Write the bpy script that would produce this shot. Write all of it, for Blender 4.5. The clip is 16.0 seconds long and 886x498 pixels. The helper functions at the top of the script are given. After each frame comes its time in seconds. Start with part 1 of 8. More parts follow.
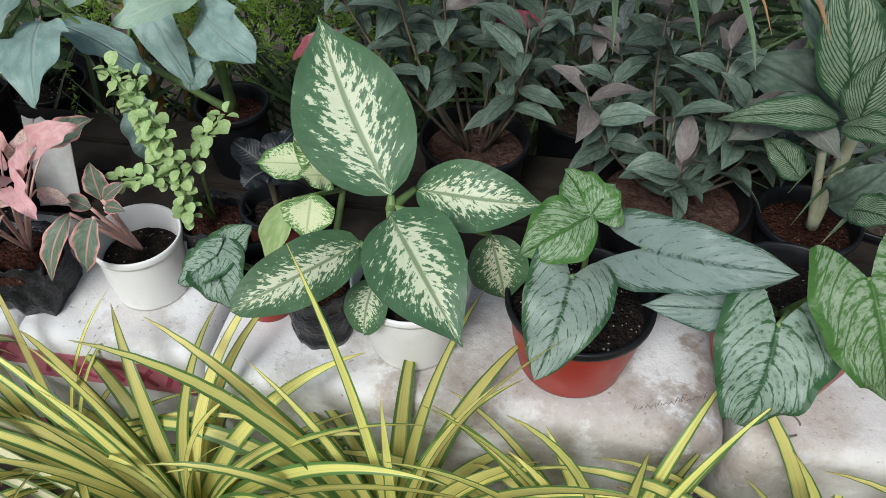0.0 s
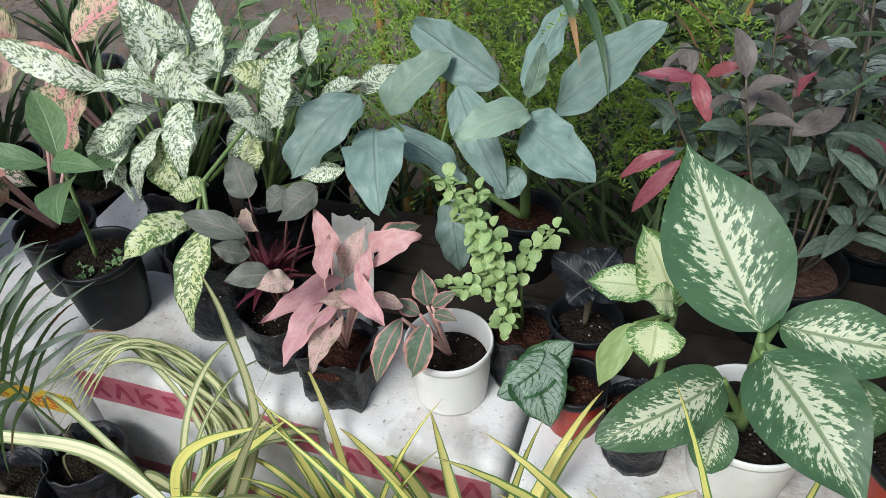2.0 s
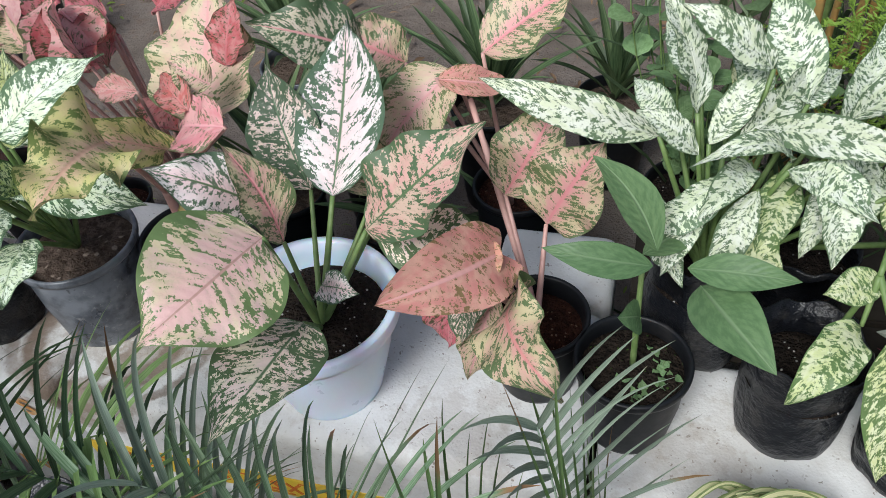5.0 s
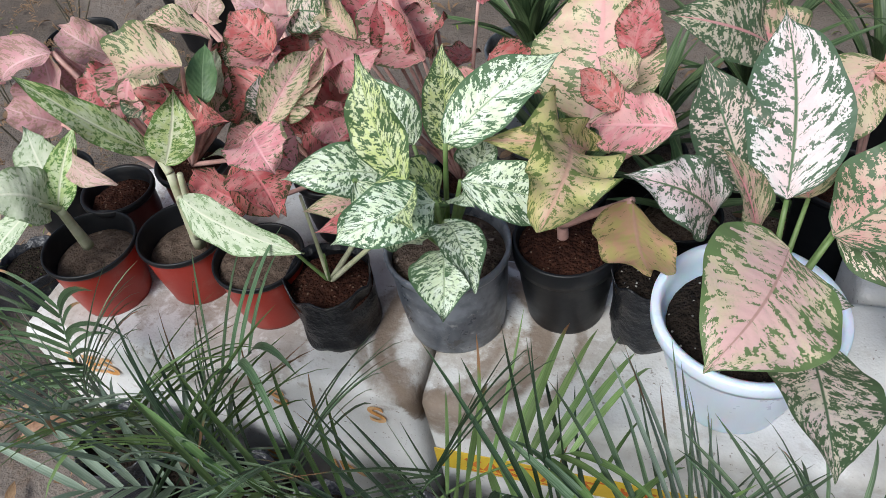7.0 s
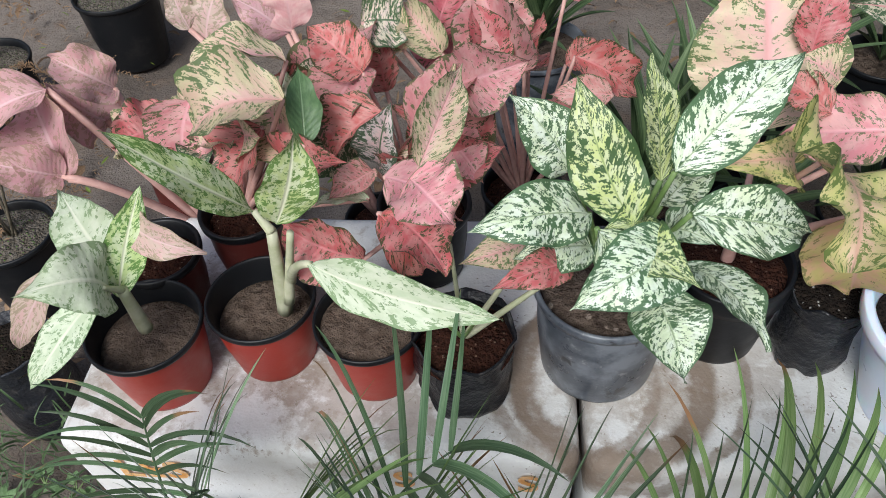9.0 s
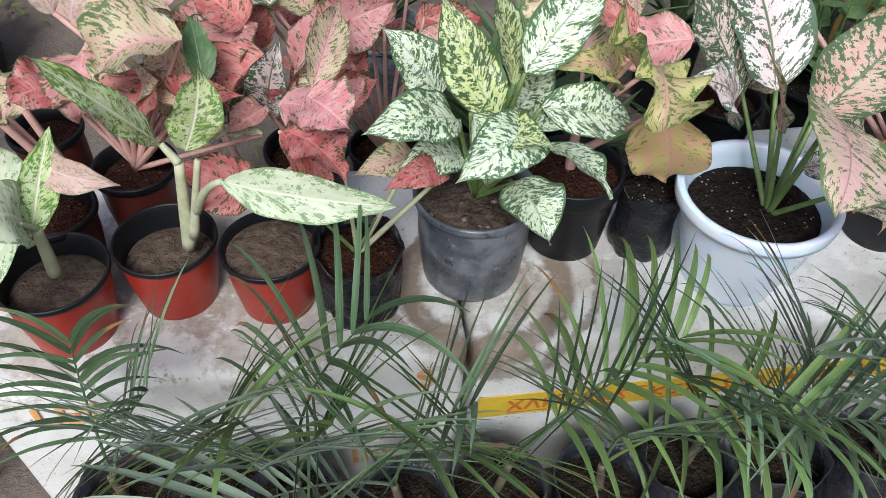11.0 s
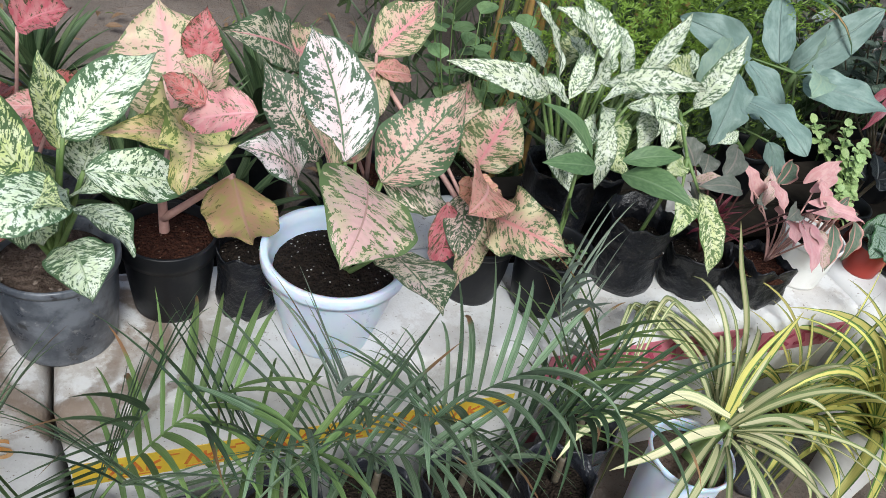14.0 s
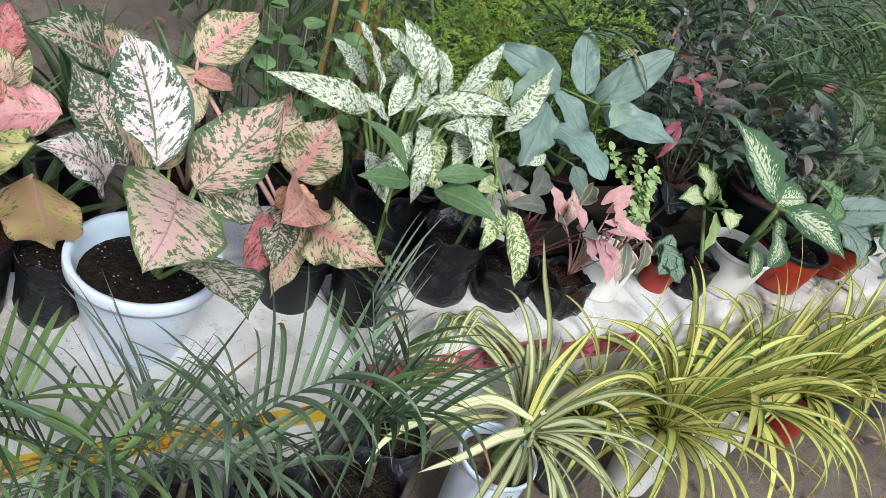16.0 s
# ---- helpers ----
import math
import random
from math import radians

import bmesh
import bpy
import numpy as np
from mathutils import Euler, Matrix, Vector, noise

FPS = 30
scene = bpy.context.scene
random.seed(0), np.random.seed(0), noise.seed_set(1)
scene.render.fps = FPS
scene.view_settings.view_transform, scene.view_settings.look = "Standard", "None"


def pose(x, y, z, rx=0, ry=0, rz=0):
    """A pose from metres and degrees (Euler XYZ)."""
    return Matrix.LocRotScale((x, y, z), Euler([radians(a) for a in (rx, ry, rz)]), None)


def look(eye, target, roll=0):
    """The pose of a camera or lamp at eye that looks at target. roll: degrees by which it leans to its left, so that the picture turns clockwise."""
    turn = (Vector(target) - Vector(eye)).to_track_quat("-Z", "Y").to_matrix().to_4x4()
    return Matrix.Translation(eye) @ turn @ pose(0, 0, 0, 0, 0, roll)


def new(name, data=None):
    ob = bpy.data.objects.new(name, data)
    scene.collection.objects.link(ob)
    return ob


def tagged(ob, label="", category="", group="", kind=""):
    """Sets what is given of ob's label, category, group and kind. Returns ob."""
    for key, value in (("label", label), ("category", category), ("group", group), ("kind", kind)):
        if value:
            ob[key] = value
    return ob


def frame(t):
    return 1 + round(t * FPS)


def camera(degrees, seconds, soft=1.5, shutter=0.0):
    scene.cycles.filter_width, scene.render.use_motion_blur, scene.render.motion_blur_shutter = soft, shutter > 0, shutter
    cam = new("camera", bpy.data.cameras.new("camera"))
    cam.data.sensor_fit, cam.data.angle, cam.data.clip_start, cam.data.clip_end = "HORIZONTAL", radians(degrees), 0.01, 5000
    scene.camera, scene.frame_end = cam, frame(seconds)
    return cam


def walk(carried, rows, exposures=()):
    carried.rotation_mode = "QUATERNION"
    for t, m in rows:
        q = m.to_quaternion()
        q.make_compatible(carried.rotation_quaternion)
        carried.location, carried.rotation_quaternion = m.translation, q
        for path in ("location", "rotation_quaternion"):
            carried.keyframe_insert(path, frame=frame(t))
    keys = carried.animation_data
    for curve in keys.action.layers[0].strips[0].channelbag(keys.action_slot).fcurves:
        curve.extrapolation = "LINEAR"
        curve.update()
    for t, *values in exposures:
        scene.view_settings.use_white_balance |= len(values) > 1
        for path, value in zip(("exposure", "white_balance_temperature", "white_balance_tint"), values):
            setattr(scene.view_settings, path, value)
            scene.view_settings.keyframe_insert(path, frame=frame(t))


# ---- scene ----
cam = camera(58.6, 16.0, soft=0.3)
METRES, EYE, TILT, LEAN, TURN = 2.65, 1.2, -45.0, 0.0, 9.0
ROWS = [
    (0.0, 0.0, 0.0, 0.0, 0.0, 0.0, -0.0),
    (0.5, -0.0112, -0.0097, 0.0021, 2.54, 2.14, -2.06),
    (1.0, -0.0215, -0.0187, 0.0012, 5.12, 3.45, -3.45),
    (1.5, -0.0448, -0.0177, 0.0054, 7.36, 4.48, -4.12),
    (2.0, -0.0963, -0.0021, 0.0178, 8.71, 5.03, -4.34),
    (2.5, -0.1545, 0.0175, 0.0388, 8.99, 4.36, -3.83),
    (3.0, -0.2003, 0.0284, 0.0466, 8.13, 3.21, -2.63),
    (3.5, -0.2698, 0.0315, 0.0551, 7.06, 2.42, -0.87),
    (3.7, -0.2897, 0.0328, 0.0532, 7.06, 2.47, -0.45),
    (5.8, -0.4627, 0.0891, 0.105, 7.38, -1.65, -0.09),
    (6.0, -0.4774, 0.0867, 0.1058, 7.82, -1.76, -0.13),
    (6.5, -0.5361, 0.0765, 0.103, 8.0, -2.04, 0.18),
    (7.0, -0.5854, 0.0667, 0.0992, 8.66, -1.66, 0.03),
    (7.5, -0.614, 0.0662, 0.1005, 8.82, -1.18, -0.34),
    (8.0, -0.6352, 0.0786, 0.1081, 7.27, -1.38, 0.49),
    (8.5, -0.6754, 0.1048, 0.1212, 3.43, -2.24, 2.74),
    (8.7, -0.6965, 0.1172, 0.1264, 1.37, -2.61, 3.87),
    (10.8, -0.7596, 0.0746, 0.0839, -11.85, -2.23, 11.43),
    (11.0, -0.7494, 0.0694, 0.0796, -13.07, -2.19, 10.83),
    (11.5, -0.7239, 0.0444, 0.0707, -15.6, -0.95, 11.1),
    (12.0, -0.7106, 0.0306, 0.0632, -18.64, -0.21, 12.07),
    (12.5, -0.693, 0.0228, 0.0562, -21.24, -0.22, 12.63),
    (13.0, -0.6745, 0.0198, 0.051, -23.03, 0.02, 12.64),
    (13.5, -0.6642, 0.0197, 0.0518, -25.23, 0.25, 12.32),
    (14.0, -0.6589, 0.0111, 0.0501, -28.0, 0.36, 11.89),
    (14.5, -0.6581, 0.0027, 0.0464, -31.37, 0.09, 11.48),
    (15.0, -0.6582, -0.0018, 0.0454, -34.59, -0.29, 11.17),
    (15.5, -0.6561, -0.0063, 0.0445, -37.31, -0.48, 11.01),
    (16.0, -0.654, -0.0091, 0.0423, -39.51, -0.6, 10.83),
]
walk(cam, [(t, pose(0, 0, EYE, TILT, LEAN, TURN) @ pose(METRES * x, METRES * y, METRES * z, 90 + pitch, roll, yaw)) for t, x, y, z, yaw, pitch, roll in ROWS],
     exposures=((0.0, -0.10), (3.5, -0.02), (7.0, 0.0), (11.0, 0.07), (16.0, 0.08)))

# ---- sky and sun: bright overcast, soft light from high up in front ----
world = bpy.data.worlds.new("sky")
scene.world = world
world.use_nodes = True
wt = world.node_tree
sky = wt.nodes.new("ShaderNodeTexSky")
sky.sky_type, sky.sun_disc = 'NISHITA', False
sky.sun_elevation, sky.sun_rotation = radians(47), radians(195)
sky.air_density, sky.dust_density = 1.0, 3.0
wt.links.new(sky.outputs[0], wt.nodes["Background"].inputs[0])
wt.nodes["Background"].inputs[1].default_value = 0.122
sun_data = bpy.data.lights.new("sun", 'SUN')
sun_data.energy, sun_data.angle, sun_data.color = 3.12, radians(22), (0.945, 1.0, 1.03)
sun = new("sun", sun_data)
sun.matrix_world = look((-0.8, -3.0, 3.3), (0, 0, 0))

TOP = 0.38  # top of the foam boxes


# ---- materials ----
class Tree:
    """A short hand for node trees."""

    def __init__(self, name, rough=0.5, spec=0.5, metal=0.0):
        self.mat = bpy.data.materials.new(name)
        self.mat.use_nodes = True
        self.t = self.mat.node_tree
        self.p = self.t.nodes["Principled BSDF"]
        self.p.inputs["Roughness"].default_value = rough
        self.p.inputs["Specular IOR Level"].default_value = spec
        self.p.inputs["Metallic"].default_value = metal

    def node(self, kind, operation="", data_type="", blend_type="", interpolation_type=""):
        n = self.t.nodes.new(kind)
        if data_type:
            n.data_type = data_type
        if operation:
            n.operation = operation
        if blend_type:
            n.blend_type = blend_type
        if interpolation_type:
            n.interpolation_type = interpolation_type
        return n

    def put(self, value, socket):
        if isinstance(value, bpy.types.NodeSocket):
            self.t.links.new(value, socket)
        elif isinstance(value, (tuple, list)) and len(value) == 3 and len(socket.default_value) == 4:
            socket.default_value = (*value, 1)
        else:
            socket.default_value = value

    def math(self, op, a, b=0.0, c=0.0):
        n = self.node("ShaderNodeMath", operation=op)
        for v, s in zip((a, b, c), n.inputs):
            self.put(v, s)
        return n.outputs[0]

    def mix(self, f, a, b, mode='MIX'):
        n = self.node("ShaderNodeMix", data_type='RGBA', blend_type=mode)
        self.put(f, n.inputs[0]), self.put(a, n.inputs[6]), self.put(b, n.inputs[7])
        return n.outputs[2]

    def noise(self, vec, scale, detail=3.0, rough=0.55, out=0):
        n = self.node("ShaderNodeTexNoise")
        n.inputs["Scale"].default_value, n.inputs["Detail"].default_value, n.inputs["Roughness"].default_value = scale, detail, rough
        if vec is not None:
            self.put(vec, n.inputs["Vector"])
        return n.outputs[out]

    def band(self, x, lo, hi):
        n = self.node("ShaderNodeMapRange", interpolation_type='SMOOTHSTEP')
        for v, s in zip((x, lo, hi, 0.0, 1.0), n.inputs):
            self.put(v, s)
        return n.outputs[0]

    def xyz(self, x, y, z=0.0):
        n = self.node("ShaderNodeCombineXYZ")
        for v, s in zip((x, y, z), n.inputs):
            self.put(v, s)
        return n.outputs[0]

    def uv(self):
        s = self.node("ShaderNodeSeparateXYZ")
        self.put(self.node("ShaderNodeTexCoord").outputs["UV"], s.inputs[0])
        return s.outputs[0], s.outputs[1]

    def where(self):
        return self.node("ShaderNodeNewGeometry").outputs["Position"]

    def rnd(self):
        return self.node("ShaderNodeObjectInfo").outputs["Random"]

    def bump(self, height, strength, dist=0.002):
        n = self.node("ShaderNodeBump")
        n.inputs["Strength"].default_value, n.inputs["Distance"].default_value = strength, dist
        self.put(height, n.inputs["Height"])
        self.put(n.outputs[0], self.p.inputs["Normal"])

    def done(self, color, rough=None):
        self.put(color, self.p.inputs["Base Color"])
        if rough is not None:
            self.put(rough, self.p.inputs["Roughness"])
        return self.mat


def leaf_base(name, rough=0.42, slope=0.22, island=False):
    m = Tree(name, rough, 0.3)
    x, v = m.uv()
    u = m.math('MULTIPLY_ADD', x, 2.0, -1.0)
    a = m.math('ABSOLUTE', u)
    r = m.rnd()
    if island:
        r = m.math('ADD', r, m.node("ShaderNodeNewGeometry").outputs["Random Per Island"])
    r = m.math('MULTIPLY', r, 37.0)
    # s is constant along a side vein
    s = m.math('MULTIPLY_ADD', a, -slope, v)
    return m, u, a, v, s, r


def finish_leaf(m, col, a, s, r, veins=16.0, relief=0.35, vary=0.25):
    """Side veins and midrib as relief, a slight change of tone from leaf to leaf, a little light let through."""
    wave = m.math('SINE', m.math('MULTIPLY', s, veins * 6.283))
    rib = m.math('SUBTRACT', 1.0, m.band(a, 0.0, 0.09))
    height = m.math('MULTIPLY_ADD', wave, 0.14, m.math('MULTIPLY', rib, -1.0))
    fine = m.noise(m.where(), 260.0, 2.0)
    m.bump(m.math('MULTIPLY_ADD', m.noise(m.where(), 48.0, 2.0), 1.1, m.math('MULTIPLY_ADD', fine, 0.4, height)), relief, 0.002)
    hs = m.node("ShaderNodeHueSaturation")
    m.put(m.math('MULTIPLY_ADD', m.math('FRACT', m.math('MULTIPLY', r, 3.7)), vary, 1.0 - vary / 2), hs.inputs["Value"])
    m.put(m.math('MULTIPLY_ADD', m.math('FRACT', m.math('MULTIPLY', r, 7.3)), 0.02, 0.49), hs.inputs["Hue"])
    m.put(col, hs.inputs["Color"])
    out = hs.outputs[0]
    m.done(out, m.math('MULTIPLY_ADD', m.noise(m.where(), 30.0), 0.25, 0.32))
    tr = m.node("ShaderNodeBsdfTranslucent")
    m.put(out, tr.inputs[0])
    mx = m.node("ShaderNodeMixShader")
    mx.inputs[0].default_value = 0.24
    m.t.links.new(m.p.outputs[0], mx.inputs[1])
    m.t.links.new(tr.outputs[0], mx.inputs[2])
    m.t.links.new(mx.outputs[0], m.t.nodes["Material Output"].inputs[0])
    return m.mat


def variegated(name, pale, pale2, green, rib, thr=0.1, edge=0.6, start=0.7, streak=15.0, ribw=0.05, deep=None, blush=None, spread=0.3, across=3.0, slope=0.17):
    """Pale leaf broken by green flecks that thicken towards a green margin; blush tints the middle."""
    m, u, a, v, s, r = leaf_base(name, slope=slope)
    jag = m.math('SUBTRACT', m.noise(m.xyz(m.math('MULTIPLY', v, 26.0), m.math('MULTIPLY', u, 8.0), r), 1.9, 2.0), 0.5)
    sj = m.math('MULTIPLY_ADD', jag, 0.05, s)
    uj = m.math('MULTIPLY_ADD', jag, 0.34, u)
    n1 = m.noise(m.xyz(m.math('MULTIPLY', sj, streak * 0.72), m.math('MULTIPLY', uj, across * 0.62), r), 2.3, 1.0, 0.5)
    n2 = m.noise(m.xyz(m.math('MULTIPLY', sj, streak * 1.5), m.math('MULTIPLY', uj, across * 1.35), m.math('ADD', r, 9.0)), 2.4, 1.0)
    big = m.noise(m.xyz(m.math('MULTIPLY', v, 2.0), u, m.math('ADD', r, 5.0)), 1.6, 1.5)
    g = m.math('MULTIPLY', m.math('SUBTRACT', n1, 0.5), 3.6)
    g = m.math('MULTIPLY_ADD', m.math('SUBTRACT', n2, 0.5), 3.4, g)
    g = m.math('MULTIPLY_ADD', m.math('SUBTRACT', big, 0.5), 1.5, g)
    aj = m.math('MULTIPLY_ADD', jag, 0.16, a)
    rim = m.math('ADD', m.math('MULTIPLY_ADD', m.math('POWER', a, 2.2), edge * 0.62, -edge * 0.12), m.math('MULTIPLY', m.band(aj, 0.88, 0.99), edge * 1.3))
    tip = m.math('MULTIPLY', m.math('MAXIMUM', m.math('SUBTRACT', v, start + 0.1), 0.0), edge * 4)
    g = m.math('ADD', m.math('ADD', g, rim), tip)
    mask = m.band(g, thr - 0.03, thr + 0.09)
    halo = m.math('MULTIPLY', m.band(g, thr - 0.6, thr), 0.26)
    blend = m.band(m.noise(m.xyz(m.math('MULTIPLY', s, 5.0), m.math('MULTIPLY', u, 1.5), m.math('ADD', r, 3.0)), 1.6), 0.38, 0.62)
    light = m.mix(blend, pale, pale2)
    if blush:
        near = m.math('SUBTRACT', 1.0, m.band(m.math('MULTIPLY_ADD', m.math('SUBTRACT', n1, 0.5), 0.5, a), 0.03, spread))
        light = m.mix(m.math('MULTIPLY', near, 0.9), light, blush)
        mask = m.math('MULTIPLY', mask, m.math('MULTIPLY_ADD', near, -0.08, 1.0))
    dark = m.mix(m.noise(m.xyz(m.math('MULTIPLY', s, 8.0), u, r), 2.0), green, deep or tuple(c * 0.66 for c in green))
    light = m.mix(halo, light, tuple(0.5 * x + 0.5 * y for x, y in zip(pale2, green)))
    col = m.mix(m.math('MULTIPLY', mask, 0.95), light, dark)
    if rib:
        col = m.mix(m.math('SUBTRACT', 1.0, m.band(a, ribw * 0.4, ribw * 1.5)), col, rib)
    return finish_leaf(m, col, a, s, r)


def feathered(name, green, cream, reach=0.55, rib=(0.22, 0.3, 0.16)):
    """Dark green leaf with a cream feather along the midrib."""
    m, u, a, v, s, r = leaf_base(name)
    n1 = m.noise(m.xyz(m.math('MULTIPLY', s, 13.0), m.math('MULTIPLY', u, 2.4), r), 2.3, 3.0, 0.6)
    n2 = m.noise(m.xyz(m.math('MULTIPLY', s, 60.0), m.math('MULTIPLY', u, 9.0), r), 1.5, 2.0)
    prof = m.math('MULTIPLY', m.band(v, 0.04, 0.28), m.math('SUBTRACT', 1.0, m.band(v, 0.62, 0.98)))
    d = m.math('SUBTRACT', a, m.math('MULTIPLY', prof, reach))
    g = m.math('MULTIPLY_ADD', m.math('SUBTRACT', n1, 0.5), 2.7, d)
    g = m.math('MULTIPLY_ADD', m.math('SUBTRACT', n2, 0.5), 0.8, g)
    mask = m.band(g, -0.10, 0.10)
    dark = m.mix(m.noise(m.xyz(m.math('MULTIPLY', s, 5.0), u, r), 2.0), green, tuple(c * 0.62 for c in green))
    dark = m.mix(m.math('MULTIPLY', m.math('SUBTRACT', 1.0, m.band(g, -0.1, 0.35)), 0.6), dark, tuple(c * 1.9 for c in green))
    col = m.mix(mask, cream, dark)
    col = m.mix(m.math('SUBTRACT', 1.0, m.band(a, 0.025, 0.07)), col, rib)
    return finish_leaf(m, col, a, s, r, 13.0)


def silvered(name, green, silver, veins=8.0, split=0.15, line=0.30, blotch=4.2, lines=1.1):
    """Thin green lines along the veins, blotched silver between them, green again at the margin."""
    m, u, a, v, s, r = leaf_base(name, slope=0.40)
    s2 = m.math('MULTIPLY_ADD', m.math('POWER', a, 1.8), -0.22, s)
    wob = m.noise(m.xyz(m.math('MULTIPLY', s, 9.0), m.math('MULTIPLY', u, 4.0), r), 2.0, 3.0)
    blot = m.noise(m.xyz(m.math('MULTIPLY', s, 14.0), m.math('MULTIPLY', u, 3.0), m.math('ADD', r, 4.0)), 2.2, 5.0, 0.7)
    wave = m.math('ABSOLUTE', m.math('SINE', m.math('MULTIPLY_ADD', wob, 0.4, m.math('MULTIPLY', s2, veins * 3.1416))))
    vein = m.math('SUBTRACT', 1.0, m.band(wave, 0.06, line))
    g = m.math('MULTIPLY_ADD', m.math('SUBTRACT', blot, 0.55), blotch, m.math('MULTIPLY', vein, lines))
    g = m.math('MULTIPLY_ADD', m.band(a, 0.72, 1.0), 1.3, g)
    g = m.math('MULTIPLY_ADD', m.math('SUBTRACT', 1.0, m.band(a, 0.01, 0.08)), 0.8, g)
    col = m.mix(m.band(g, split - 0.35, split + 0.45), m.mix(blot, silver, tuple(c * 0.75 for c in silver)), m.mix(wob, green, tuple(c * 0.6 for c in green)))
    return finish_leaf(m, col, a, s, r, veins, 0.9)


def plain_leaf(name, main, other, rib=None, grain=6.0, vary=0.3, veins=12.0, relief=0.35, margin=None, dead=None):
    """One colour with soft grain; dead browns the ends of some leaflets."""
    m, u, a, v, s, r = leaf_base(name, island=bool(dead))
    n = m.noise(m.xyz(m.math('MULTIPLY', s, grain), m.math('MULTIPLY', u, 2.0), r), 2.0, 3.0)
    col = m.mix(m.band(n, 0.35, 0.66), main, other)
    if margin:
        col = m.mix(m.band(m.math('MULTIPLY_ADD', m.math('SUBTRACT', n, 0.5), 0.5, a), 0.7, 0.95), col, margin)
    if dead:
        far = m.math('MULTIPLY_ADD', m.band(m.math('FRACT', m.math('MULTIPLY', r, 5.3)), 0.76, 1.0), 0.38, m.math('MULTIPLY_ADD', m.math('SUBTRACT', n, 0.5), 0.25, v))
        col = m.mix(m.band(far, 0.96, 1.08), col, dead)
    if rib:
        col = m.mix(m.math('SUBTRACT', 1.0, m.band(a, 0.03, 0.1)), col, rib)
    return finish_leaf(m, col, a, s, r, veins, relief, vary)


def strap_mat(name, pale, green, edge=0.72):
    """Long leaf, pale along the middle, green along both margins, a few fine green lines between."""
    m, u, a, v, s, r = leaf_base(name)
    own = m.math('FRACT', m.math('MULTIPLY', r, 1.9))
    n = m.noise(m.xyz(m.math('MULTIPLY', u, 2.2), m.math('MULTIPLY', v, 0.5), r), 1.8, 1.5)
    f = m.math('MULTIPLY_ADD', m.math('SUBTRACT', n, 0.5), 0.75, a)
    f = m.math('MULTIPLY_ADD', m.math('SUBTRACT', own, 0.5), 0.3, f)
    base = m.mix(m.band(v, 0.0, 0.3), tuple(c * 0.8 for c in green), tuple(c * 1.15 for c in green))
    light = m.mix(m.band(m.noise(m.xyz(m.math('MULTIPLY', u, 4.0), m.math('MULTIPLY', v, 0.8), r), 1.6), 0.45, 0.7), pale, tuple(0.72 * x + 0.28 * y for x, y in zip(pale, green)))
    col = m.mix(m.band(f, edge - 0.04, edge + 0.16), light, base)
    col = m.mix(m.math('MULTIPLY', m.band(v, 0.90, 1.0), 0.5), col, (0.34, 0.24, 0.10))
    return finish_leaf(m, col, a, u, r, 2.0, 0.2, 0.55)


def simple(name, col, col2=None, rough=0.5, scale=20.0, spec=0.5, bump=0.0, bscale=80.0, dist=0.002, lo=0.35, hi=0.65):
    m = Tree(name, rough, spec)
    w = m.where()
    n = m.noise(w, scale, 5.0, 0.6)
    c = m.mix(m.band(n, lo, hi), col, col2 or tuple(0.7 * x for x in col))
    if bump:
        m.bump(m.noise(w, bscale, 4.0, 0.6), bump, dist)
    return m.done(c, m.math('MULTIPLY_ADD', m.noise(w, scale * 3), 0.3, rough - 0.15))


M_AG_PINKWHITE = variegated("leaf_white_pink", (0.82, 0.71, 0.71), (0.82, 0.78, 0.75), (0.065, 0.14, 0.07), (0.11, 0.18, 0.09), 0.20, 0.9, 0.74, 14.0, 0.035, blush=(0.82, 0.62, 0.62), spread=0.7)
M_AG_PINKDARK = variegated("leaf_dark_pink_flecked", (0.82, 0.66, 0.60), (0.78, 0.70, 0.55), (0.07, 0.15, 0.055), (0.11, 0.18, 0.09), 0.02, 0.7, 0.74, 13.0, 0.03)
M_AG_PINKGREEN = variegated("leaf_pink_flecked", (0.64, 0.42, 0.33), (0.60, 0.51, 0.32), (0.12, 0.19, 0.075), (0.70, 0.28, 0.28), 0.22, 0.5, 0.72, 15.0, 0.05, blush=(0.68, 0.34, 0.32), spread=0.45)
M_AG_NIGHT = variegated("leaf_dark_green_pink_flecks", (0.72, 0.58, 0.50), (0.70, 0.54, 0.50), (0.05, 0.11, 0.05), (0.10, 0.17, 0.09), -0.22, 0.5, 0.72, 15.0, 0.03)
M_AG_BIGPINK = variegated("leaf_pink_green_rib", (0.67, 0.37, 0.34), (0.64, 0.46, 0.37), (0.075, 0.16, 0.07), (0.11, 0.18, 0.08), 0.20, 0.65, 0.7, 14.0, 0.03)
M_AG_FRONT = variegated("leaf_pale_pink_flecked", (0.76, 0.53, 0.49), (0.70, 0.60, 0.40), (0.15, 0.25, 0.085), (0.55, 0.32, 0.28), 0.34, 0.95, 0.74, 13.0, 0.02, blush=(0.82, 0.50, 0.49), spread=0.7)
M_AG_SALMON = variegated("leaf_salmon", (0.66, 0.46, 0.36), (0.64, 0.55, 0.36), (0.15, 0.22, 0.085), (0.70, 0.38, 0.36), 0.36, 0.4, 0.74, 16.0, 0.05, blush=(0.70, 0.42, 0.39), spread=0.4)
M_AG_ROSE = variegated("leaf_rose_pink", (0.63, 0.25, 0.26), (0.68, 0.38, 0.36), (0.15, 0.17, 0.08), (0.72, 0.36, 0.37), 0.60, 0.6, 0.74, 14.0)
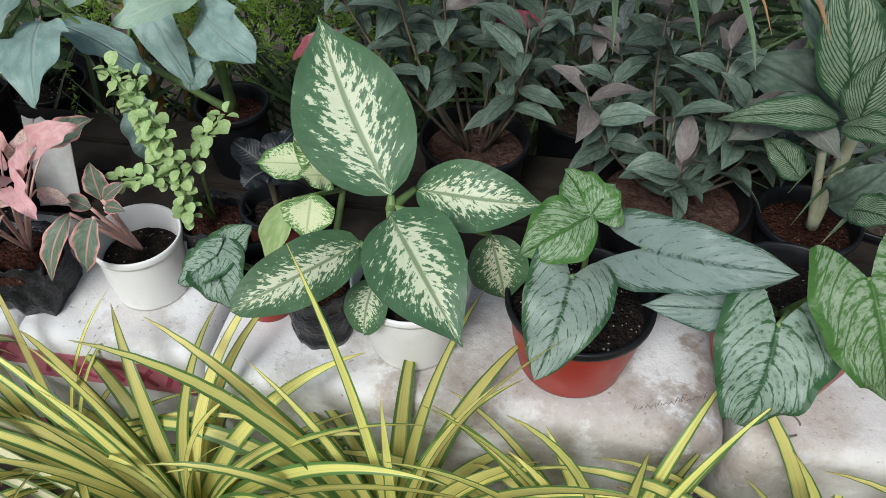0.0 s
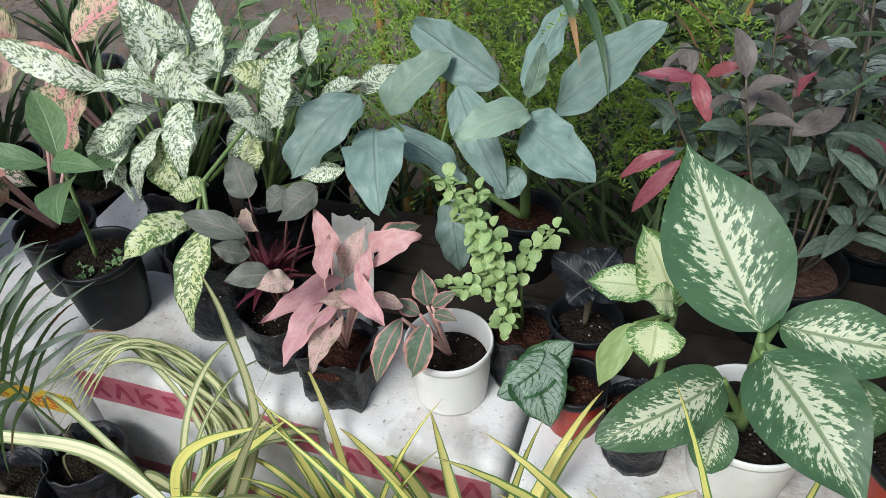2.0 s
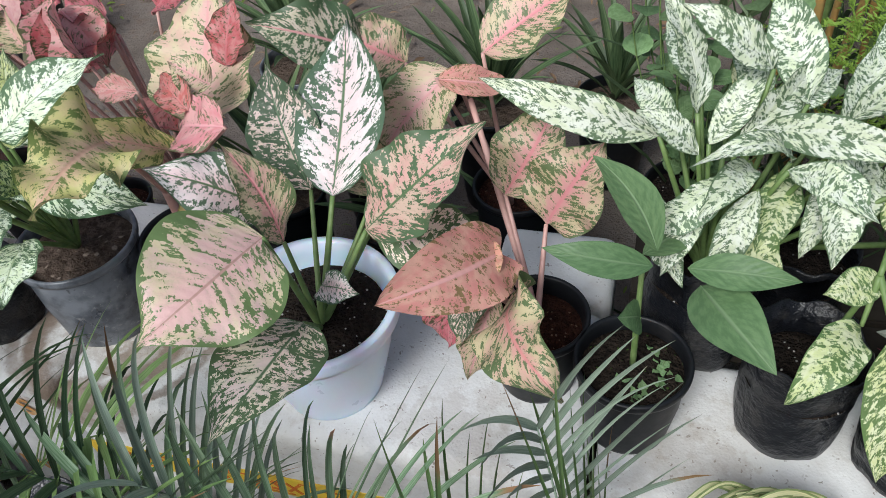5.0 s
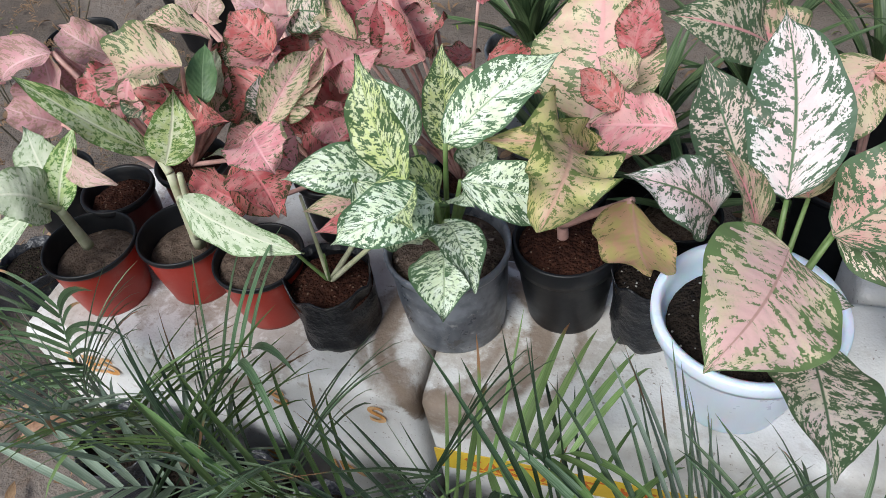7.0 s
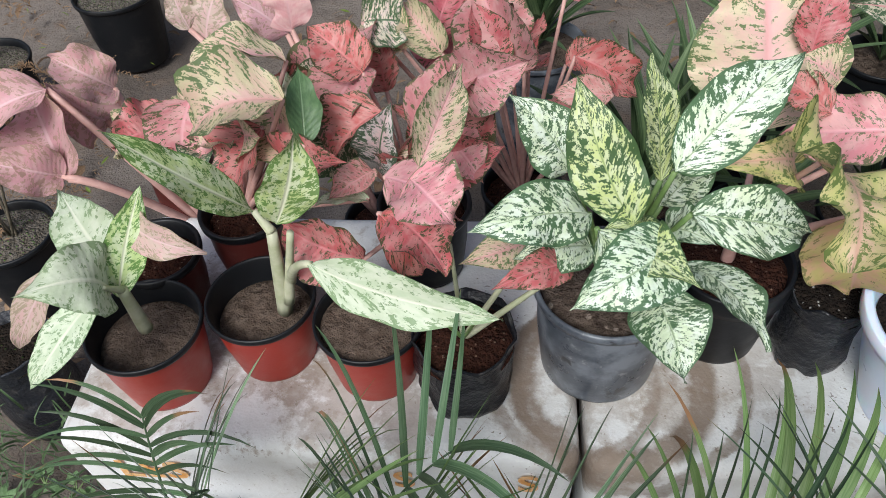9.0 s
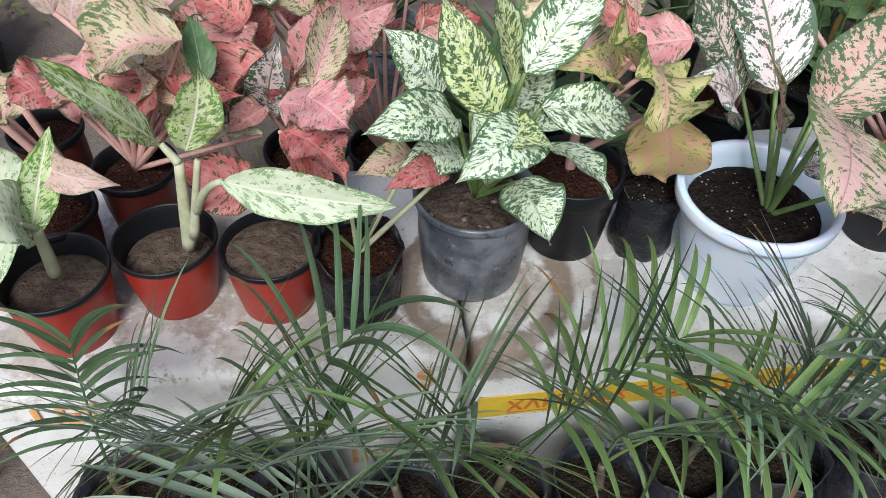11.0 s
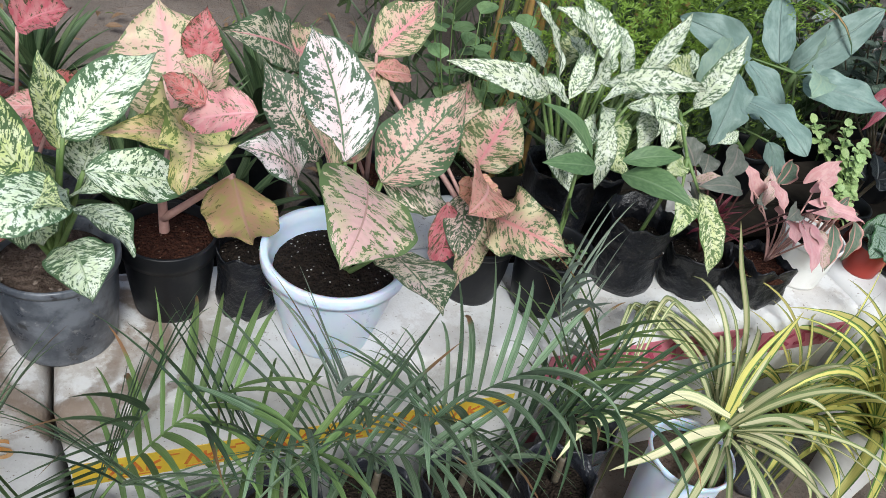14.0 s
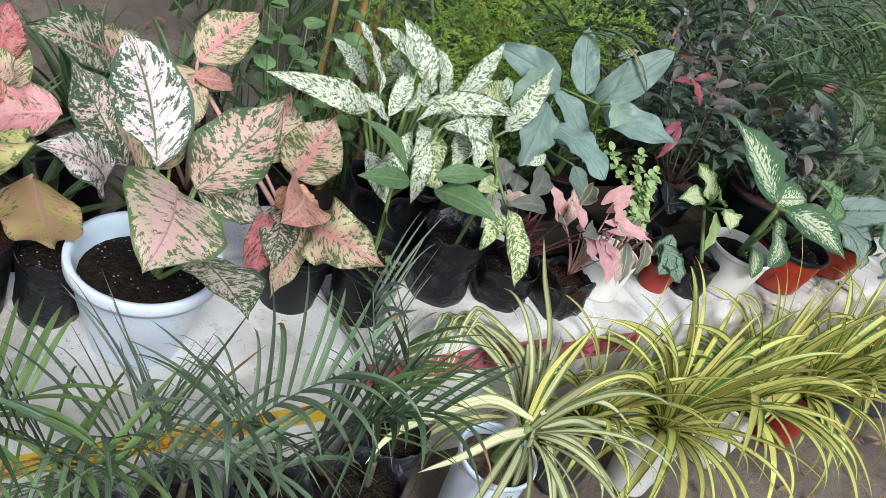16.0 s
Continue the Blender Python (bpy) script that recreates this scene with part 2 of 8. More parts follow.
M_AG_RED = variegated("leaf_red_flecked", (0.55, 0.13, 0.14), (0.60, 0.25, 0.24), (0.08, 0.095, 0.04), (0.64, 0.22, 0.23), 0.52, 0.5, 0.76, 14.0, 0.04)
M_AG_YELLOW = variegated("leaf_yellow_green", (0.64, 0.54, 0.28), (0.58, 0.58, 0.22), (0.16, 0.24, 0.065), (0.66, 0.42, 0.30), 0.3, 0.4, 0.74, 15.0, 0.05, blush=(0.68, 0.46, 0.34), spread=0.5)
M_AG_WHITE = variegated("leaf_white_green", (0.76, 0.84, 0.71), (0.70, 0.80, 0.57), (0.075, 0.165, 0.07), (0.36, 0.46, 0.28), 0.16, 0.75, 0.78, 15.0, 0.025)
M_AG_LIME = variegated("leaf_lime_white_green", (0.68, 0.76, 0.32), (0.74, 0.80, 0.50), (0.07, 0.155, 0.055), (0.40, 0.50, 0.20), 0.10, 0.7, 0.74, 15.0, 0.025)
M_AG_CREAM = variegated("leaf_cream_speckled", (0.66, 0.73, 0.52), (0.76, 0.80, 0.69), (0.12, 0.205, 0.10), None, 0.20, 0.5, 0.80, 17.0, across=2.0, slope=0.09)
M_AG_CREAM_LIME = variegated("leaf_lime_speckled_cream", (0.56, 0.61, 0.30), (0.64, 0.67, 0.44), (0.11, 0.20, 0.06), None, 0.12, 0.5, 0.8, 15.0, across=1.9, slope=0.09)
M_AG_DEEP = variegated("leaf_deep_green_flecked", (0.60, 0.52, 0.42), (0.54, 0.50, 0.36), (0.06, 0.13, 0.06), (0.62, 0.32, 0.30), -0.14, 0.4, 0.7, 15.0, 0.04)
M_AG_TAN = variegated("leaf_tan_fading", (0.50, 0.30, 0.19), (0.42, 0.35, 0.14), (0.20, 0.19, 0.07), (0.50, 0.30, 0.22), 0.95, 0.5, 0.7, 12.0)
M_DUMB = variegated("leaf_lime_speckled", (0.50, 0.60, 0.26), (0.62, 0.68, 0.44), (0.15, 0.29, 0.07), (0.68, 0.71, 0.50), 0.26, 0.45, 0.62, 15.0, 0.08, slope=0.10)
M_DUMB_GREEN = variegated("leaf_pale_green_mottled", (0.52, 0.60, 0.42), (0.62, 0.67, 0.52), (0.27, 0.39, 0.20), (0.70, 0.73, 0.58), 0.50, 0.6, 0.62, 12.0, 0.06, slope=0.10)
M_DIEF = feathered("leaf_green_cream_feather", (0.085, 0.18, 0.085), (0.62, 0.67, 0.47), 0.34)
M_DIEF_YOUNG = feathered("leaf_young_cream", (0.13, 0.26, 0.085), (0.56, 0.62, 0.37), 0.75, (0.40, 0.48, 0.24))
M_PHILO = silvered("leaf_silver_veined", (0.06, 0.15, 0.06), (0.33, 0.42, 0.35), 7.0, 0.35, 0.34, 4.6, 0.75)
M_PHILO_DARK = silvered("leaf_dark_silver", (0.075, 0.15, 0.10), (0.28, 0.37, 0.33), 7.0, 0.55, 0.34, 4.4, 0.6)
M_PHILO_GREEN = silvered("leaf_deep_green_silver", (0.045, 0.125, 0.05), (0.28, 0.38, 0.30), 7.0, 0.12, 0.36, 4.4, 0.75)
M_PHILO_YOUNG = silvered("leaf_fresh_green_silver", (0.075, 0.20, 0.045), (0.28, 0.39, 0.24), 8.0, -0.15)
M_SILVER = plain_leaf("leaf_blue_grey", (0.19, 0.29, 0.252), (0.255, 0.36, 0.32), (0.27, 0.37, 0.33), 4.0, 0.3, 7.0, 0.9)
M_SILVER_YOUNG = plain_leaf("leaf_young_grey_green", (0.29, 0.40, 0.30), (0.24, 0.35, 0.28), (0.33, 0.43, 0.31), 7.0, 0.3, 7.0, 0.4)
M_PINK = plain_leaf("leaf_soft_pink", (0.61, 0.31, 0.32), (0.66, 0.40, 0.39), (0.64, 0.37, 0.38), 4.0, 0.25)
M_PINK_PALE = variegated("leaf_pale_pink_grey", (0.62, 0.40, 0.38), (0.58, 0.44, 0.37), (0.44, 0.36, 0.25), (0.68, 0.48, 0.47), 0.25, 0.35, 0.8, 9.0)
M_PINK_VEINED = variegated("leaf_pink_faintly_flecked", (0.62, 0.33, 0.35), (0.62, 0.39, 0.38), (0.50, 0.33, 0.26), (0.70, 0.46, 0.47), 0.3, 0.3, 0.8, 9.0)
M_CORAL = variegated("leaf_coral", (0.62, 0.28, 0.23), (0.64, 0.37, 0.28), (0.26, 0.19, 0.08), (0.72, 0.40, 0.36), 0.52, 0.3, 0.86, 15.0, 0.06)
M_GREEN = plain_leaf("leaf_mid_green", (0.10, 0.185, 0.08), (0.145, 0.245, 0.11), (0.19, 0.29, 0.15), 6.0, 0.3, 11.0, 0.4)
M_DARK = plain_leaf("leaf_dark_grey_green", (0.078, 0.122, 0.090), (0.145, 0.190, 0.150), (0.06, 0.085, 0.065), 5.0, 0.8, 8.0, 0.15)
M_DUSK = plain_leaf("leaf_dusty_grey_green", (0.19, 0.24, 0.215), (0.33, 0.375, 0.345), (0.12, 0.15, 0.13), 5.0, 0.8, 8.0, 0.15)
# purple-grey upper leaves, with the pale sheen of lit shoot tops coloured in
M_DARK_PURPLE = plain_leaf("leaf_purple_grey_sheen", (0.155, 0.125, 0.12), (0.20, 0.185, 0.165), None, 5.0, 0.6, 8.0, 0.12)
M_WINE = plain_leaf("leaf_wine_red", (0.34, 0.10, 0.12), (0.24, 0.06, 0.08), None, 5.0, 0.4, 8.0, 0.15)
M_WINE_DARK = plain_leaf("leaf_deep_wine", (0.17, 0.03, 0.048), (0.09, 0.022, 0.03), (0.30, 0.07, 0.10), 5.0, 0.6)
M_ORCHID = plain_leaf("leaf_near_black", (0.010, 0.013, 0.016), (0.022, 0.026, 0.030), (0.10, 0.11, 0.11), 5.0, 0.3)
M_ROSE_EDGE = plain_leaf("leaf_green_rose_edge", (0.09, 0.14, 0.09), (0.14, 0.18, 0.13), (0.48, 0.24, 0.22), 5.0, 0.3, 10.0, 0.35, (0.56, 0.26, 0.24))
M_FITT = plain_leaf("leaf_grey_green", (0.11, 0.13, 0.105), (0.155, 0.165, 0.14), (0.22, 0.20, 0.17), 5.0, 0.3)
M_JADE = plain_leaf("leaf_fleshy_green", (0.27, 0.40, 0.15), (0.38, 0.50, 0.23), None, 3.0, 0.35, 2.0, 0.1)
M_STRAP = strap_mat("leaf_yellow_striped", (0.67, 0.62, 0.19), (0.095, 0.18, 0.045), 0.60)
M_STRAP_CREAM = strap_mat("leaf_cream_striped", (0.70, 0.67, 0.43), (0.17, 0.24, 0.095), 0.55)
# greener cream strap, its pale stripe dimmed in colour for the less lit leaves
M_STRAP_DIM = strap_mat("leaf_dim_cream_striped", (0.56, 0.55, 0.31), (0.16, 0.21, 0.085), 0.44)
M_PALM = plain_leaf("leaf_palm_green", (0.105, 0.180, 0.090), (0.215, 0.295, 0.19), None, 2.0, 0.9, 3.0, 0.2, dead=(0.30, 0.17, 0.085))
M_PALM_DARK = plain_leaf("leaf_palm_deep_green", (0.055, 0.105, 0.050), (0.105, 0.165, 0.09), None, 2.0, 0.9, 3.0, 0.2, dead=(0.30, 0.17, 0.085))
# palm green with the grey sheen of lit leaflets put into the colour
M_PALM_SHEEN = plain_leaf("leaf_palm_grey_sheen", (0.20, 0.27, 0.20), (0.30, 0.37, 0.29), None, 2.0, 0.7, 3.0, 0.2, dead=(0.30, 0.17, 0.085))
M_PALM_FRESH = plain_leaf("leaf_palm_fresh", (0.13, 0.22, 0.07), (0.19, 0.285, 0.11), None, 2.0, 0.6, 3.0, 0.2, dead=(0.30, 0.17, 0.085))
M_FERN = plain_leaf("leaf_feathery_green", (0.15, 0.26, 0.035), (0.235, 0.34, 0.06), None, 2.0, 0.7, 2.0, 0.1)
M_GRASS = plain_leaf("leaf_grass_green", (0.060, 0.102, 0.046), (0.125, 0.185, 0.085), None, 2.0, 0.9, 2.0, 0.1)
M_HERB = plain_leaf("leaf_round_green", (0.14, 0.24, 0.10), (0.20, 0.32, 0.15), None, 3.0, 0.5)
M_DRY = plain_leaf("leaf_dry_brown", (0.26, 0.15, 0.09), (0.34, 0.22, 0.13), None, 4.0, 0.5)

M_STEM_PALE = simple("stem_pale", (0.50, 0.50, 0.36), (0.40, 0.42, 0.26), 0.5, 60.0)
M_STEM_PINK = simple("stem_pink", (0.60, 0.36, 0.32), (0.52, 0.30, 0.26), 0.5, 60.0)
M_STEM_GREEN = simple("stem_green", (0.12, 0.20, 0.06), (0.17, 0.25, 0.09), 0.5, 60.0)
M_STEM_DARK = simple("stem_dark", (0.07, 0.06, 0.04), (0.12, 0.10, 0.07), 0.6, 60.0)
M_STEM_RED = simple("stem_red", (0.12, 0.04, 0.04), (0.08, 0.03, 0.03), 0.5, 60.0)
M_CANE = simple("cane_orange", (0.42, 0.24, 0.08), (0.30, 0.22, 0.08), 0.5, 30.0)


def soil_mat(name, col, col2, fleck=None, share=0.82, grain=190.0):
    m = Tree(name, 0.95, 0.1)
    w = m.where()
    n, f = m.noise(w, 90.0, 6.0, 0.7), m.noise(w, 420.0, 2.0)
    c = m.mix(m.band(n, 0.35, 0.68), col, col2)
    lump = m.node("ShaderNodeTexVoronoi")
    lump.inputs["Scale"].default_value = grain
    m.put(w, lump.inputs["Vector"])
    if fleck:
        one = m.node("ShaderNodeSeparateColor")
        m.put(lump.outputs["Color"], one.inputs[0])
        grit = m.math('MULTIPLY', m.band(one.outputs[0], share, share + 0.01), m.math('SUBTRACT', 1.0, m.band(lump.outputs["Distance"], 0.22, 0.34)))
        c = m.mix(grit, c, fleck)
    m.bump(m.math('MULTIPLY_ADD', f, 0.4, m.math('MULTIPLY_ADD', lump.outputs["Distance"], -0.7, n)), 1.0, 0.010)
    return m.done(c)


M_SOIL_BLACK = soil_mat("soil_black", (0.016, 0.012, 0.010), (0.035, 0.026, 0.02), (0.5, 0.48, 0.45), 0.88)
M_SOIL_COCO = soil_mat("soil_coco", (0.036, 0.014, 0.010), (0.075, 0.030, 0.019), (0.22, 0.14, 0.10))
M_SOIL_EARTH = soil_mat("soil_earth", (0.105, 0.074, 0.056), (0.17, 0.125, 0.098), (0.24, 0.19, 0.16), 0.94, 75.0)
M_SOIL_RED = soil_mat("soil_red_earth", (0.085, 0.045, 0.034), (0.14, 0.085, 0.068), None, 0.9, 75.0)
M_SOIL_DAMP = soil_mat("soil_damp", (0.016, 0.012, 0.009), (0.042, 0.031, 0.024), (0.05, 0.10, 0.02), 0.88)
M_SOIL_CHIP = soil_mat("soil_bark_chips", (0.055, 0.038, 0.030), (0.15, 0.112, 0.09), (0.30, 0.24, 0.20), 0.78, 70.0)
M_SOIL_MOSS = soil_mat("soil_mossy", (0.10, 0.085, 0.065), (0.22, 0.19, 0.16), (0.10, 0.20, 0.04), 0.6)


def plastic(name, col, rough=0.4, dirt=0.25, dirtcol=(0.2, 0.16, 0.12), spec=0.5):
    m = Tree(name, rough, spec)
    w = m.where()
    d = m.math('MULTIPLY', m.band(m.noise(w, 22.0, 6.0, 0.68), 0.5, 0.75), dirt)
    c = m.mix(d, m.mix(m.noise(w, 7.0), col, tuple(0.9 * x for x in col)), dirtcol)
    m.bump(m.noise(w, 140.0, 3.0), 0.08, 0.002)
    return m.done(c, m.math('MULTIPLY_ADD', m.noise(w, 45.0), 0.3, rough - 0.12))


def scuffed(name, dark, light, rub):
    """Smoky see-through plastic: darker where wet soil lies against it, dull where it is rubbed."""
    m = Tree(name, 0.34, 0.5)
    w = m.where()
    n = m.noise(w, 15.0, 5.0, 0.62)
    c = m.mix(m.band(n, 0.40, 0.60), dark, light)
    c = m.mix(m.math('MULTIPLY', m.band(m.noise(w, 70.0, 5.0, 0.75), 0.56, 0.72), 0.6), c, rub)
    c = m.mix(m.math('MULTIPLY', m.band(m.noise(w, 34.0, 4.0, 0.7), 0.60, 0.66), 0.8), c, (0.028, 0.026, 0.025))
    m.bump(m.noise(w, 120.0, 3.0), 0.12, 0.002)
    return m.done(c, m.math('MULTIPLY_ADD', n, 0.4, 0.12))


M_WHITE = plastic("plastic_white", (0.75, 0.83, 1.0), 0.3, 0.03)
WHITE_BODY = M_WHITE.node_tree.nodes["Principled BSDF"].inputs
WHITE_BODY["Subsurface Weight"].default_value, WHITE_BODY["Subsurface Scale"].default_value = 0.5, 0.03
M_WHITE_WARM = plastic("plastic_white_warm", (0.78, 0.78, 0.76), 0.4, 0.15)
M_RED = plastic("plastic_brick_red", (0.34, 0.030, 0.018), 0.34, 0.22, (0.40, 0.22, 0.17))
M_RED_DARK = plastic("plastic_dark_red", (0.11, 0.022, 0.018), 0.4, 0.2)
M_BLACK = plastic("plastic_black", (0.007, 0.008, 0.010), 0.42, 0.22, (0.07, 0.062, 0.055), 0.35)
M_GREY = scuffed("plastic_smoky_grey", (0.055, 0.063, 0.078), (0.165, 0.18, 0.205), (0.33, 0.33, 0.33))


def bag_mat(name, col, gloss=0.3, dust=(0.06, 0.055, 0.05)):
    m = Tree(name, gloss, 0.4)
    w = m.where()
    wr = m.noise(w, 38.0, 4.0, 0.6)
    c = m.mix(m.band(m.noise(w, 30.0, 5.0, 0.7), 0.5, 0.8), col, dust)
    m.bump(wr, 0.7, 0.012)
    return m.done(c, m.math('MULTIPLY_ADD', m.noise(w, 60.0), 0.3, gloss - 0.1))


M_BAG = bag_mat("polybag_black", (0.008, 0.009, 0.012))
M_BAG_DUST = bag_mat("polybag_dusty", (0.018, 0.020, 0.026), 0.28, (0.085, 0.08, 0.075))
M_BAG_GREY = bag_mat("polybag_greyed", (0.05, 0.053, 0.065), 0.28, (0.12, 0.11, 0.10))


STAINS = ((-1.838, 0.690, 0.110, 0.6), (-1.76, 0.66, 0.07, 0.6), (-2.26, 0.80, 0.20, 0.8), (-2.13, 0.66, 0.13, 0.8), (-1.66, 0.72, 0.09, 0.6), (-2.42, 0.66, 0.10, 0.8), (0.10, 0.585, 0.16, 0.55), (-0.10, 0.560, 0.10, 0.5), (0.30, 0.60, 0.14, 0.4),
          (-0.50, 0.60, 0.09, 0.45), (-1.30, 0.62, 0.10, 0.35), (-1.02, 0.62, 0.09, 0.4), (0.05, 0.54, 0.30, 0.45), (0.42, 0.56, 0.30, 0.45), (0.70, 0.6, 0.25, 0.4), (-0.20, 0.52, 0.16, 0.4))


def foam_mat():
    """White foam: faint grey soiling, bead grain, and dried mud where pots were watered."""
    m = Tree("foam_white", 0.75, 0.3)
    w = m.where()
    big = m.noise(w, 5.0, 6.0, 0.65)
    fine = m.noise(w, 55.0, 5.0, 0.7)
    mid = m.noise(w, 17.0, 6.0, 0.7)
    bead = m.node("ShaderNodeTexVoronoi")
    bead.inputs["Scale"].default_value = 260.0
    m.put(w, bead.inputs["Vector"])
    c = m.mix(m.band(big, 0.38, 0.70), (0.75, 0.755, 0.755), (0.60, 0.59, 0.565))
    spot = m.math('MULTIPLY', m.band(big, 0.48, 0.70), m.band(fine, 0.5, 0.68))
    c = m.mix(m.math('MULTIPLY', spot, 0.5), c, (0.36, 0.30, 0.24))
    grit = m.math('MULTIPLY', m.band(m.noise(w, 170.0, 2.0, 0.5), 0.66, 0.70), m.band(mid, 0.42, 0.6))
    c = m.mix(m.math('MULTIPLY', grit, 0.75), c, (0.17, 0.13, 0.10))
    for x, y, r, k in STAINS:
        d = m.node("ShaderNodeVectorMath", operation='DISTANCE')
        m.put(w, d.inputs[0])
        d.inputs[1].default_value = (x, y, TOP)
        f = m.math('MULTIPLY_ADD', m.math('SUBTRACT', mid, 0.5), 3.4, m.math('SUBTRACT', 0.9, m.math('DIVIDE', d.outputs["Value"], r)))
        f = m.math('MULTIPLY', m.band(f, 0.05, 0.45), m.math('MULTIPLY_ADD', fine, 0.9, 0.25))
        c = m.mix(m.math('MINIMUM', m.math('MULTIPLY', f, k), 0.95), c, (0.30, 0.235, 0.185))
    for x, y, r, wide, k in ((-1.822, 0.700, 0.112, 0.024, 1.15), (-1.800, 0.706, 0.140, 0.010, 0.9), (-1.87, 0.69, 0.10, 0.014, 0.8)):
        d = m.node("ShaderNodeVectorMath", operation='DISTANCE')
        m.put(w, d.inputs[0])
        d.inputs[1].default_value = (x, y, TOP)
        off = m.math('ABSOLUTE', m.math('SUBTRACT', m.math('MULTIPLY_ADD', m.math('SUBTRACT', mid, 0.5), 0.035, d.outputs["Value"]), r))
        f = m.math('MULTIPLY', m.math('SUBTRACT', 1.0, m.band(off, wide * 0.4, wide)), m.math('MULTIPLY_ADD', fine, 1.1, 0.25))
        c = m.mix(m.math('MINIMUM', m.math('MULTIPLY', f, k), 0.92), c, (0.23, 0.175, 0.135))
    m.bump(m.math('MULTIPLY_ADD', bead.outputs[0], 0.3, m.math('MULTIPLY_ADD', mid, 0.6, fine)), 0.3, 0.004)
    return m.done(c)


M_FOAM = foam_mat()
M_TAPE_YELLOW = simple("tape_yellow", (0.72, 0.52, 0.05), (0.66, 0.44, 0.06), 0.35, 30.0, 0.5, 0.1)
M_TAPE_PINK = simple("tape_pink", (0.48, 0.16, 0.20), (0.42, 0.12, 0.16), 0.4, 40.0, 0.5, 0.1)
M_INK_ORANGE = simple("ink_orange", (0.68, 0.31, 0.08), (0.74, 0.50, 0.28), 0.6, 70.0)
M_INK_RED = simple("ink_red", (0.55, 0.12, 0.03), (0.60, 0.22, 0.04), 0.6, 90.0)
M_INK_WINE = simple("ink_wine", (0.28, 0.03, 0.07), (0.34, 0.06, 0.1), 0.6, 90.0)


def ground_mat():
    m = Tree("earth", 0.95, 0.2)
    w = m.where()
    a, b, f = m.noise(w, 2.2, 5.0), m.noise(w, 16.0, 6.0, 0.7), m.noise(w, 150.0, 3.0, 0.7)
    c = m.mix(m.band(a, 0.4, 0.62), (0.205, 0.172, 0.148), (0.125, 0.102, 0.086))
    c = m.mix(m.band(b, 0.5, 0.7), c, (0.17, 0.128, 0.10))
    c = m.mix(m.math('MULTIPLY', m.band(f, 0.55, 0.7), 0.6), c, (0.06, 0.042, 0.03))
    m.bump(m.math('MULTIPLY_ADD', f, 0.25, b), 0.7, 0.025)
    return m.done(c)


M_GROUND = ground_mat()
M_CARD = simple("card_white", (0.66, 0.66, 0.63), (0.56, 0.55, 0.51), 0.8, 40.0, 0.3, 0.3, 90.0)
M_BOARD = simple("board_dark", (0.045, 0.036, 0.028), (0.025, 0.02, 0.016), 0.85, 14.0, 0.2, 0.4, 40.0, 0.004)
M_RING = simple("dark_mark", (0.12, 0.10, 0.09), (0.2, 0.18, 0.16), 0.8, 60.0)
M_WALL = simple("grey_sheet", (0.10, 0.11, 0.125), (0.07, 0.075, 0.085), 0.7, 3.0, 0.3, 0.3, 12.0, 0.01)


# ---- shapes ----
def obj(name, bm, mat, parent=None, label="", smooth=True):
    me = bpy.data.meshes.new(name)
    bm.to_mesh(me)
    bm.free()
    if smooth:
        me.polygons.foreach_set("use_smooth", [True] * len(me.polygons))
    me.materials.append(mat)
    ob = new(name, me)
    if parent is not None:
        ob.parent = parent
    return tagged(ob, label)


def thing(name, x, y, z, label, category, group=""):
    e = new(name)
    e.empty_display_size = 0.05
    e.matrix_world = pose(x, y, z)
    e["at"] = (x, y, z)
    return tagged(e, label, category, group)


def origin(ob):
    while ob.parent is not None:
        ob = ob.parent
    return Vector(ob["at"])


def part(name, bm, mat, parent, label="", smooth=True):
    """bm is in world places; it is laid under its thing, whose turn is plain."""
    bmesh.ops.translate(bm, verts=bm.verts, vec=-origin(parent))
    return obj(name, bm, mat, parent, label, smooth)


def lathe(cx, cy, rows, n=40, wob=0.0, seed=0, rib=0.0):
    """Rows of (radius, z), turned about the upright through cx, cy."""
    bm = bmesh.new()
    rings = []
    for r, z in rows:
        ring = []
        for i in range(n):
            a = 2 * math.pi * i / n
            k = 1.0
            if wob:
                k += wob * noise.noise((math.cos(a) * 2.2 + seed, math.sin(a) * 2.2, z * 14))
            if rib and i % 2:
                k -= rib
            ring.append(bm.verts.new((cx + r * k * math.cos(a), cy + r * k * math.sin(a), z + (wob * 0.12 * noise.noise((a * 2, seed, 3)) if wob else 0))))
        rings.append(ring)
    for p, q in zip(rings, rings[1:]):
        for i in range(n):
            bm.faces.new((p[i], p[(i + 1) % n], q[(i + 1) % n], q[i]))
    return bm, rings


def closed(bm, ring):
    bm.faces.new(ring)
    return bm


def soil(parent, cx, cy, r, z, mat, hump=0.006, label=""):
    bm = bmesh.new()
    rings = [[bm.verts.new((cx, cy, z + hump))]]
    for k in range(1, 8):
        rr = r * k / 7
        rings.append([bm.verts.new((cx + rr * math.cos(i * math.pi / 14), cy + rr * math.sin(i * math.pi / 14),
                                    z + hump * (1 - (k / 7) ** 2) + (0.007 * noise.noise((cx * 9 + rr * math.cos(i * math.pi / 14) * 70, cy * 9 + rr * math.sin(i * math.pi / 14) * 70, 1)) if k < 7 else -0.004)))
                      for i in range(28)])
    for i in range(28):
        bm.faces.new((rings[0][0], rings[1][i], rings[1][(i + 1) % 28]))
    for p, q in zip(rings[1:], rings[2:]):
        for i in range(28):
            bm.faces.new((p[i], q[i], q[(i + 1) % 28], p[(i + 1) % 28]))
    return part("soil", bm, mat, parent, label)


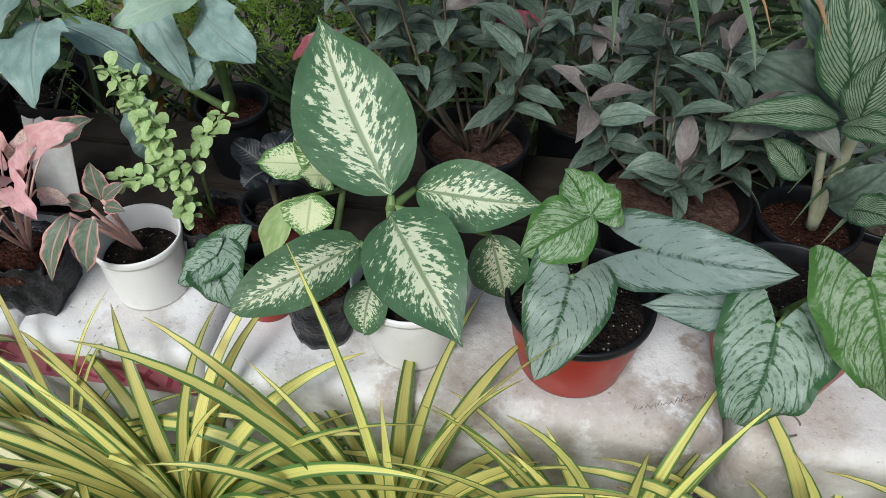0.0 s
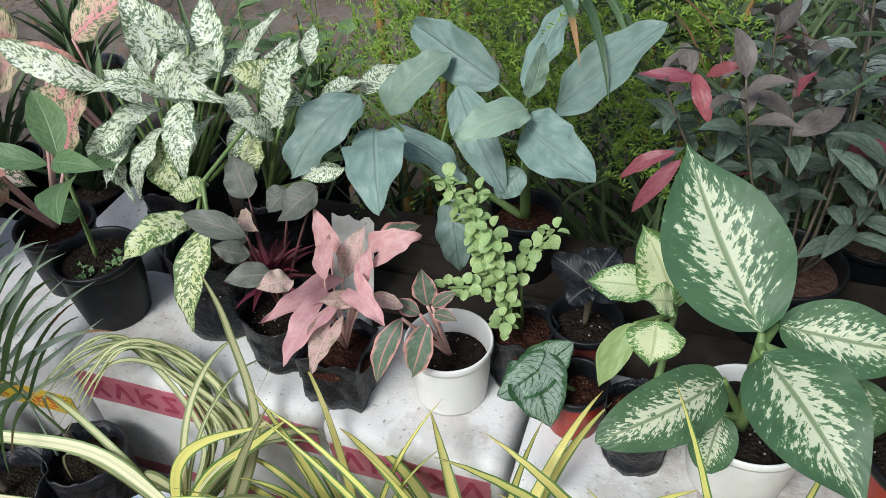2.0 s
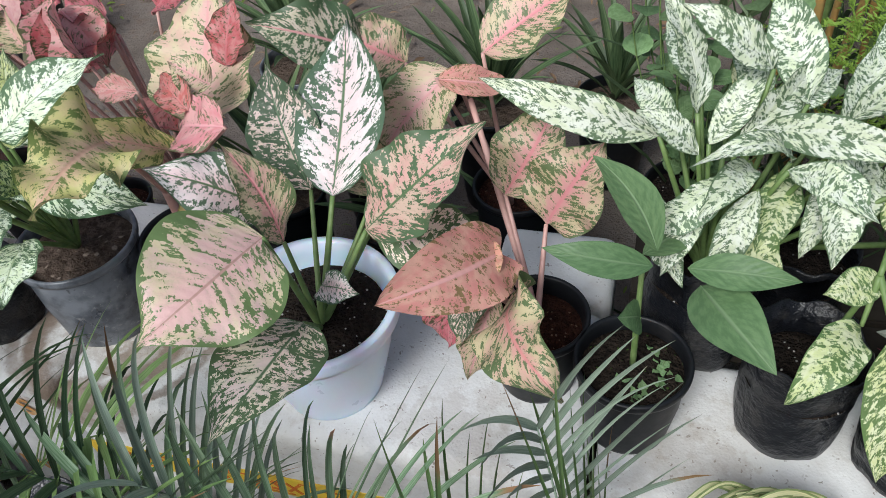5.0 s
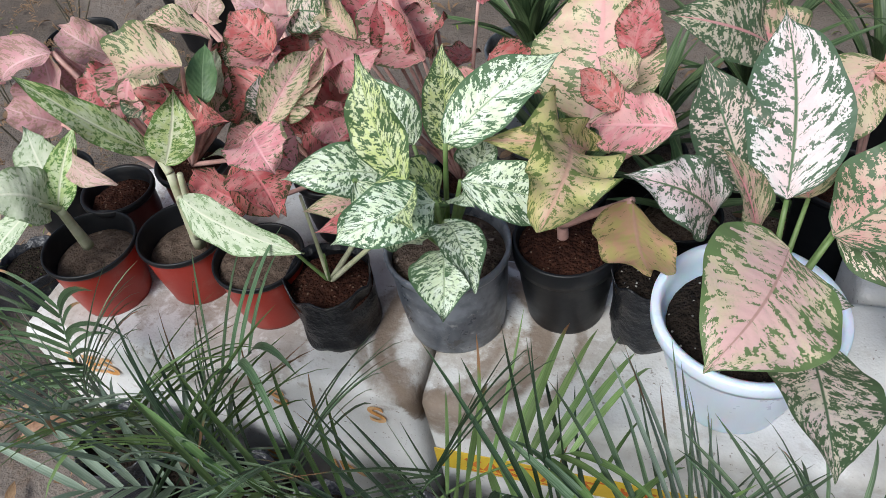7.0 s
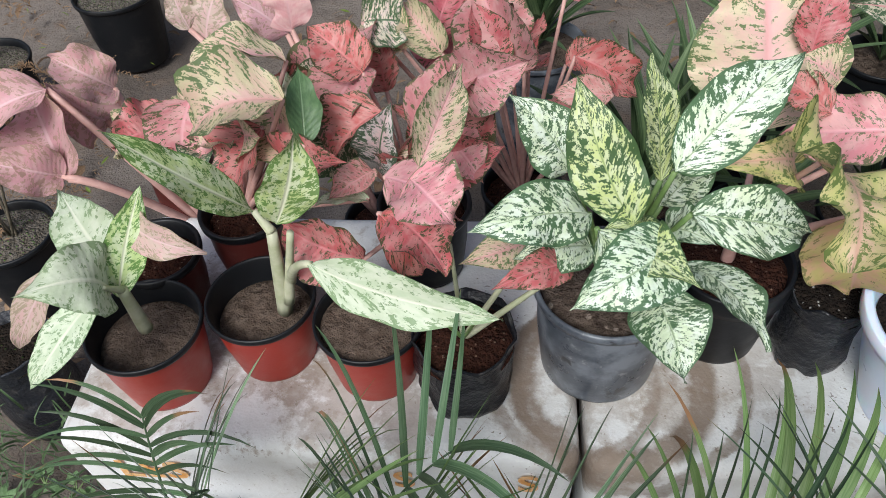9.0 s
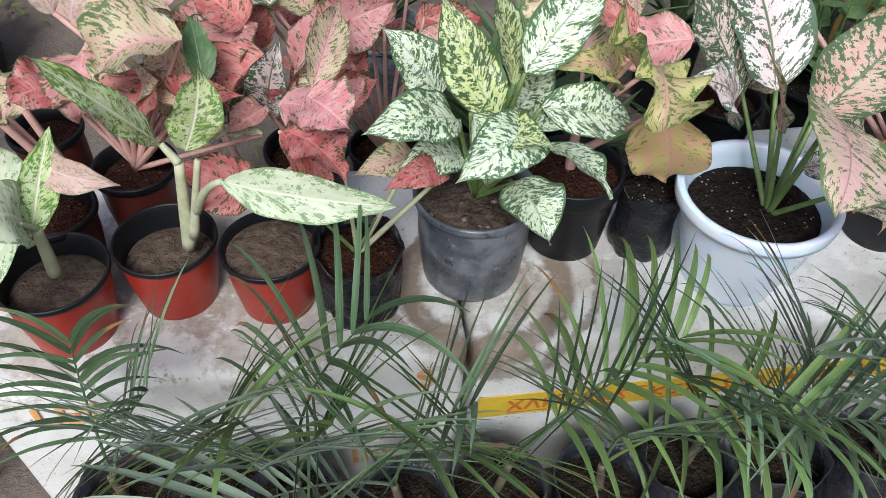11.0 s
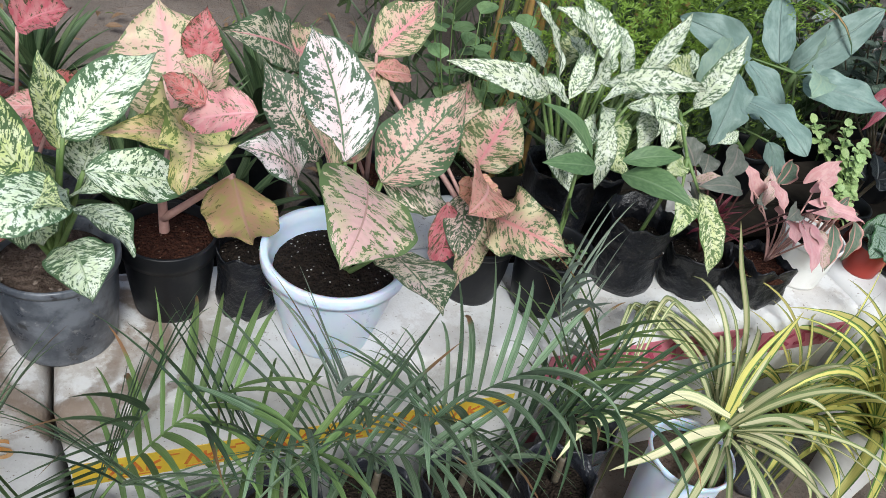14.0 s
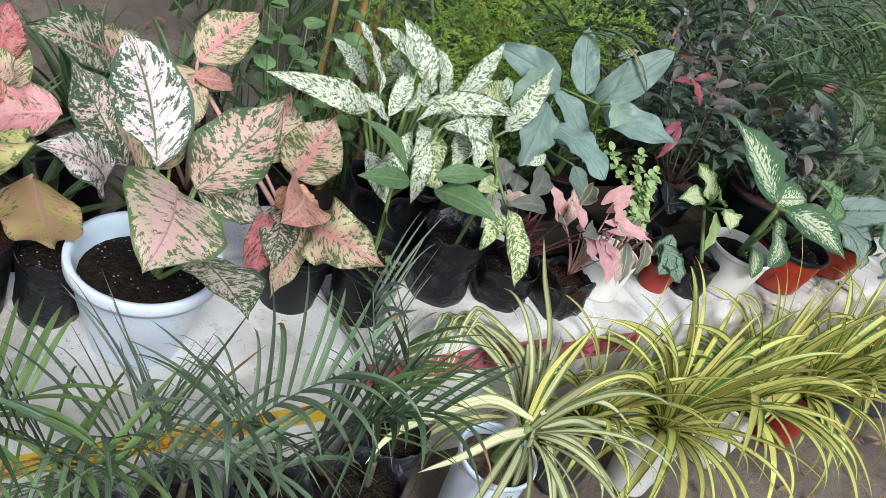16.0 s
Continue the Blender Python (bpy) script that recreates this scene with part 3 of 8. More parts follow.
def pot(parent, x, y, rim_z, r, h, mat, soil_matl, lip=0.006, taper=0.76, rimmat=None, lipdrop=0.012, fill=0.022, rib=0.0, n=48, label="", rimlabel=""):
    """A tapered plastic pot with a rolled lip: wall, rim and soil."""
    b = r * taper
    z0 = rim_z - h
    wall = [(b * 0.9, z0 + 0.006), (b * 0.93, z0 + 0.001), (b, z0), (b * 1.01, z0 + 0.004), (b + (r - b) * 0.5, z0 + h * 0.5), (r - lip, rim_z - lipdrop)]
    if rib:
        wall = [(b * 0.93, z0 + 0.001), (b, z0), (b * 1.01, z0 + 0.004), (b + (r - b) * 0.35, z0 + h * 0.35), (b + (r - b) * 0.7, z0 + h * 0.7), (r - lip, rim_z - lipdrop)]
    bm, rings = lathe(x, y, wall, n, rib=rib)
    closed(bm, rings[0][::-1])
    body = part("pot", bm, mat, parent, label)
    bm, rings = lathe(x, y, [(r - lip - 0.001, rim_z - lipdrop + 0.0005), (r - 0.001, rim_z - lipdrop), (r, rim_z - lipdrop * 0.7), (r, rim_z - 0.002), (r - 0.001, rim_z), (r - lip * 0.7, rim_z),
                             (r - lip, rim_z - 0.002), (r - lip - 0.002, rim_z - lipdrop), (b + (r - b) * (1 - (fill + 0.02) / h) - lip, rim_z - fill - 0.02)], n)
    part("rim", bm, rimmat or mat, body, rimlabel)
    soil(parent, x, y, (b + (r - b) * (1 - fill / h)) - lip - 0.0005, rim_z - fill, soil_matl)
    return body


def bag(parent, x, y, rim_z, r, h, soil_matl, mat=None, seed=0, fill=0.02, square=False):
    """A black nursery bag: slack wall with dents and a folded, uneven edge."""
    z0 = rim_z - h
    rows = [(r * 0.8, z0 + 0.003), (r * 0.93, z0), (r * 0.98, z0 + 0.012)] + [(r * (0.97 + 0.04 * math.sin(k * 1.3 + seed)), z0 + h * k / 6) for k in range(1, 6)]
    rows += [(r * 1.02, rim_z - 0.004), (r * 1.03, rim_z), (r * 0.99, rim_z + 0.001), (r * 0.97, rim_z - fill - 0.015)]
    bm, rings = lathe(x, y, rows, 40, 0.10, seed)
    closed(bm, rings[0][::-1])
    if square:
        for v in bm.verts:
            dx, dy = v.co.x - x, v.co.y - y
            a = math.atan2(dy, dx)
            k = 1 / max(abs(math.cos(a)), abs(math.sin(a))) * 0.86
            v.co.x, v.co.y = x + dx * min(k, 1.18), y + dy * min(k, 1.18)
    for v in bm.verts:
        if v.co.z > rim_z - 0.01:
            v.co.z += 0.010 * noise.noise((v.co.x * 40, v.co.y * 40, seed))
    b = part("bag", bm, mat or M_BAG, parent)
    soil(parent, x, y, r * 0.985, rim_z - fill, soil_matl)
    return b


def tube_into(bm, pts, r0, r1, n=8):
    rings = []
    for i, p in enumerate(pts):
        t = (pts[min(i + 1, len(pts) - 1)] - pts[max(i - 1, 0)]).normalized()
        sx = t.cross(Vector((0.31, 0.9, 0.29))).normalized()
        sy = t.cross(sx)
        r = r0 + (r1 - r0) * i / (len(pts) - 1)
        rings.append([bm.verts.new(p + r * (math.cos(a) * sx + math.sin(a) * sy)) for a in (2 * math.pi * k / n for k in range(n))])
    for p, q in zip(rings, rings[1:]):
        for i in range(n):
            bm.faces.new((p[i], p[(i + 1) % n], q[(i + 1) % n], q[i]))
    bm.faces.new(rings[0][::-1])
    bm.faces.new(rings[-1])


def bend(a, b, lift=0.0, side=(0, 0, 1), n=8):
    a, b, side = Vector(a), Vector(b), Vector(side)
    return [a.lerp(b, i / n) + side * lift * 4 * (i / n) * (1 - i / n) for i in range(n + 1)]


def stalk(parent, a, b, r0, r1, mat, lift=0.0, side=(0, 0, 1), name="petiole"):
    bm = bmesh.new()
    tube_into(bm, bend(a, b, lift, side), r0, r1)
    return part(name, bm, mat, parent)


SHAPES = {
    "ovate": lambda v: math.sin(math.pi * v ** 0.78) ** 0.76 * (1 - v ** 6) ** 0.8 if 0 < v < 1 else 0.0,
    "broad": lambda v: (1 - v ** 2.6) ** 0.85 * (0.55 + 0.47 * math.sin(math.pi / 2 * min(v / 0.34, 1.0))) if v < 1 else 0.0,
    "elliptic": lambda v: math.sin(math.pi * v ** 0.82) ** 0.56 * (1 - 0.3 * v ** 5) if 0 < v < 1 else 0.0,
    "lance": lambda v: math.sin(math.pi * v ** 0.82) ** 0.95 if 0 < v < 1 else 0.0,
    "heart": lambda v: (1 - v ** 2.0) ** 0.86 * (0.76 + 0.27 * math.sin(math.pi / 2 * min(v / 0.26, 1.0))) if v < 1 else 0.0,
    "arrow": lambda v: (1 - v ** 1.6) ** 0.95 * (0.5 + 0.55 * math.sin(math.pi / 2 * min(v / 0.22, 1.0))) if v < 1 else 0.0,
    "strap": lambda v: min(1.0, 0.55 + v * 3) * (1 - v ** 2.2) ** 0.8 if v < 1 else 0.0,
    "oval": lambda v: math.sin(math.pi * v ** 0.86) ** 0.56 if 0 < v < 1 else 0.0,
    "round": lambda v: math.sin(math.pi * v ** 0.85) ** 0.55 if 0 < v < 1 else 0.0,
}
LOBES = {"heart": 0.34, "arrow": 0.40, "broad": 0.09}
HINT = Vector((0.0, -0.62, 0.78))


def leaf_into(bm, base, tip, w, arch=0.12, roll=0.0, shape="ovate", cup=0.18, wave=0.05, seed=0.0, nu=3, nv=13, hint=HINT, droop=0.0):
    """One leaf from base to tip: arched along, folded at the midrib, waved and uneven at the margin, its end turned a little aside."""
    base, tip = Vector(base), Vector(tip)
    d = tip - base
    length = d.length
    t = d / length
    side = t.cross(hint)
    if side.length < 0.05:
        side = t.cross(Vector((0.3, 0.5, 0.8)))
    side.normalize()
    n = side.cross(t)
    turn = Matrix.Rotation(radians(roll), 3, t)
    side, n = turn @ side, turn @ n
    uvl = bm.loops.layers.uv.verify()
    f, lobe = SHAPES[shape], LOBES.get(shape, 0.0)
    sway = 0.035 * length * math.sin(seed * 11.3)
    rows = []
    for j in range(nv + 1):
        v = j / nv
        p = base + d * v + n * (arch * length * (4 * v * (1 - v) if not droop else 4 * v * (1 - v) + droop * (v - v * v * v)))
        p = p + side * (sway * math.sin(math.pi * v))
        tv = (t + n * arch * 4 * (1 - 2 * v)).normalized()
        nv_ = side.cross(tv)
        row = []
        for i in range(-nu, nu + 1):
            u = i / nu
            edge = noise.noise((v * 5.0, seed * 7.1 + (3.3 if u > 0 else 0.0), 0.5))
            half = w / 2 * f(v) * (1.0 + 1.1 * wave * edge)
            q = p + side * (u * half) + nv_ * (cup * half * abs(u) ** 1.4)
            ripple = noise.noise((v * 4.2, seed * 3.7 + (5.1 if u > 0 else 0.0), 2.0)) * 1.7 + 0.5 * math.sin(v * 19 + seed * 5 + (1.7 if u > 0 else 0))
            q = q + nv_ * (wave * w * u * u * ripple + wave * 0.5 * w * u * math.sin(v * 4 + seed * 3))
            if lobe:
                q = q - tv * (lobe * length * (math.sin(math.pi * min(abs(u), 1.0) * 0.62) / 0.93) * (1 - v) ** 2.6)
            row.append((bm.verts.new(q), (u + 1) / 2, v))
        rows.append(row)
    for a, b in zip(rows, rows[1:]):
        for i in range(2 * nu):
            quad = (a[i], a[i + 1], b[i + 1], b[i])
            face = bm.faces.new([k[0] for k in quad])
            for loop, k in zip(face.loops, quad):
                loop[uvl].uv = (k[1], k[2])


LEAF_COUNT = [0]


def leaf(parent, base, tip, w, mat, arch=0.12, roll=0.0, shape="ovate", cup=0.22, wave=0.085, name="leaf", label="", hint=HINT, droop=0.0):
    LEAF_COUNT[0] += 1
    bm = bmesh.new()
    leaf_into(bm, base, tip, w, arch, roll, shape, cup, wave, LEAF_COUNT[0] * 0.37, 5, 24, hint, droop)
    return part(name, bm, mat, parent, label)


def stemmed(parent, foot, base, tip, w, mat, stem, arch=0.12, roll=0.0, shape="ovate", r=0.0035, lift=0.0, cup=0.22, wave=0.085, hint=HINT):
    """A leaf on its own stalk from foot."""
    stalk(parent, foot, base, r * 1.25, r * 0.75, stem, lift, (0, -0.4, 0.9))
    return leaf(parent, base, tip, w, mat, arch, roll, shape, cup, wave, hint=hint)


def shared_leaf(mesh_name, w, mat, arch=0.12, shape="ovate", cup=0.2, wave=0.04, seed=0.0, nu=2, nv=7):
    """A leaf mesh of length 1 along +y that many leaves share."""
    bm = bmesh.new()
    leaf_into(bm, (0, 0, 0), (0, 1, 0), w, arch, 0, shape, cup, wave, seed, nu, nv, Vector((0, 0, 1)))
    me = bpy.data.meshes.new(mesh_name)
    bm.to_mesh(me)
    bm.free()
    me.polygons.foreach_set("use_smooth", [True] * len(me.polygons))
    me.materials.append(mat)
    return me


def set_leaf(parent, me, base, way, length, roll=0.0, name="leaf"):
    ob = new(name, me)
    ob.parent = parent
    q = Vector(way).normalized()
    y = q
    x = y.cross(Vector((0, 0, 1)))
    if x.length < 0.05:
        x = Vector((1, 0, 0))
    x.normalize()
    z = x.cross(y)
    m = Matrix((x, y, z)).transposed().to_4x4() @ pose(0, 0, 0, 0, roll, 0)
    ob.matrix_local = Matrix.Translation(Vector(base) - origin(parent)) @ m @ Matrix.Scale(length, 4)
    return ob


# ---- ground, boxes, back ----
def ground_sheet():
    """Earth, rough near the boxes and running on flat to the horizon."""
    bm = bmesh.new()
    nx, ny = 70, 56
    grid = []
    for j in range(ny):
        row = []
        for i in range(nx):
            x, y = -4.6 + 7.0 * i / (nx - 1), -1.6 + 5.6 * j / (ny - 1)
            edge = min(i, j, nx - 1 - i, ny - 1 - j)
            z = 0.02 * noise.noise((x * 3, y * 3, 0)) + 0.012 * noise.noise((x * 11, y * 11, 4)) - 0.012 if edge > 1 else -0.012
            if edge == 0:
                x, y = x + (400 if i == nx - 1 else -400 if i == 0 else 0), y + (400 if j == ny - 1 else -400 if j == 0 else 0)
            row.append(bm.verts.new((x, y, z)))
        grid.append(row)
    for a, b in zip(grid, grid[1:]):
        for i in range(nx - 1):
            bm.faces.new((a[i], a[i + 1], b[i + 1], b[i]))
    return tagged(obj("ground", bm, M_GROUND), "bare brown earth with litter between the plants", "ground", "", "structure")


ground_sheet()


def foam_box(x0, x1, y0, y1, z1, label, turn=0.0, soft=0.022):
    bm = bmesh.new()
    bmesh.ops.create_cube(bm, size=1.0)
    sx, sy, sz = x1 - x0, y1 - y0, z1 - 0.002
    for v in bm.verts:
        v.co = Vector((v.co.x * sx, v.co.y * sy, v.co.z * sz))
        if v.co.z < 0:
            v.co.x *= 0.97
            v.co.y += 0.012 if v.co.y < 0 else -0.012
    bmesh.ops.bevel(bm, geom=bm.edges[:], offset=soft, segments=4, profile=0.5, affect='EDGES')
    bmesh.ops.subdivide_edges(bm, edges=[e for e in bm.edges if e.calc_length() > 0.1], cuts=9, use_grid_fill=True)
    for v in bm.verts:
        v.co += v.normal * 0.0018 * noise.noise(v.co * 9 + Vector((x0 * 5, 0, 0)))
    box = tagged(new("foam_box"), label, "box", "foam boxes under the plants")
    box.matrix_world = pose((x0 + x1) / 2, (y0 + y1) / 2, sz / 2 + 0.002, 0, 0, turn)
    box["at"] = tuple(box.matrix_world.translation)
    obj("body", bm, M_FOAM, box)
    return box


BOX_A = foam_box(-2.50, -1.862, 0.585, 0.98, TOP, "white foam box with orange lettering and mud stains")
BOX_B = foam_box(-1.856, -1.125, 0.580, 0.86, TOP, "white foam box with a yellow printed tape")
foam_box(-1.300, -1.122, 0.866, 1.015, TOP, "small white foam box behind the black pots")
BOX_C = foam_box(-1.118, -0.684, 0.580, 0.80, TOP, "white foam box with a pink printed tape")
BOX_D = foam_box(-0.678, -0.418, 0.565, 0.78, TOP, "short white foam box with rounded edges and pink tape")
foam_box(-0.408, 0.258, 0.540, 0.78, TOP, "dirty white foam box under the silver-leaved plants", 0, 0.03)
foam_box(0.266, 0.98, 0.540, 0.78, TOP, "dirty white foam box with a dark ring stain", 0, 0.03)


# an added backdrop that closes off the dark distance behind the foliage
def backdrop_sheet():
    bm = bmesh.new()
    cols = []
    for i in range(60):
        x = -5.0 + 9.0 * i / 59
        y = 3.05 + 0.05 * math.sin(x * 5) + 0.03 * math.sin(x * 13 + 1)
        cols.append([bm.verts.new((x, y + k, z)) for k, z in ((0, -0.05), (0.0, 1.1), (0.02, 2.2), (0.06, 2.2), (0.05, 1.1), (0.05, -0.05))])
    for a, b in zip(cols, cols[1:]):
        for k in range(5):
            bm.faces.new((a[k], b[k], b[k + 1], a[k + 1]))
    return tagged(obj("wall_back", bm, M_WALL), "added dark grey backdrop sheet behind the plants", "wall", "", "structure")


backdrop_sheet()


def filler_boards(x0, x1, y0, y1, label):
    """Dark boards on short legs, added behind the boxes in place of shaded ground; they carry pots."""
    b = thing("filler_stand", (x0 + x1) / 2, (y0 + y1) / 2, 0.0, label, "bench")
    n = 3
    for i in range(n):
        ya, yb = y0 + (y1 - y0) * i / n + 0.004, y0 + (y1 - y0) * (i + 1) / n - 0.004
        bm = bmesh.new()
        bmesh.ops.create_cube(bm, size=1.0, matrix=pose((x0 + x1) / 2, (ya + yb) / 2, TOP - 0.0135) @ Matrix.Diagonal((x1 - x0, yb - ya, 0.025, 1)))
        bmesh.ops.bevel(bm, geom=bm.edges[:], offset=0.003, segments=2, affect='EDGES')
        part("board", bm, M_BOARD, b, smooth=False)
    for x in (x0 + 0.06, x1 - 0.06):
        for y in (y0 + 0.03, y1 - 0.03):
            bm = bmesh.new()
            bmesh.ops.create_cube(bm, size=1.0, matrix=pose(x, y, 0.176) @ Matrix.Diagonal((0.045, 0.045, 0.365, 1)))
            bmesh.ops.bevel(bm, geom=bm.edges[:], offset=0.003, segments=2, affect='EDGES')
            part("leg", bm, M_BOARD, b, smooth=False)
    return b


# added stands: their dark colour fills in for shade between the pots
filler_boards(-1.10, -0.35, 0.815, 1.06, "added dark board stand filling the shaded space behind the foam boxes")
filler_boards(-0.33, 0.62, 0.795, 1.06, "added dark board stand filling the shaded space under the shrubs")


# ---- prints on the boxes ----
def front(y0, z):
    """Where the face of a box that starts at y0 stands at height z."""
    return y0 + 0.012 * (1 - z / TOP) - 0.0018


def sticker(name, x0, x1, z0, z1, y0, mat, parent, label="", lift=0.0):
    """A tape or print on a box front: a thin slab with a slightly wavy edge."""
    bm = bmesh.new()
    n = max(3, int((x1 - x0) / 0.03))
    cols = []
    for i in range(n + 1):
        x = x0 + (x1 - x0) * i / n
        za, zb = z0 + 0.0015 * noise.noise((x * 20, 1, z0 * 9)), z1 + 0.0015 * noise.noise((x * 20, 5, z0 * 9))
        cols.append([bm.verts.new((x, front(y0, z) - lift + k, z)) for k, z in ((0, za), (0, zb), (0.0016, zb), (0.0016, za))])
    for a, b in zip(cols, cols[1:]):
        for k in range(4):
            bm.faces.new((a[k], b[k], b[(k + 1) % 4], a[(k + 1) % 4]))
    bm.faces.new(cols[0][::-1])
    bm.faces.new(cols[-1])
    return part(name, bm, mat, parent, label, False)


def letters(text, x, z, y0, size, mat, parent):
    cu = bpy.data.curves.new("print", 'FONT')
    cu.body, cu.size, cu.extrude, cu.offset = text, size, 0.0002, size * 0.02
    ob = new("print", cu)
    ob.parent = parent
    ob.matrix_local = Matrix.Translation(-origin(parent)) @ pose(x, front(y0, z) - 0.0010, z, 91.8, 0, 0)
    cu.materials.append(mat)
    return tagged(ob, "printed letters in worn ink")


def stroke(x0, z0, x1, z1, t, y0, mat, parent, lift=0.0006):
    """One worn pen or print stroke on a box front."""
    d = Vector((x1 - x0, 0, z1 - z0))
    q = Vector((-d.z, 0, d.x)).normalized() * t / 2
    bm = bmesh.new()
    rings = []
    for x, z in ((x0, z0), ((x0 + x1) / 2 + 0.1 * t, (z0 + z1) / 2), (x1, z1)):
        c = Vector((x, front(y0, z) - lift, z))
        rings.append([bm.verts.new(c - q), bm.verts.new(c + q), bm.verts.new(c + q + Vector((0, 0.0016, 0))), bm.verts.new(c - q + Vector((0, 0.0016, 0)))])
    for p, k in zip(rings, rings[1:]):
        for i in range(4):
            bm.faces.new((p[i], k[i], k[(i + 1) % 4], p[(i + 1) % 4]))
    bm.faces.new(rings[0][::-1]), bm.faces.new(rings[-1])
    return part("print_bar", bm, mat, parent, "", False)


def glyph(x, z, w, h, y0, mat, parent, kind):
    """A worn sign that cannot be read: two or three strokes, some of them slanted."""
    t = w * 0.24
    if kind % 4 == 0:
        stroke(x, z, x + w, z + h, t, y0, mat, parent), stroke(x + w, z, x, z + h, t, y0, mat, parent, 0.0009)
    elif kind % 4 == 1:
        stroke(x, z, x + w / 2, z + h, t, y0, mat, parent), stroke(x + w, z, x + w / 2, z + h, t, y0, mat, parent, 0.0009)
    elif kind % 4 == 2:
        stroke(x + t / 2, z, x + t / 2, z + h, t, y0, mat, parent), stroke(x + t, z + h * 0.5, x + w, z + h * 0.85, t, y0, mat, parent, 0.0009)
        stroke(x + t, z + h * 0.4, x + w, z + h * 0.05, t, y0, mat, parent, 0.0011)
    else:
        stroke(x + w * 0.2, z + h * 0.9, x + w, z + h * 0.9, t, y0, mat, parent), stroke(x + w * 0.2, z + h * 0.9, x + w * 0.8, z + h * 0.1, t, y0, mat, parent, 0.0009)
        stroke(x, z + h * 0.1, x + w * 0.8, z + h * 0.1, t, y0, mat, parent, 0.0011)


tape = sticker("tape", -1.845, -1.150, 0.212, 0.264, 0.580, M_TAPE_YELLOW, BOX_B, "yellow packing tape with red print")
for i in range(6):
    xx = -1.80 + 0.108 * i
    for k in range(3):
        glyph(xx + k * 0.026, 0.224, 0.021, 0.026, 0.580, M_INK_RED, tape, i + k)
    sticker("print_line", xx + 0.072, xx + 0.100, 0.252, 0.255, 0.580, M_INK_RED, tape, "", 0.0006)
    sticker("print_line", xx, xx + 0.060, 0.217, 0.2195, 0.580, M_INK_RED, tape, "", 0.0006)
pink = sticker("tape", -1.105, -0.690, 0.286, 0.350, 0.580, M_TAPE_PINK, BOX_C, "pink tape with wine red print")
for i in range(9):
    glyph(-1.085 + 0.044 * i, 0.299, 0.030, 0.040, 0.580, M_INK_WINE, pink, i)
pink = sticker("tape", -0.662, -0.432, 0.286, 0.346, 0.565, M_TAPE_PINK, BOX_D, "pink tape with wine red print")
for i in range(5):
    glyph(-0.648 + 0.044 * i, 0.298, 0.030, 0.038, 0.565, M_INK_WINE, pink, i + 1)
sticker("tape", -1.090, -0.70, 0.100, 0.128, 0.580, M_TAPE_PINK, BOX_C, "pink tape along the lower edge")
letters("LES", -2.435, 0.300, 0.585, 0.062, M_INK_ORANGE, BOX_A)
for text_, x_, z_ in (("S", -2.085, 0.302), ("S", -1.935, 0.304), ("N", -2.430, 0.108), ("S", -2.365, 0.108), ("S", -2.150, 0.108), ("IN", -2.035, 0.110)):
    letters(text_, x_, z_, 0.585, 0.058, M_INK_ORANGE, BOX_A)


bm = bmesh.new()
tube_into(bm, [Vector((0.324 + 0.018 * math.cos(a), 0.580 + 0.018 * math.sin(a), TOP + 0.001)) for a in (0.2 * i for i in range(28))], 0.0012, 0.0012, 5)
tagged(obj("ring_mark", bm, M_RING), "thin dark ring mark on the foam", "mark", "", "stuff")

bm, rings = lathe(-1.154, 0.959, [(0.0165, TOP - 0.001), (0.0165, TOP + 0.0008), (0.0145, TOP + 0.0014), (0.0125, TOP + 0.0006), (0.006, TOP + 0.0003)], 28)
closed(bm, rings[-1])
tagged(obj("moulded_cap", bm, M_FOAM), "small round moulded cap in the foam lid", "cap", "", "stuff")

bm = bmesh.new()
pen = random.Random(3)
for i in range(13):
    x, y = 0.145 + 0.0072 * i, 0.572 + 0.0026 * i
    tube_into(bm, [Vector((x, y, TOP + 0.0006)), Vector((x + pen.uniform(0.001, 0.005), y + pen.uniform(0.003, 0.010), TOP + 0.0006)), Vector((x + pen.uniform(0.003, 0.007), y + pen.uniform(-0.004, 0.004), TOP + 0.0006))], 0.0006, 0.0004, 5)
tagged(obj("pencil_marks", bm, M_RING), "faint grey pen strokes on the foam lid", "mark", "", "stuff")


# ---- pots and plants, front row from the far end of the boxes ----
def potted(name, x, y, rim_z, r, h, label, kind="pot", mat=None, soilm=None, cat="potted plant", group="", **kw):
    p = thing(name, x, y, rim_z - h, label, cat, group)
    if kind == "pot":
        pot(p, x, y, rim_z, r, h, mat, soilm, **kw)
    else:
        bag(p, x, y, rim_z, r, h, soilm, mat, **kw)
    return p


R1 = potted("potted_dieffenbachia", -2.378, 0.686, 0.489, 0.070, 0.109, "lime-speckled dumb cane leaning over a brick red pot", mat=M_RED, soilm=M_SOIL_EARTH, rimmat=M_BLACK, fill=0.03, lip=0.004, lipdrop=0.009)
R2 = potted("potted_dieffenbachia", -2.247, 0.731, 0.488, 0.0675, 0.108, "lime-speckled dumb cane with a pale stem in a brick red pot", mat=M_RED, soilm=M_SOIL_EARTH, rimmat=M_BLACK, fill=0.034, lip=0.004, lipdrop=0.009)
potted("pot_of_soil", -2.112, 0.707, 0.486, 0.066, 0.106, "brick red pot of crumbly earth with no plant", mat=M_RED, soilm=M_SOIL_EARTH, rimmat=M_BLACK, cat="flower pot", fill=0.012, lip=0.004, lipdrop=0.009)
BS = potted("bagged_seedling", -2.000, 0.692, 0.485, 0.060, 0.105, "pale seedling in a black nursery bag", "bag", None, M_SOIL_COCO, seed=3)
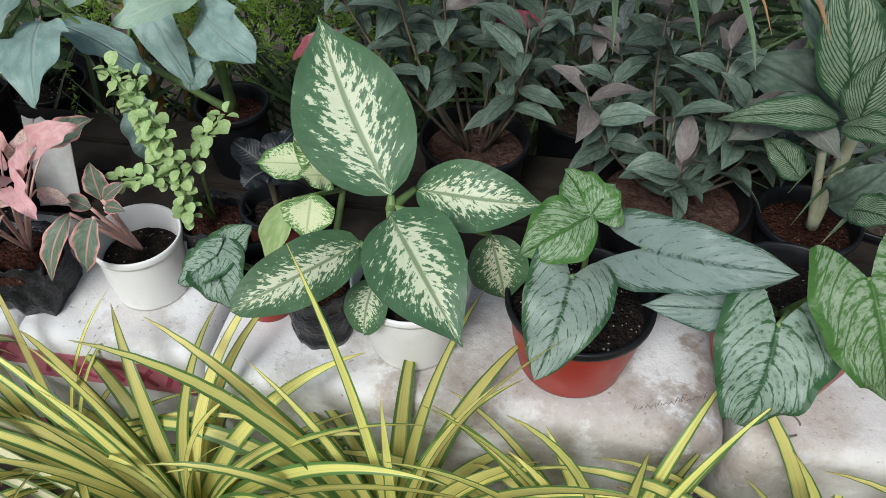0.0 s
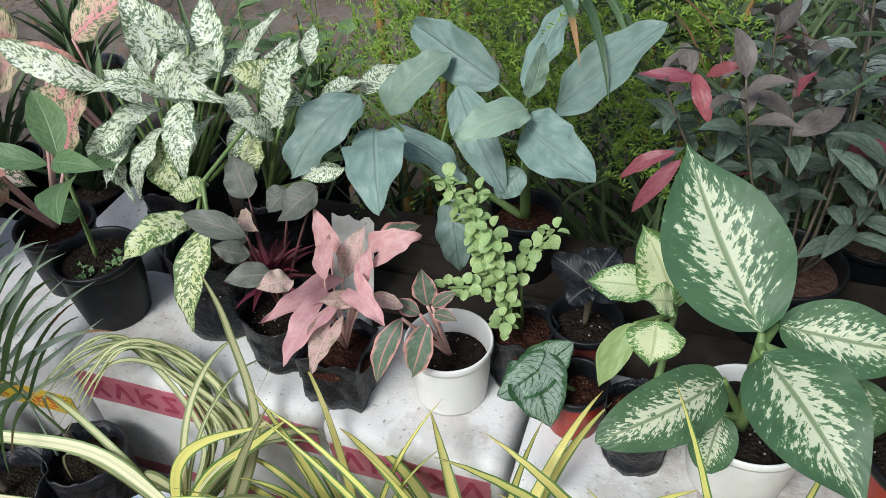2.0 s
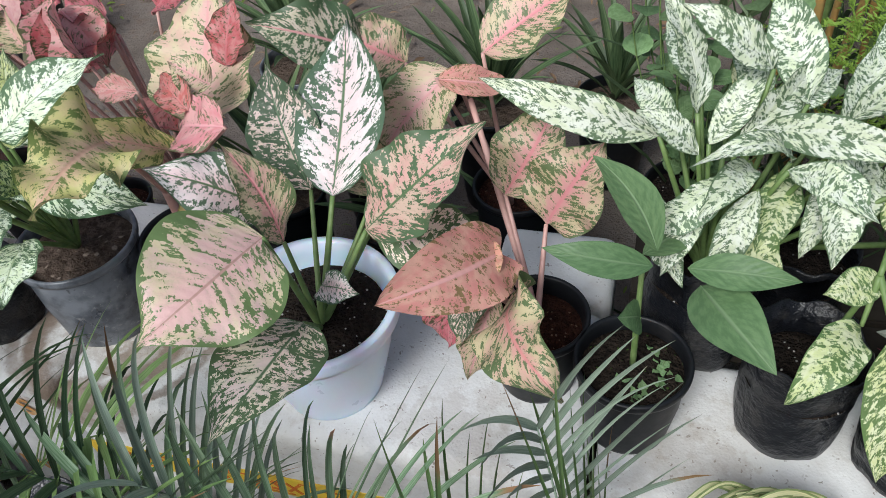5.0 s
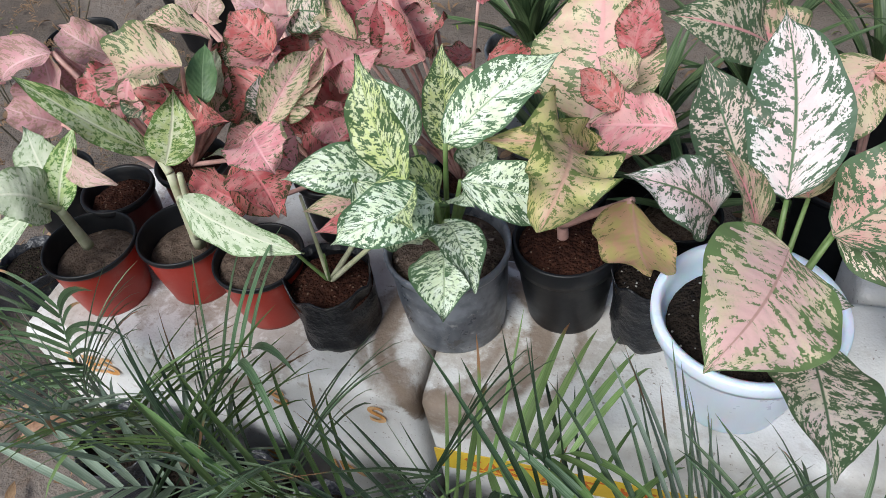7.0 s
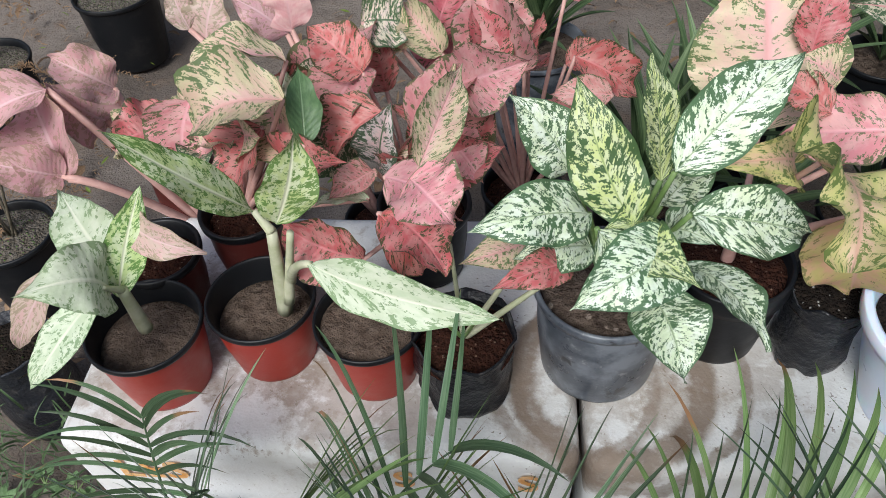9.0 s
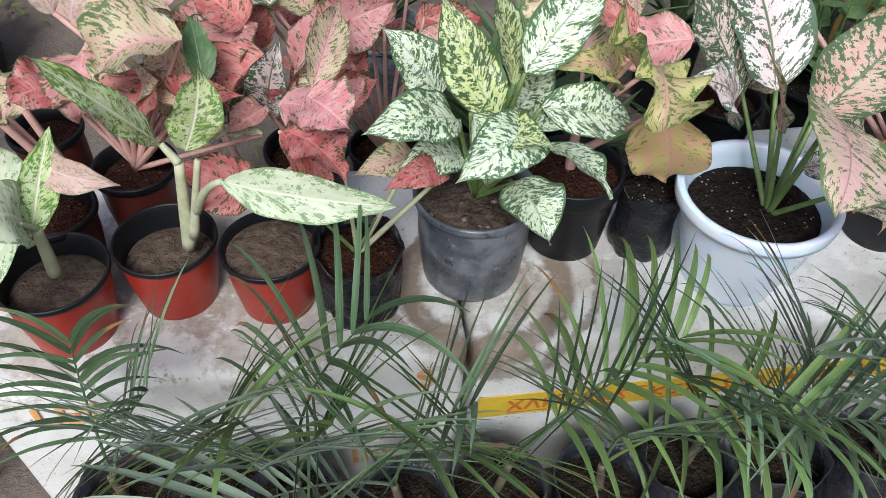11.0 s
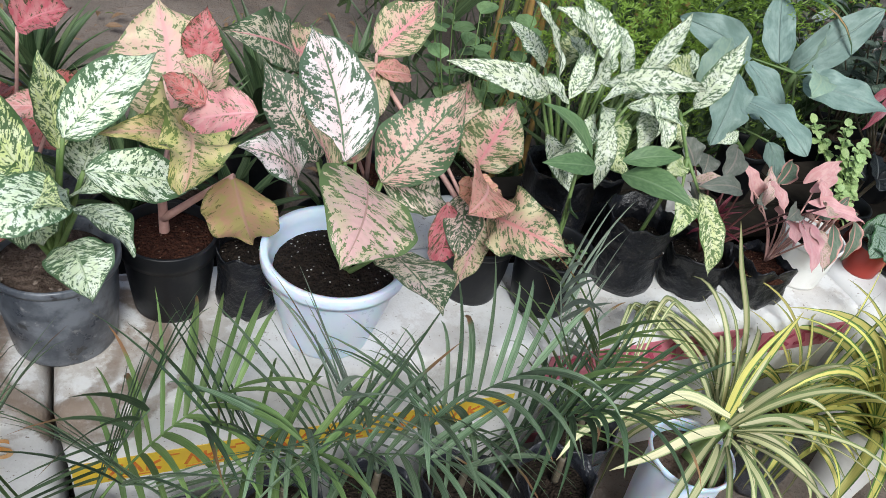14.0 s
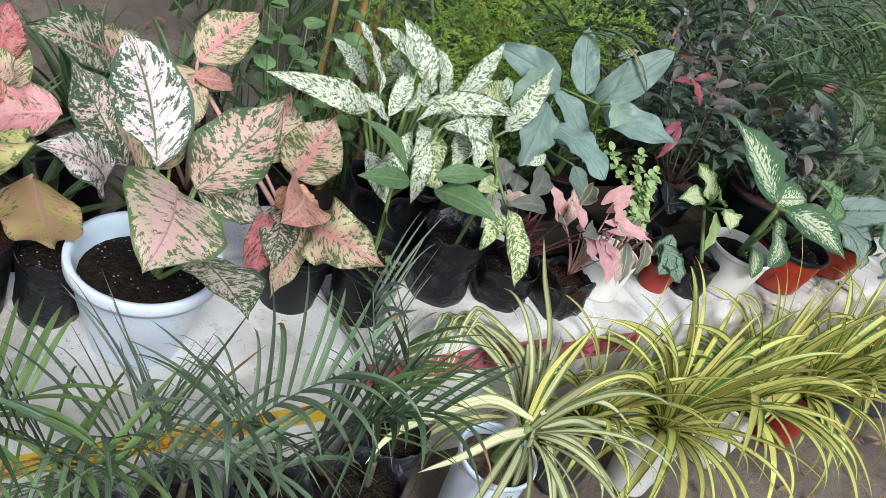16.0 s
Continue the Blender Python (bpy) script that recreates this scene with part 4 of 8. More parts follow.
GP = potted("potted_aglaonema", -1.838, 0.734, 0.530, 0.084, 0.15, "white and green flecked aglaonema in a smoky grey pot", mat=M_GREY, soilm=M_SOIL_CHIP, taper=0.82, fill=0.018)
B2 = potted("potted_aglaonema", -1.690, 0.780, 0.518, 0.071, 0.138, "yellow-green aglaonema with pink leaves in a black pot", mat=M_BLACK, soilm=M_SOIL_COCO, lipdrop=0.03, fill=0.012)
potted("nursery_bag", -1.580, 0.755, 0.500, 0.046, 0.12, "slack black nursery bag wedged between the pots", "bag", None, M_SOIL_BLACK, seed=7)
BW = potted("potted_aglaonema", -1.468, 0.679, 0.540, 0.108, 0.16, "large pink and white flecked aglaonema in a white pot", mat=M_WHITE, soilm=M_SOIL_BLACK, lip=0.011, lipdrop=0.02, taper=0.61, fill=0.03, n=64)
AP = potted("potted_aglaonema", -1.205, 0.738, 0.500, 0.064, 0.12, "salmon aglaonema with wilting leaves in a black pot", mat=M_BLACK, soilm=M_SOIL_COCO)
SP = potted("potted_seedling", -1.088, 0.690, 0.500, 0.067, 0.12, "young green shrub seedling in a black pot", mat=M_BLACK, soilm=M_SOIL_DAMP, fill=0.016)
BC = potted("bagged_aglaonema", -1.016, 0.837, 0.560, 0.066, 0.18, "cream speckled aglaonema in a tall black nursery bag", "bag", None, M_SOIL_BLACK, seed=11, fill=0.055)
BD = potted("bagged_aglaonema", -0.905, 0.725, 0.525, 0.062, 0.145, "cream speckled aglaonema in a black nursery bag", "bag", None, M_SOIL_BLACK, seed=13, fill=0.05)
BE = potted("bagged_cordyline", -0.775, 0.690, 0.470, 0.060, 0.09, "small wine red rosette plant in a black nursery bag", "bag", None, M_SOIL_BLACK, seed=17, fill=0.03)
PK = potted("bagged_syngonium", -0.665, 0.640, 0.470, 0.050, 0.09, "soft pink arrowhead plant in a square black bag", "bag", None, M_SOIL_COCO, seed=19, square=True)
WP = potted("potted_aglaonema", -0.518, 0.677, 0.480, 0.060, 0.10, "rose-edged young plant in a white tub", mat=M_WHITE_WARM, soilm=M_SOIL_BLACK, lip=0.004, taper=0.82, fill=0.035)
JD = potted("bagged_jade_plant", -0.432, 0.735, 0.475, 0.046, 0.095, "bushy light green jade plant in a black nursery bag", "bag", None, M_SOIL_COCO, seed=23)
OR = potted("potted_jewel_orchid", -0.352, 0.765, 0.480, 0.052, 0.10, "near black veined orchid in a dark red pot", mat=M_RED_DARK, soilm=M_SOIL_BLACK, rimmat=M_BLACK)
SI = potted("potted_philodendron", -0.345, 0.668, 0.460, 0.044, 0.08, "small silver-leaved vine in a red pot", mat=M_RED, soilm=M_SOIL_COCO, rimmat=M_BLACK)
B3 = potted("bagged_dieffenbachia", -0.262, 0.640, 0.470, 0.042, 0.09, "young cream-leaved dumb cane in a black nursery bag", "bag", None, M_SOIL_COCO, seed=29)
RB = potted("potted_dieffenbachia", -0.140, 0.640, 0.500, 0.075, 0.118, "large cream-feathered dumb cane in a ribbed white pot", mat=M_WHITE_WARM, soilm=M_SOIL_BLACK, lip=0.004, taper=0.74, fill=0.02, rib=0.018, n=112)
RD = potted("potted_philodendron", 0.064, 0.640, 0.500, 0.090, 0.115, "silver-veined heart-leaved philodendron in a red pot", mat=M_RED, soilm=M_SOIL_BLACK, rimmat=M_BLACK, taper=0.74)
RE = potted("potted_philodendron", 0.315, 0.675, 0.500, 0.098, 0.115, "dark silver-leaved philodendron in a red pot", mat=M_RED, soilm=M_SOIL_BLACK, rimmat=M_BLACK, taper=0.74)
K1 = potted("potted_shrub", -0.100, 0.930, 0.500, 0.082, 0.12, "dark-leaved shrub with wine red tips in a black pot", mat=M_BLACK, soilm=M_SOIL_RED)
K2 = potted("potted_shrub", 0.180, 0.850, 0.500, 0.105, 0.12, "dense dark grey-green shrub in a wide black pot", mat=M_BLACK, soilm=M_SOIL_RED)
SV = potted("potted_silver_aglaonema", -0.482, 0.958, 0.500, 0.058, 0.12, "blue-grey broad-leaved plant in a black pot", mat=M_BLACK, soilm=M_SOIL_COCO)
RA = potted("potted_aglaonema", -2.060, 0.880, 0.505, 0.062, 0.12, "red and pink flecked aglaonema in a black pot", mat=M_BLACK, soilm=M_SOIL_COCO)
RB2 = potted("potted_aglaonema", -2.300, 0.872, 0.500, 0.060, 0.118, "salmon aglaonema with curled leaves in a dark red pot", mat=M_RED_DARK, soilm=M_SOIL_COCO, rimmat=M_BLACK)
potted("pot_of_soil", -2.400, 0.802, 0.490, 0.058, 0.108, "dark red pot of coco fibre beside the boxes", mat=M_RED_DARK, soilm=M_SOIL_COCO, rimmat=M_BLACK, cat="flower pot")
RC = potted("potted_caladium", -2.500, 1.110, 0.400, 0.062, 0.40, "pale pink caladium in a tall dark pot on the ground", mat=M_RED_DARK, soilm=M_SOIL_COCO, rimmat=M_BLACK)
RD4 = potted("potted_caladium", -2.190, 1.180, 0.170, 0.070, 0.17, "pink caladium in a black pot on the ground", mat=M_BLACK, soilm=M_SOIL_COCO)
RE5 = potted("potted_aglaonema", -1.930, 1.130, 0.300, 0.070, 0.30, "red aglaonema in a tall black pot on the ground", mat=M_BLACK, soilm=M_SOIL_COCO)
RF = potted("potted_aglaonema", -1.300, 1.110, 0.380, 0.075, 0.38, "large flecked aglaonema in a tall black pot on the ground", mat=M_BLACK, soilm=M_SOIL_COCO)
BX = potted("bagged_aglaonema", -0.890, 0.905, 0.510, 0.058, 0.13, "cream speckled aglaonema crowded in a black nursery bag", "bag", None, M_SOIL_BLACK, seed=31, fill=0.05)

rng = random.Random(11)
JADE_SET = [shared_leaf("jade_leaf", w, M_JADE, 0.08, "round", 0.25, 0.02, s, 2, 6) for w, s in ((0.92, 1), (0.85, 2))]


def jade(parent, ways, spacing, size):
    """Fleshy stems with round leaves in close rosettes."""
    for pts in ways:
        line = [Vector(p) for p in pts]
        bm = bmesh.new()
        tube_into(bm, line, 0.003, 0.0018, 6)
        part("stem", bm, M_STEM_GREEN, parent)
        for a, b in zip(line[1:], line[2:] + [line[-1] + (line[-1] - line[-2]) * 0.15]):
            n = max(1, int((b - a).length / spacing))
            for i in range(n):
                p = a.lerp(b, i / n)
                for k in range(4):
                    ang = 1.57 * k + 0.8 * i + rng.uniform(-0.35, 0.35)
                    out = Vector((math.cos(ang), math.sin(ang) * 0.76 - 0.12, math.sin(ang) * 0.65 + rng.uniform(-0.1, 0.2)))
                    set_leaf(parent, JADE_SET[rng.randrange(2)], p + out * 0.004, out, size * rng.uniform(0.75, 1.2), rng.uniform(-20, 20))


CA = potted("potted_calathea", 0.365, 0.850, 0.480, 0.070, 0.10, "tall plant with white-lined dark leaves on pale stems", mat=M_BLACK, soilm=M_SOIL_COCO)
M_CALA = silvered("leaf_white_lined", (0.04, 0.10, 0.045), (0.22, 0.29, 0.19), 15.0, 0.15, 0.8, 3.4, 1.3)



# white and green aglaonema in the smoky pot
stemmed(GP, (-1.838, 0.734, 0.515), (-1.842, 0.643, 0.712), (-1.895, 0.705, 0.827), 0.062, M_AG_LIME, M_STEM_GREEN, 0.05, -10, "ovate", r=0.0035, lift=0)
stemmed(GP, (-1.838, 0.734, 0.515), (-1.882, 0.784, 0.646), (-1.952, 0.802, 0.735), 0.068, M_AG_WHITE, M_STEM_GREEN, 0.08, 0, "ovate", r=0.0035, lift=0)
stemmed(GP, (-1.838, 0.734, 0.515), (-1.811, 0.699, 0.713), (-1.824, 0.769, 0.803), 0.062, M_AG_LIME, M_STEM_GREEN, 0.03, 38, "ovate", r=0.0035, lift=0)
stemmed(GP, (-1.838, 0.734, 0.515), (-1.804, 0.683, 0.738), (-1.691, 0.771, 0.802), 0.067, M_AG_WHITE, M_STEM_GREEN, 0.06, 0, "ovate", r=0.0035, lift=0)
stemmed(GP, (-1.838, 0.734, 0.515), (-1.872, 0.700, 0.668), (-1.987, 0.640, 0.702), 0.066, M_AG_WHITE, M_STEM_GREEN, 0.12, 0, "ovate", r=0.0035, lift=0)
stemmed(GP, (-1.838, 0.734, 0.515), (-1.786, 0.666, 0.703), (-1.658, 0.700, 0.645), 0.069, M_AG_WHITE, M_STEM_GREEN, 0.1, 0, "ovate", r=0.0035, lift=0)
stemmed(GP, (-1.838, 0.734, 0.515), (-1.877, 0.604, 0.747), (-1.840, 0.660, 0.601), 0.062, M_AG_WHITE, M_STEM_GREEN, 0.15, 0, "ovate", r=0.0035, lift=0)
stemmed(GP, (-1.838, 0.734, 0.515), (-1.835, 0.680, 0.644), (-1.799, 0.552, 0.736), 0.062, M_AG_LIME, M_STEM_GREEN, 0.15, 0, "ovate", r=0.0035, lift=0)
stemmed(GP, (-1.838, 0.734, 0.515), (-1.803, 0.628, 0.705), (-1.898, 0.560, 0.694), 0.070, M_AG_WHITE, M_STEM_GREEN, 0.2, 0, "ovate", r=0.0035, lift=0)
stemmed(GP, (-1.838, 0.734, 0.515), (-1.811, 0.648, 0.612), (-1.788, 0.558, 0.594), 0.078, M_AG_WHITE, M_STEM_GREEN, 0.12, -8, "ovate", r=0.0035, lift=0)
stemmed(GP, (-1.838, 0.734, 0.515), (-1.795, 0.624, 0.680), (-1.740, 0.534, 0.680), 0.056, M_AG_WHITE, M_STEM_GREEN, 0.2, -35, "lance", r=0.0035, lift=0)

stemmed(GP, (-1.838, 0.734, 0.515), (-1.822, 0.690, 0.650), (-1.872, 0.618, 0.728), 0.058, M_AG_LIME, M_STEM_GREEN, 0.18, 20, "ovate", cup=0.5)
stemmed(GP, (-1.838, 0.734, 0.515), (-1.800, 0.700, 0.640), (-1.765, 0.640, 0.690), 0.050, M_AG_WHITE, M_STEM_GREEN, 0.15, -15, "ovate", cup=0.4)
stemmed(GP, (-1.838, 0.734, 0.515), (-1.865, 0.720, 0.600), (-1.945, 0.690, 0.610), 0.056, M_AG_WHITE, M_STEM_GREEN, 0.18, 0, "ovate")
stemmed(GP, (-1.838, 0.734, 0.515), (-1.795, 0.740, 0.640), (-1.755, 0.730, 0.740), 0.052, M_AG_WHITE, M_STEM_GREEN, 0.08, 0, "ovate")

# dumb canes in the red pots
stalk(R1, (-2.369, 0.676, 0.494), (-2.359, 0.660, 0.584), 0.009, 0.006, M_STEM_PALE, 0, name="stem")
leaf(R1, (-2.368, 0.660, 0.571), (-2.326, 0.720, 0.680), 0.046, M_DUMB, 0.05, 35, "lance")
leaf(R1, (-2.373, 0.660, 0.581), (-2.428, 0.600, 0.643), 0.077, M_DUMB_GREEN, 0.38, 10, "ovate")
leaf(R1, (-2.374, 0.680, 0.598), (-2.432, 0.740, 0.653), 0.073, M_DUMB_GREEN, 0.05, 0, "ovate")
stemmed(R1, (-2.359, 0.660, 0.584), (-2.363, 0.640, 0.612), (-2.438, 0.560, 0.541), 0.046, M_DUMB_GREEN, M_STEM_PALE, 0.12, 0, "lance", r=0.0035, lift=0)
leaf(R1, (-2.358, 0.720, 0.637), (-2.260, 0.680, 0.623), 0.045, M_PINK_PALE, 0.18, 15, "ovate", cup=0.15, wave=0.12)
leaf(R1, (-2.412, 0.660, 0.624), (-2.482, 0.620, 0.527), 0.042, M_PINK_PALE, 0.1, 0, "lance")
stalk(R2, (-2.216, 0.722, 0.474), (-2.198, 0.710, 0.625), 0.01, 0.006, M_STEM_PALE, 0, name="stem")
stalk(R2, (-2.205, 0.715, 0.500), (-2.174, 0.700, 0.635), 0.007, 0.004, M_STEM_PALE, 0, name="stem")
stemmed(R2, (-2.198, 0.710, 0.625), (-2.214, 0.718, 0.648), (-2.290, 0.645, 0.814), 0.045, M_DUMB, M_STEM_PALE, 0.04, 24, "lance", r=0.005, lift=0)
leaf(R2, (-2.183, 0.692, 0.655), (-2.154, 0.728, 0.748), 0.060, M_DUMB, 0.04, 40, "ovate")
stemmed(R2, (-2.195, 0.715, 0.539), (-2.142, 0.651, 0.642), (-1.953, 0.591, 0.640), 0.059, M_DUMB_GREEN, M_STEM_PALE, 0.1, 25, "lance", r=0.005, lift=0.02)

# pale seedling in the bag
stalk(BS, (-2.000, 0.692, 0.468), (-2.009, 0.700, 0.620), 0.0035, 0.002, M_STEM_PALE, 0, name="stem")
stalk(BS, (-2.000, 0.692, 0.468), (-1.975, 0.660, 0.561), 0.002, 0.0015, M_STEM_GREEN, 0, name="stem")
stalk(BS, (-2.000, 0.692, 0.468), (-2.043, 0.680, 0.550), 0.003, 0.002, M_STEM_GREEN, 0, name="stem")
stemmed(BS, (-2.000, 0.692, 0.468), (-1.918, 0.740, 0.591), (-2.000, 0.680, 0.612), 0.048, M_AG_SALMON, M_STEM_PALE, 0.12, 0, "ovate", r=0.0035, lift=0)
stemmed(BS, (-2.000, 0.692, 0.468), (-1.881, 0.700, 0.595), (-1.966, 0.640, 0.621), 0.041, M_AG_RED, M_STEM_PALE, 0.12, 0, "ovate", r=0.0035, lift=0)

# red and pink aglaonemas behind
stemmed(RA, (-2.060, 0.860, 0.500), (-2.074, 0.733, 0.683), (-1.997, 0.699, 0.656), 0.070, M_AG_ROSE, M_STEM_PINK, 0.18, -22, "ovate", cup=0.14, wave=0.12, r=0.0035, lift=0)
stemmed(RA, (-2.060, 0.860, 0.500), (-2.100, 0.800, 0.631), (-2.146, 0.760, 0.623), 0.039, M_AG_ROSE, M_STEM_PINK, 0.1, 12, "ovate", cup=0.58, wave=0.1, r=0.0035, lift=0)
stemmed(RA, (-2.060, 0.860, 0.500), (-2.075, 0.686, 0.678), (-2.027, 0.680, 0.602), 0.067, M_AG_RED, M_STEM_PINK, 0.12, -24, "ovate", cup=0.34, wave=0.1, r=0.0035, lift=0)
stemmed(RA, (-2.060, 0.860, 0.500), (-2.101, 0.843, 0.597), (-2.069, 0.785, 0.736), 0.057, M_AG_PINKWHITE, M_STEM_PINK, 0.05, 7, "ovate", cup=0.43, wave=0.08, r=0.0035, lift=0)
stemmed(RA, (-2.060, 0.860, 0.500), (-2.074, 0.800, 0.653), (-2.011, 0.860, 0.730), 0.039, M_AG_SALMON, M_STEM_PINK, 0.08, 58, "ovate", cup=0.95, wave=0.08, r=0.0035, lift=0)
stemmed(RA, (-2.060, 0.860, 0.500), (-2.059, 0.840, 0.657), (-1.965, 0.900, 0.722), 0.054, M_AG_ROSE, M_STEM_PINK, 0.1, -15, "ovate", cup=0.95, wave=0.08, r=0.0035, lift=0)
stemmed(RA, (-2.060, 0.860, 0.500), (-2.042, 0.840, 0.592), (-1.969, 0.900, 0.693), 0.101, M_AG_RED, M_STEM_PINK, 0.05, 6, "ovate", cup=0.50, wave=0.1, r=0.0035, lift=0)
stemmed(RA, (-2.060, 0.860, 0.500), (-2.049, 0.820, 0.618), (-1.956, 0.820, 0.650), 0.069, M_AG_RED, M_STEM_PINK, 0.12, 21, "ovate", cup=0.78, wave=0.1, r=0.0035, lift=0)
stemmed(RA, (-2.060, 0.860, 0.500), (-2.106, 0.960, 0.619), (-2.121, 1.000, 0.674), 0.069, M_AG_RED, M_STEM_PINK, 0.05, -22, "ovate", cup=0.55, wave=0.1, r=0.0035, lift=0)
stemmed(RA, (-2.060, 0.860, 0.500), (-2.113, 0.740, 0.550), (-2.207, 0.760, 0.587), 0.082, M_AG_RED, M_STEM_PINK, 0.12, -27, "ovate", cup=0.44, wave=0.1, r=0.0035, lift=0)
stemmed(RB2, (-2.300, 0.872, 0.490), (-2.205, 0.900, 0.706), (-2.315, 0.860, 0.679), 0.077, M_AG_SALMON, M_STEM_PINK, 0.3, 33, "ovate", cup=0.51, wave=0.12, r=0.0035, lift=0)
stemmed(RB2, (-2.300, 0.872, 0.490), (-2.313, 0.860, 0.683), (-2.329, 0.820, 0.616), 0.084, M_AG_ROSE, M_STEM_PINK, 0.15, -11, "ovate", cup=0.44, wave=0.15, r=0.0035, lift=0)
stemmed(RB2, (-2.300, 0.872, 0.490), (-2.176, 0.800, 0.651), (-2.235, 0.880, 0.682), 0.083, M_AG_SALMON, M_STEM_PINK, 0.1, -19, "ovate", cup=0.63, wave=0.14, r=0.0035, lift=0)
stemmed(RB2, (-2.300, 0.872, 0.490), (-2.222, 0.820, 0.675), (-2.259, 0.780, 0.607), 0.074, M_AG_RED, M_STEM_PINK, 0.15, 27, "ovate", cup=0.52, wave=0.12, r=0.0035, lift=0)
stemmed(RB2, (-2.300, 0.872, 0.490), (-2.261, 0.820, 0.661), (-2.297, 0.800, 0.658), 0.072, M_AG_SALMON, M_STEM_PINK, 0.15, 26, "ovate", cup=0.68, wave=0.12, r=0.0035, lift=0)
stemmed(RB2, (-2.300, 0.872, 0.490), (-2.207, 0.800, 0.625), (-2.117, 0.760, 0.678), 0.061, M_AG_RED, M_STEM_PINK, 0.1, -5, "ovate", cup=0.82, wave=0.12, r=0.0035, lift=0)
stemmed(RB2, (-2.300, 0.872, 0.490), (-2.121, 0.930, 0.681), (-2.172, 0.860, 0.621), 0.079, M_AG_ROSE, M_STEM_PINK, 0.18, 10, "ovate", cup=0.45, wave=0.12, r=0.0035, lift=0)
stemmed(RB2, (-2.300, 0.872, 0.490), (-2.214, 0.930, 0.611), (-2.114, 1.000, 0.696), 0.094, M_AG_ROSE, M_STEM_PINK, 0.12, -4, "ovate", cup=0.38, wave=0.1, r=0.0035, lift=0)
stemmed(RB2, (-2.300, 0.872, 0.490), (-2.173, 0.930, 0.660), (-2.212, 0.920, 0.671), 0.048, M_AG_PINKDARK, M_STEM_PINK, 0.12, -17, "ovate", cup=0.51, wave=0.1, r=0.0035, lift=0)
stemmed(RB2, (-2.300, 0.872, 0.490), (-2.207, 0.880, 0.626), (-2.216, 0.920, 0.686), 0.044, M_DUMB_GREEN, M_STEM_PINK, 0.05, -11, "ovate", cup=0.43, r=0.0035, lift=0)
stemmed(RB2, (-2.300, 0.872, 0.490), (-2.107, 0.780, 0.605), (-2.164, 0.740, 0.628), 0.030, M_DUMB_GREEN, M_STEM_PINK, 0.08, 44, "ovate", cup=0.26, r=0.0035, lift=0)
stemmed(RC, (-2.420, 1.000, 0.300), (-2.486, 1.000, 0.595), (-2.557, 1.000, 0.646), 0.066, M_PINK_VEINED, M_STEM_PINK, 0.3, 0, "ovate", cup=0.75, wave=0.12, r=0.006, lift=0.06)
stemmed(RC, (-2.420, 1.000, 0.300), (-2.546, 0.950, 0.631), (-2.648, 0.920, 0.589), 0.072, M_PINK_VEINED, M_STEM_PINK, 0.2, 0, "ovate", cup=0.75, wave=0.12, r=0.006, lift=0.06)
stemmed(RC, (-2.420, 1.000, 0.300), (-2.543, 0.900, 0.519), (-2.592, 0.980, 0.617), 0.090, M_PINK_VEINED, M_STEM_PINK, 0.12, 0, "ovate", cup=0.75, wave=0.12, r=0.006, lift=0.06)
stemmed(RC, (-2.420, 1.000, 0.300), (-2.550, 0.900, 0.524), (-2.628, 0.880, 0.566), 0.066, M_PINK_VEINED, M_STEM_PINK, 0.2, 0, "ovate", cup=0.75, wave=0.12, r=0.006, lift=0.06)
stemmed(RC, (-2.420, 1.000, 0.300), (-2.518, 1.000, 0.539), (-2.564, 0.980, 0.618), 0.076, M_PINK_VEINED, M_STEM_PINK, 0.25, 0, "ovate", cup=0.75, wave=0.12, r=0.006, lift=0.06)
stemmed(RD4, (-2.190, 1.170, 0.180), (-2.314, 1.250, 0.517), (-2.395, 1.250, 0.587), 0.073, M_PINK_VEINED, M_STEM_PINK, 0.1, 0, "ovate", cup=0.1, wave=0.1, r=0.006, lift=0.03)
stemmed(RD4, (-2.190, 1.170, 0.180), (-2.439, 1.220, 0.528), (-2.404, 1.250, 0.607), 0.077, M_PINK_PALE, M_STEM_PINK, 0.08, 0, "ovate", cup=0.15, wave=0.1, r=0.006, lift=0.03)
stemmed(RD4, (-2.190, 1.170, 0.180), (-2.460, 1.220, 0.547), (-2.483, 1.250, 0.606), 0.050, M_PINK_PALE, M_STEM_PINK, 0.08, 0, "ovate", cup=0.15, wave=0.1, r=0.006, lift=0.03)
stemmed(RD4, (-2.190, 1.170, 0.180), (-2.305, 1.250, 0.526), (-2.313, 1.280, 0.602), 0.079, M_PINK, M_STEM_PINK, 0.08, 0, "ovate", cup=0.15, wave=0.1, r=0.006, lift=0.03)
stemmed(RE5, (-1.930, 1.100, 0.300), (-2.051, 1.050, 0.640), (-2.028, 1.100, 0.687), 0.063, M_AG_RED, M_STEM_PINK, 0.08, 7, "ovate", cup=0.83, wave=0.1, r=0.0035, lift=0)
stemmed(RE5, (-1.930, 1.100, 0.300), (-1.934, 1.000, 0.625), (-1.992, 1.050, 0.720), 0.102, M_AG_ROSE, M_STEM_PINK, 0.1, -28, "ovate", cup=0.92, wave=0.08, r=0.0035, lift=0)
stemmed(RE5, (-1.930, 1.100, 0.300), (-1.975, 1.000, 0.623), (-2.001, 1.030, 0.704), 0.059, M_AG_RED, M_STEM_PINK, 0.1, 8, "ovate", cup=0.84, wave=0.1, r=0.0035, lift=0)
stemmed(RE5, (-1.930, 1.100, 0.300), (-2.037, 1.000, 0.647), (-2.090, 1.050, 0.694), 0.052, M_AG_SALMON, M_STEM_PINK, 0.15, -9, "ovate", cup=0.95, wave=0.1, r=0.0035, lift=0)
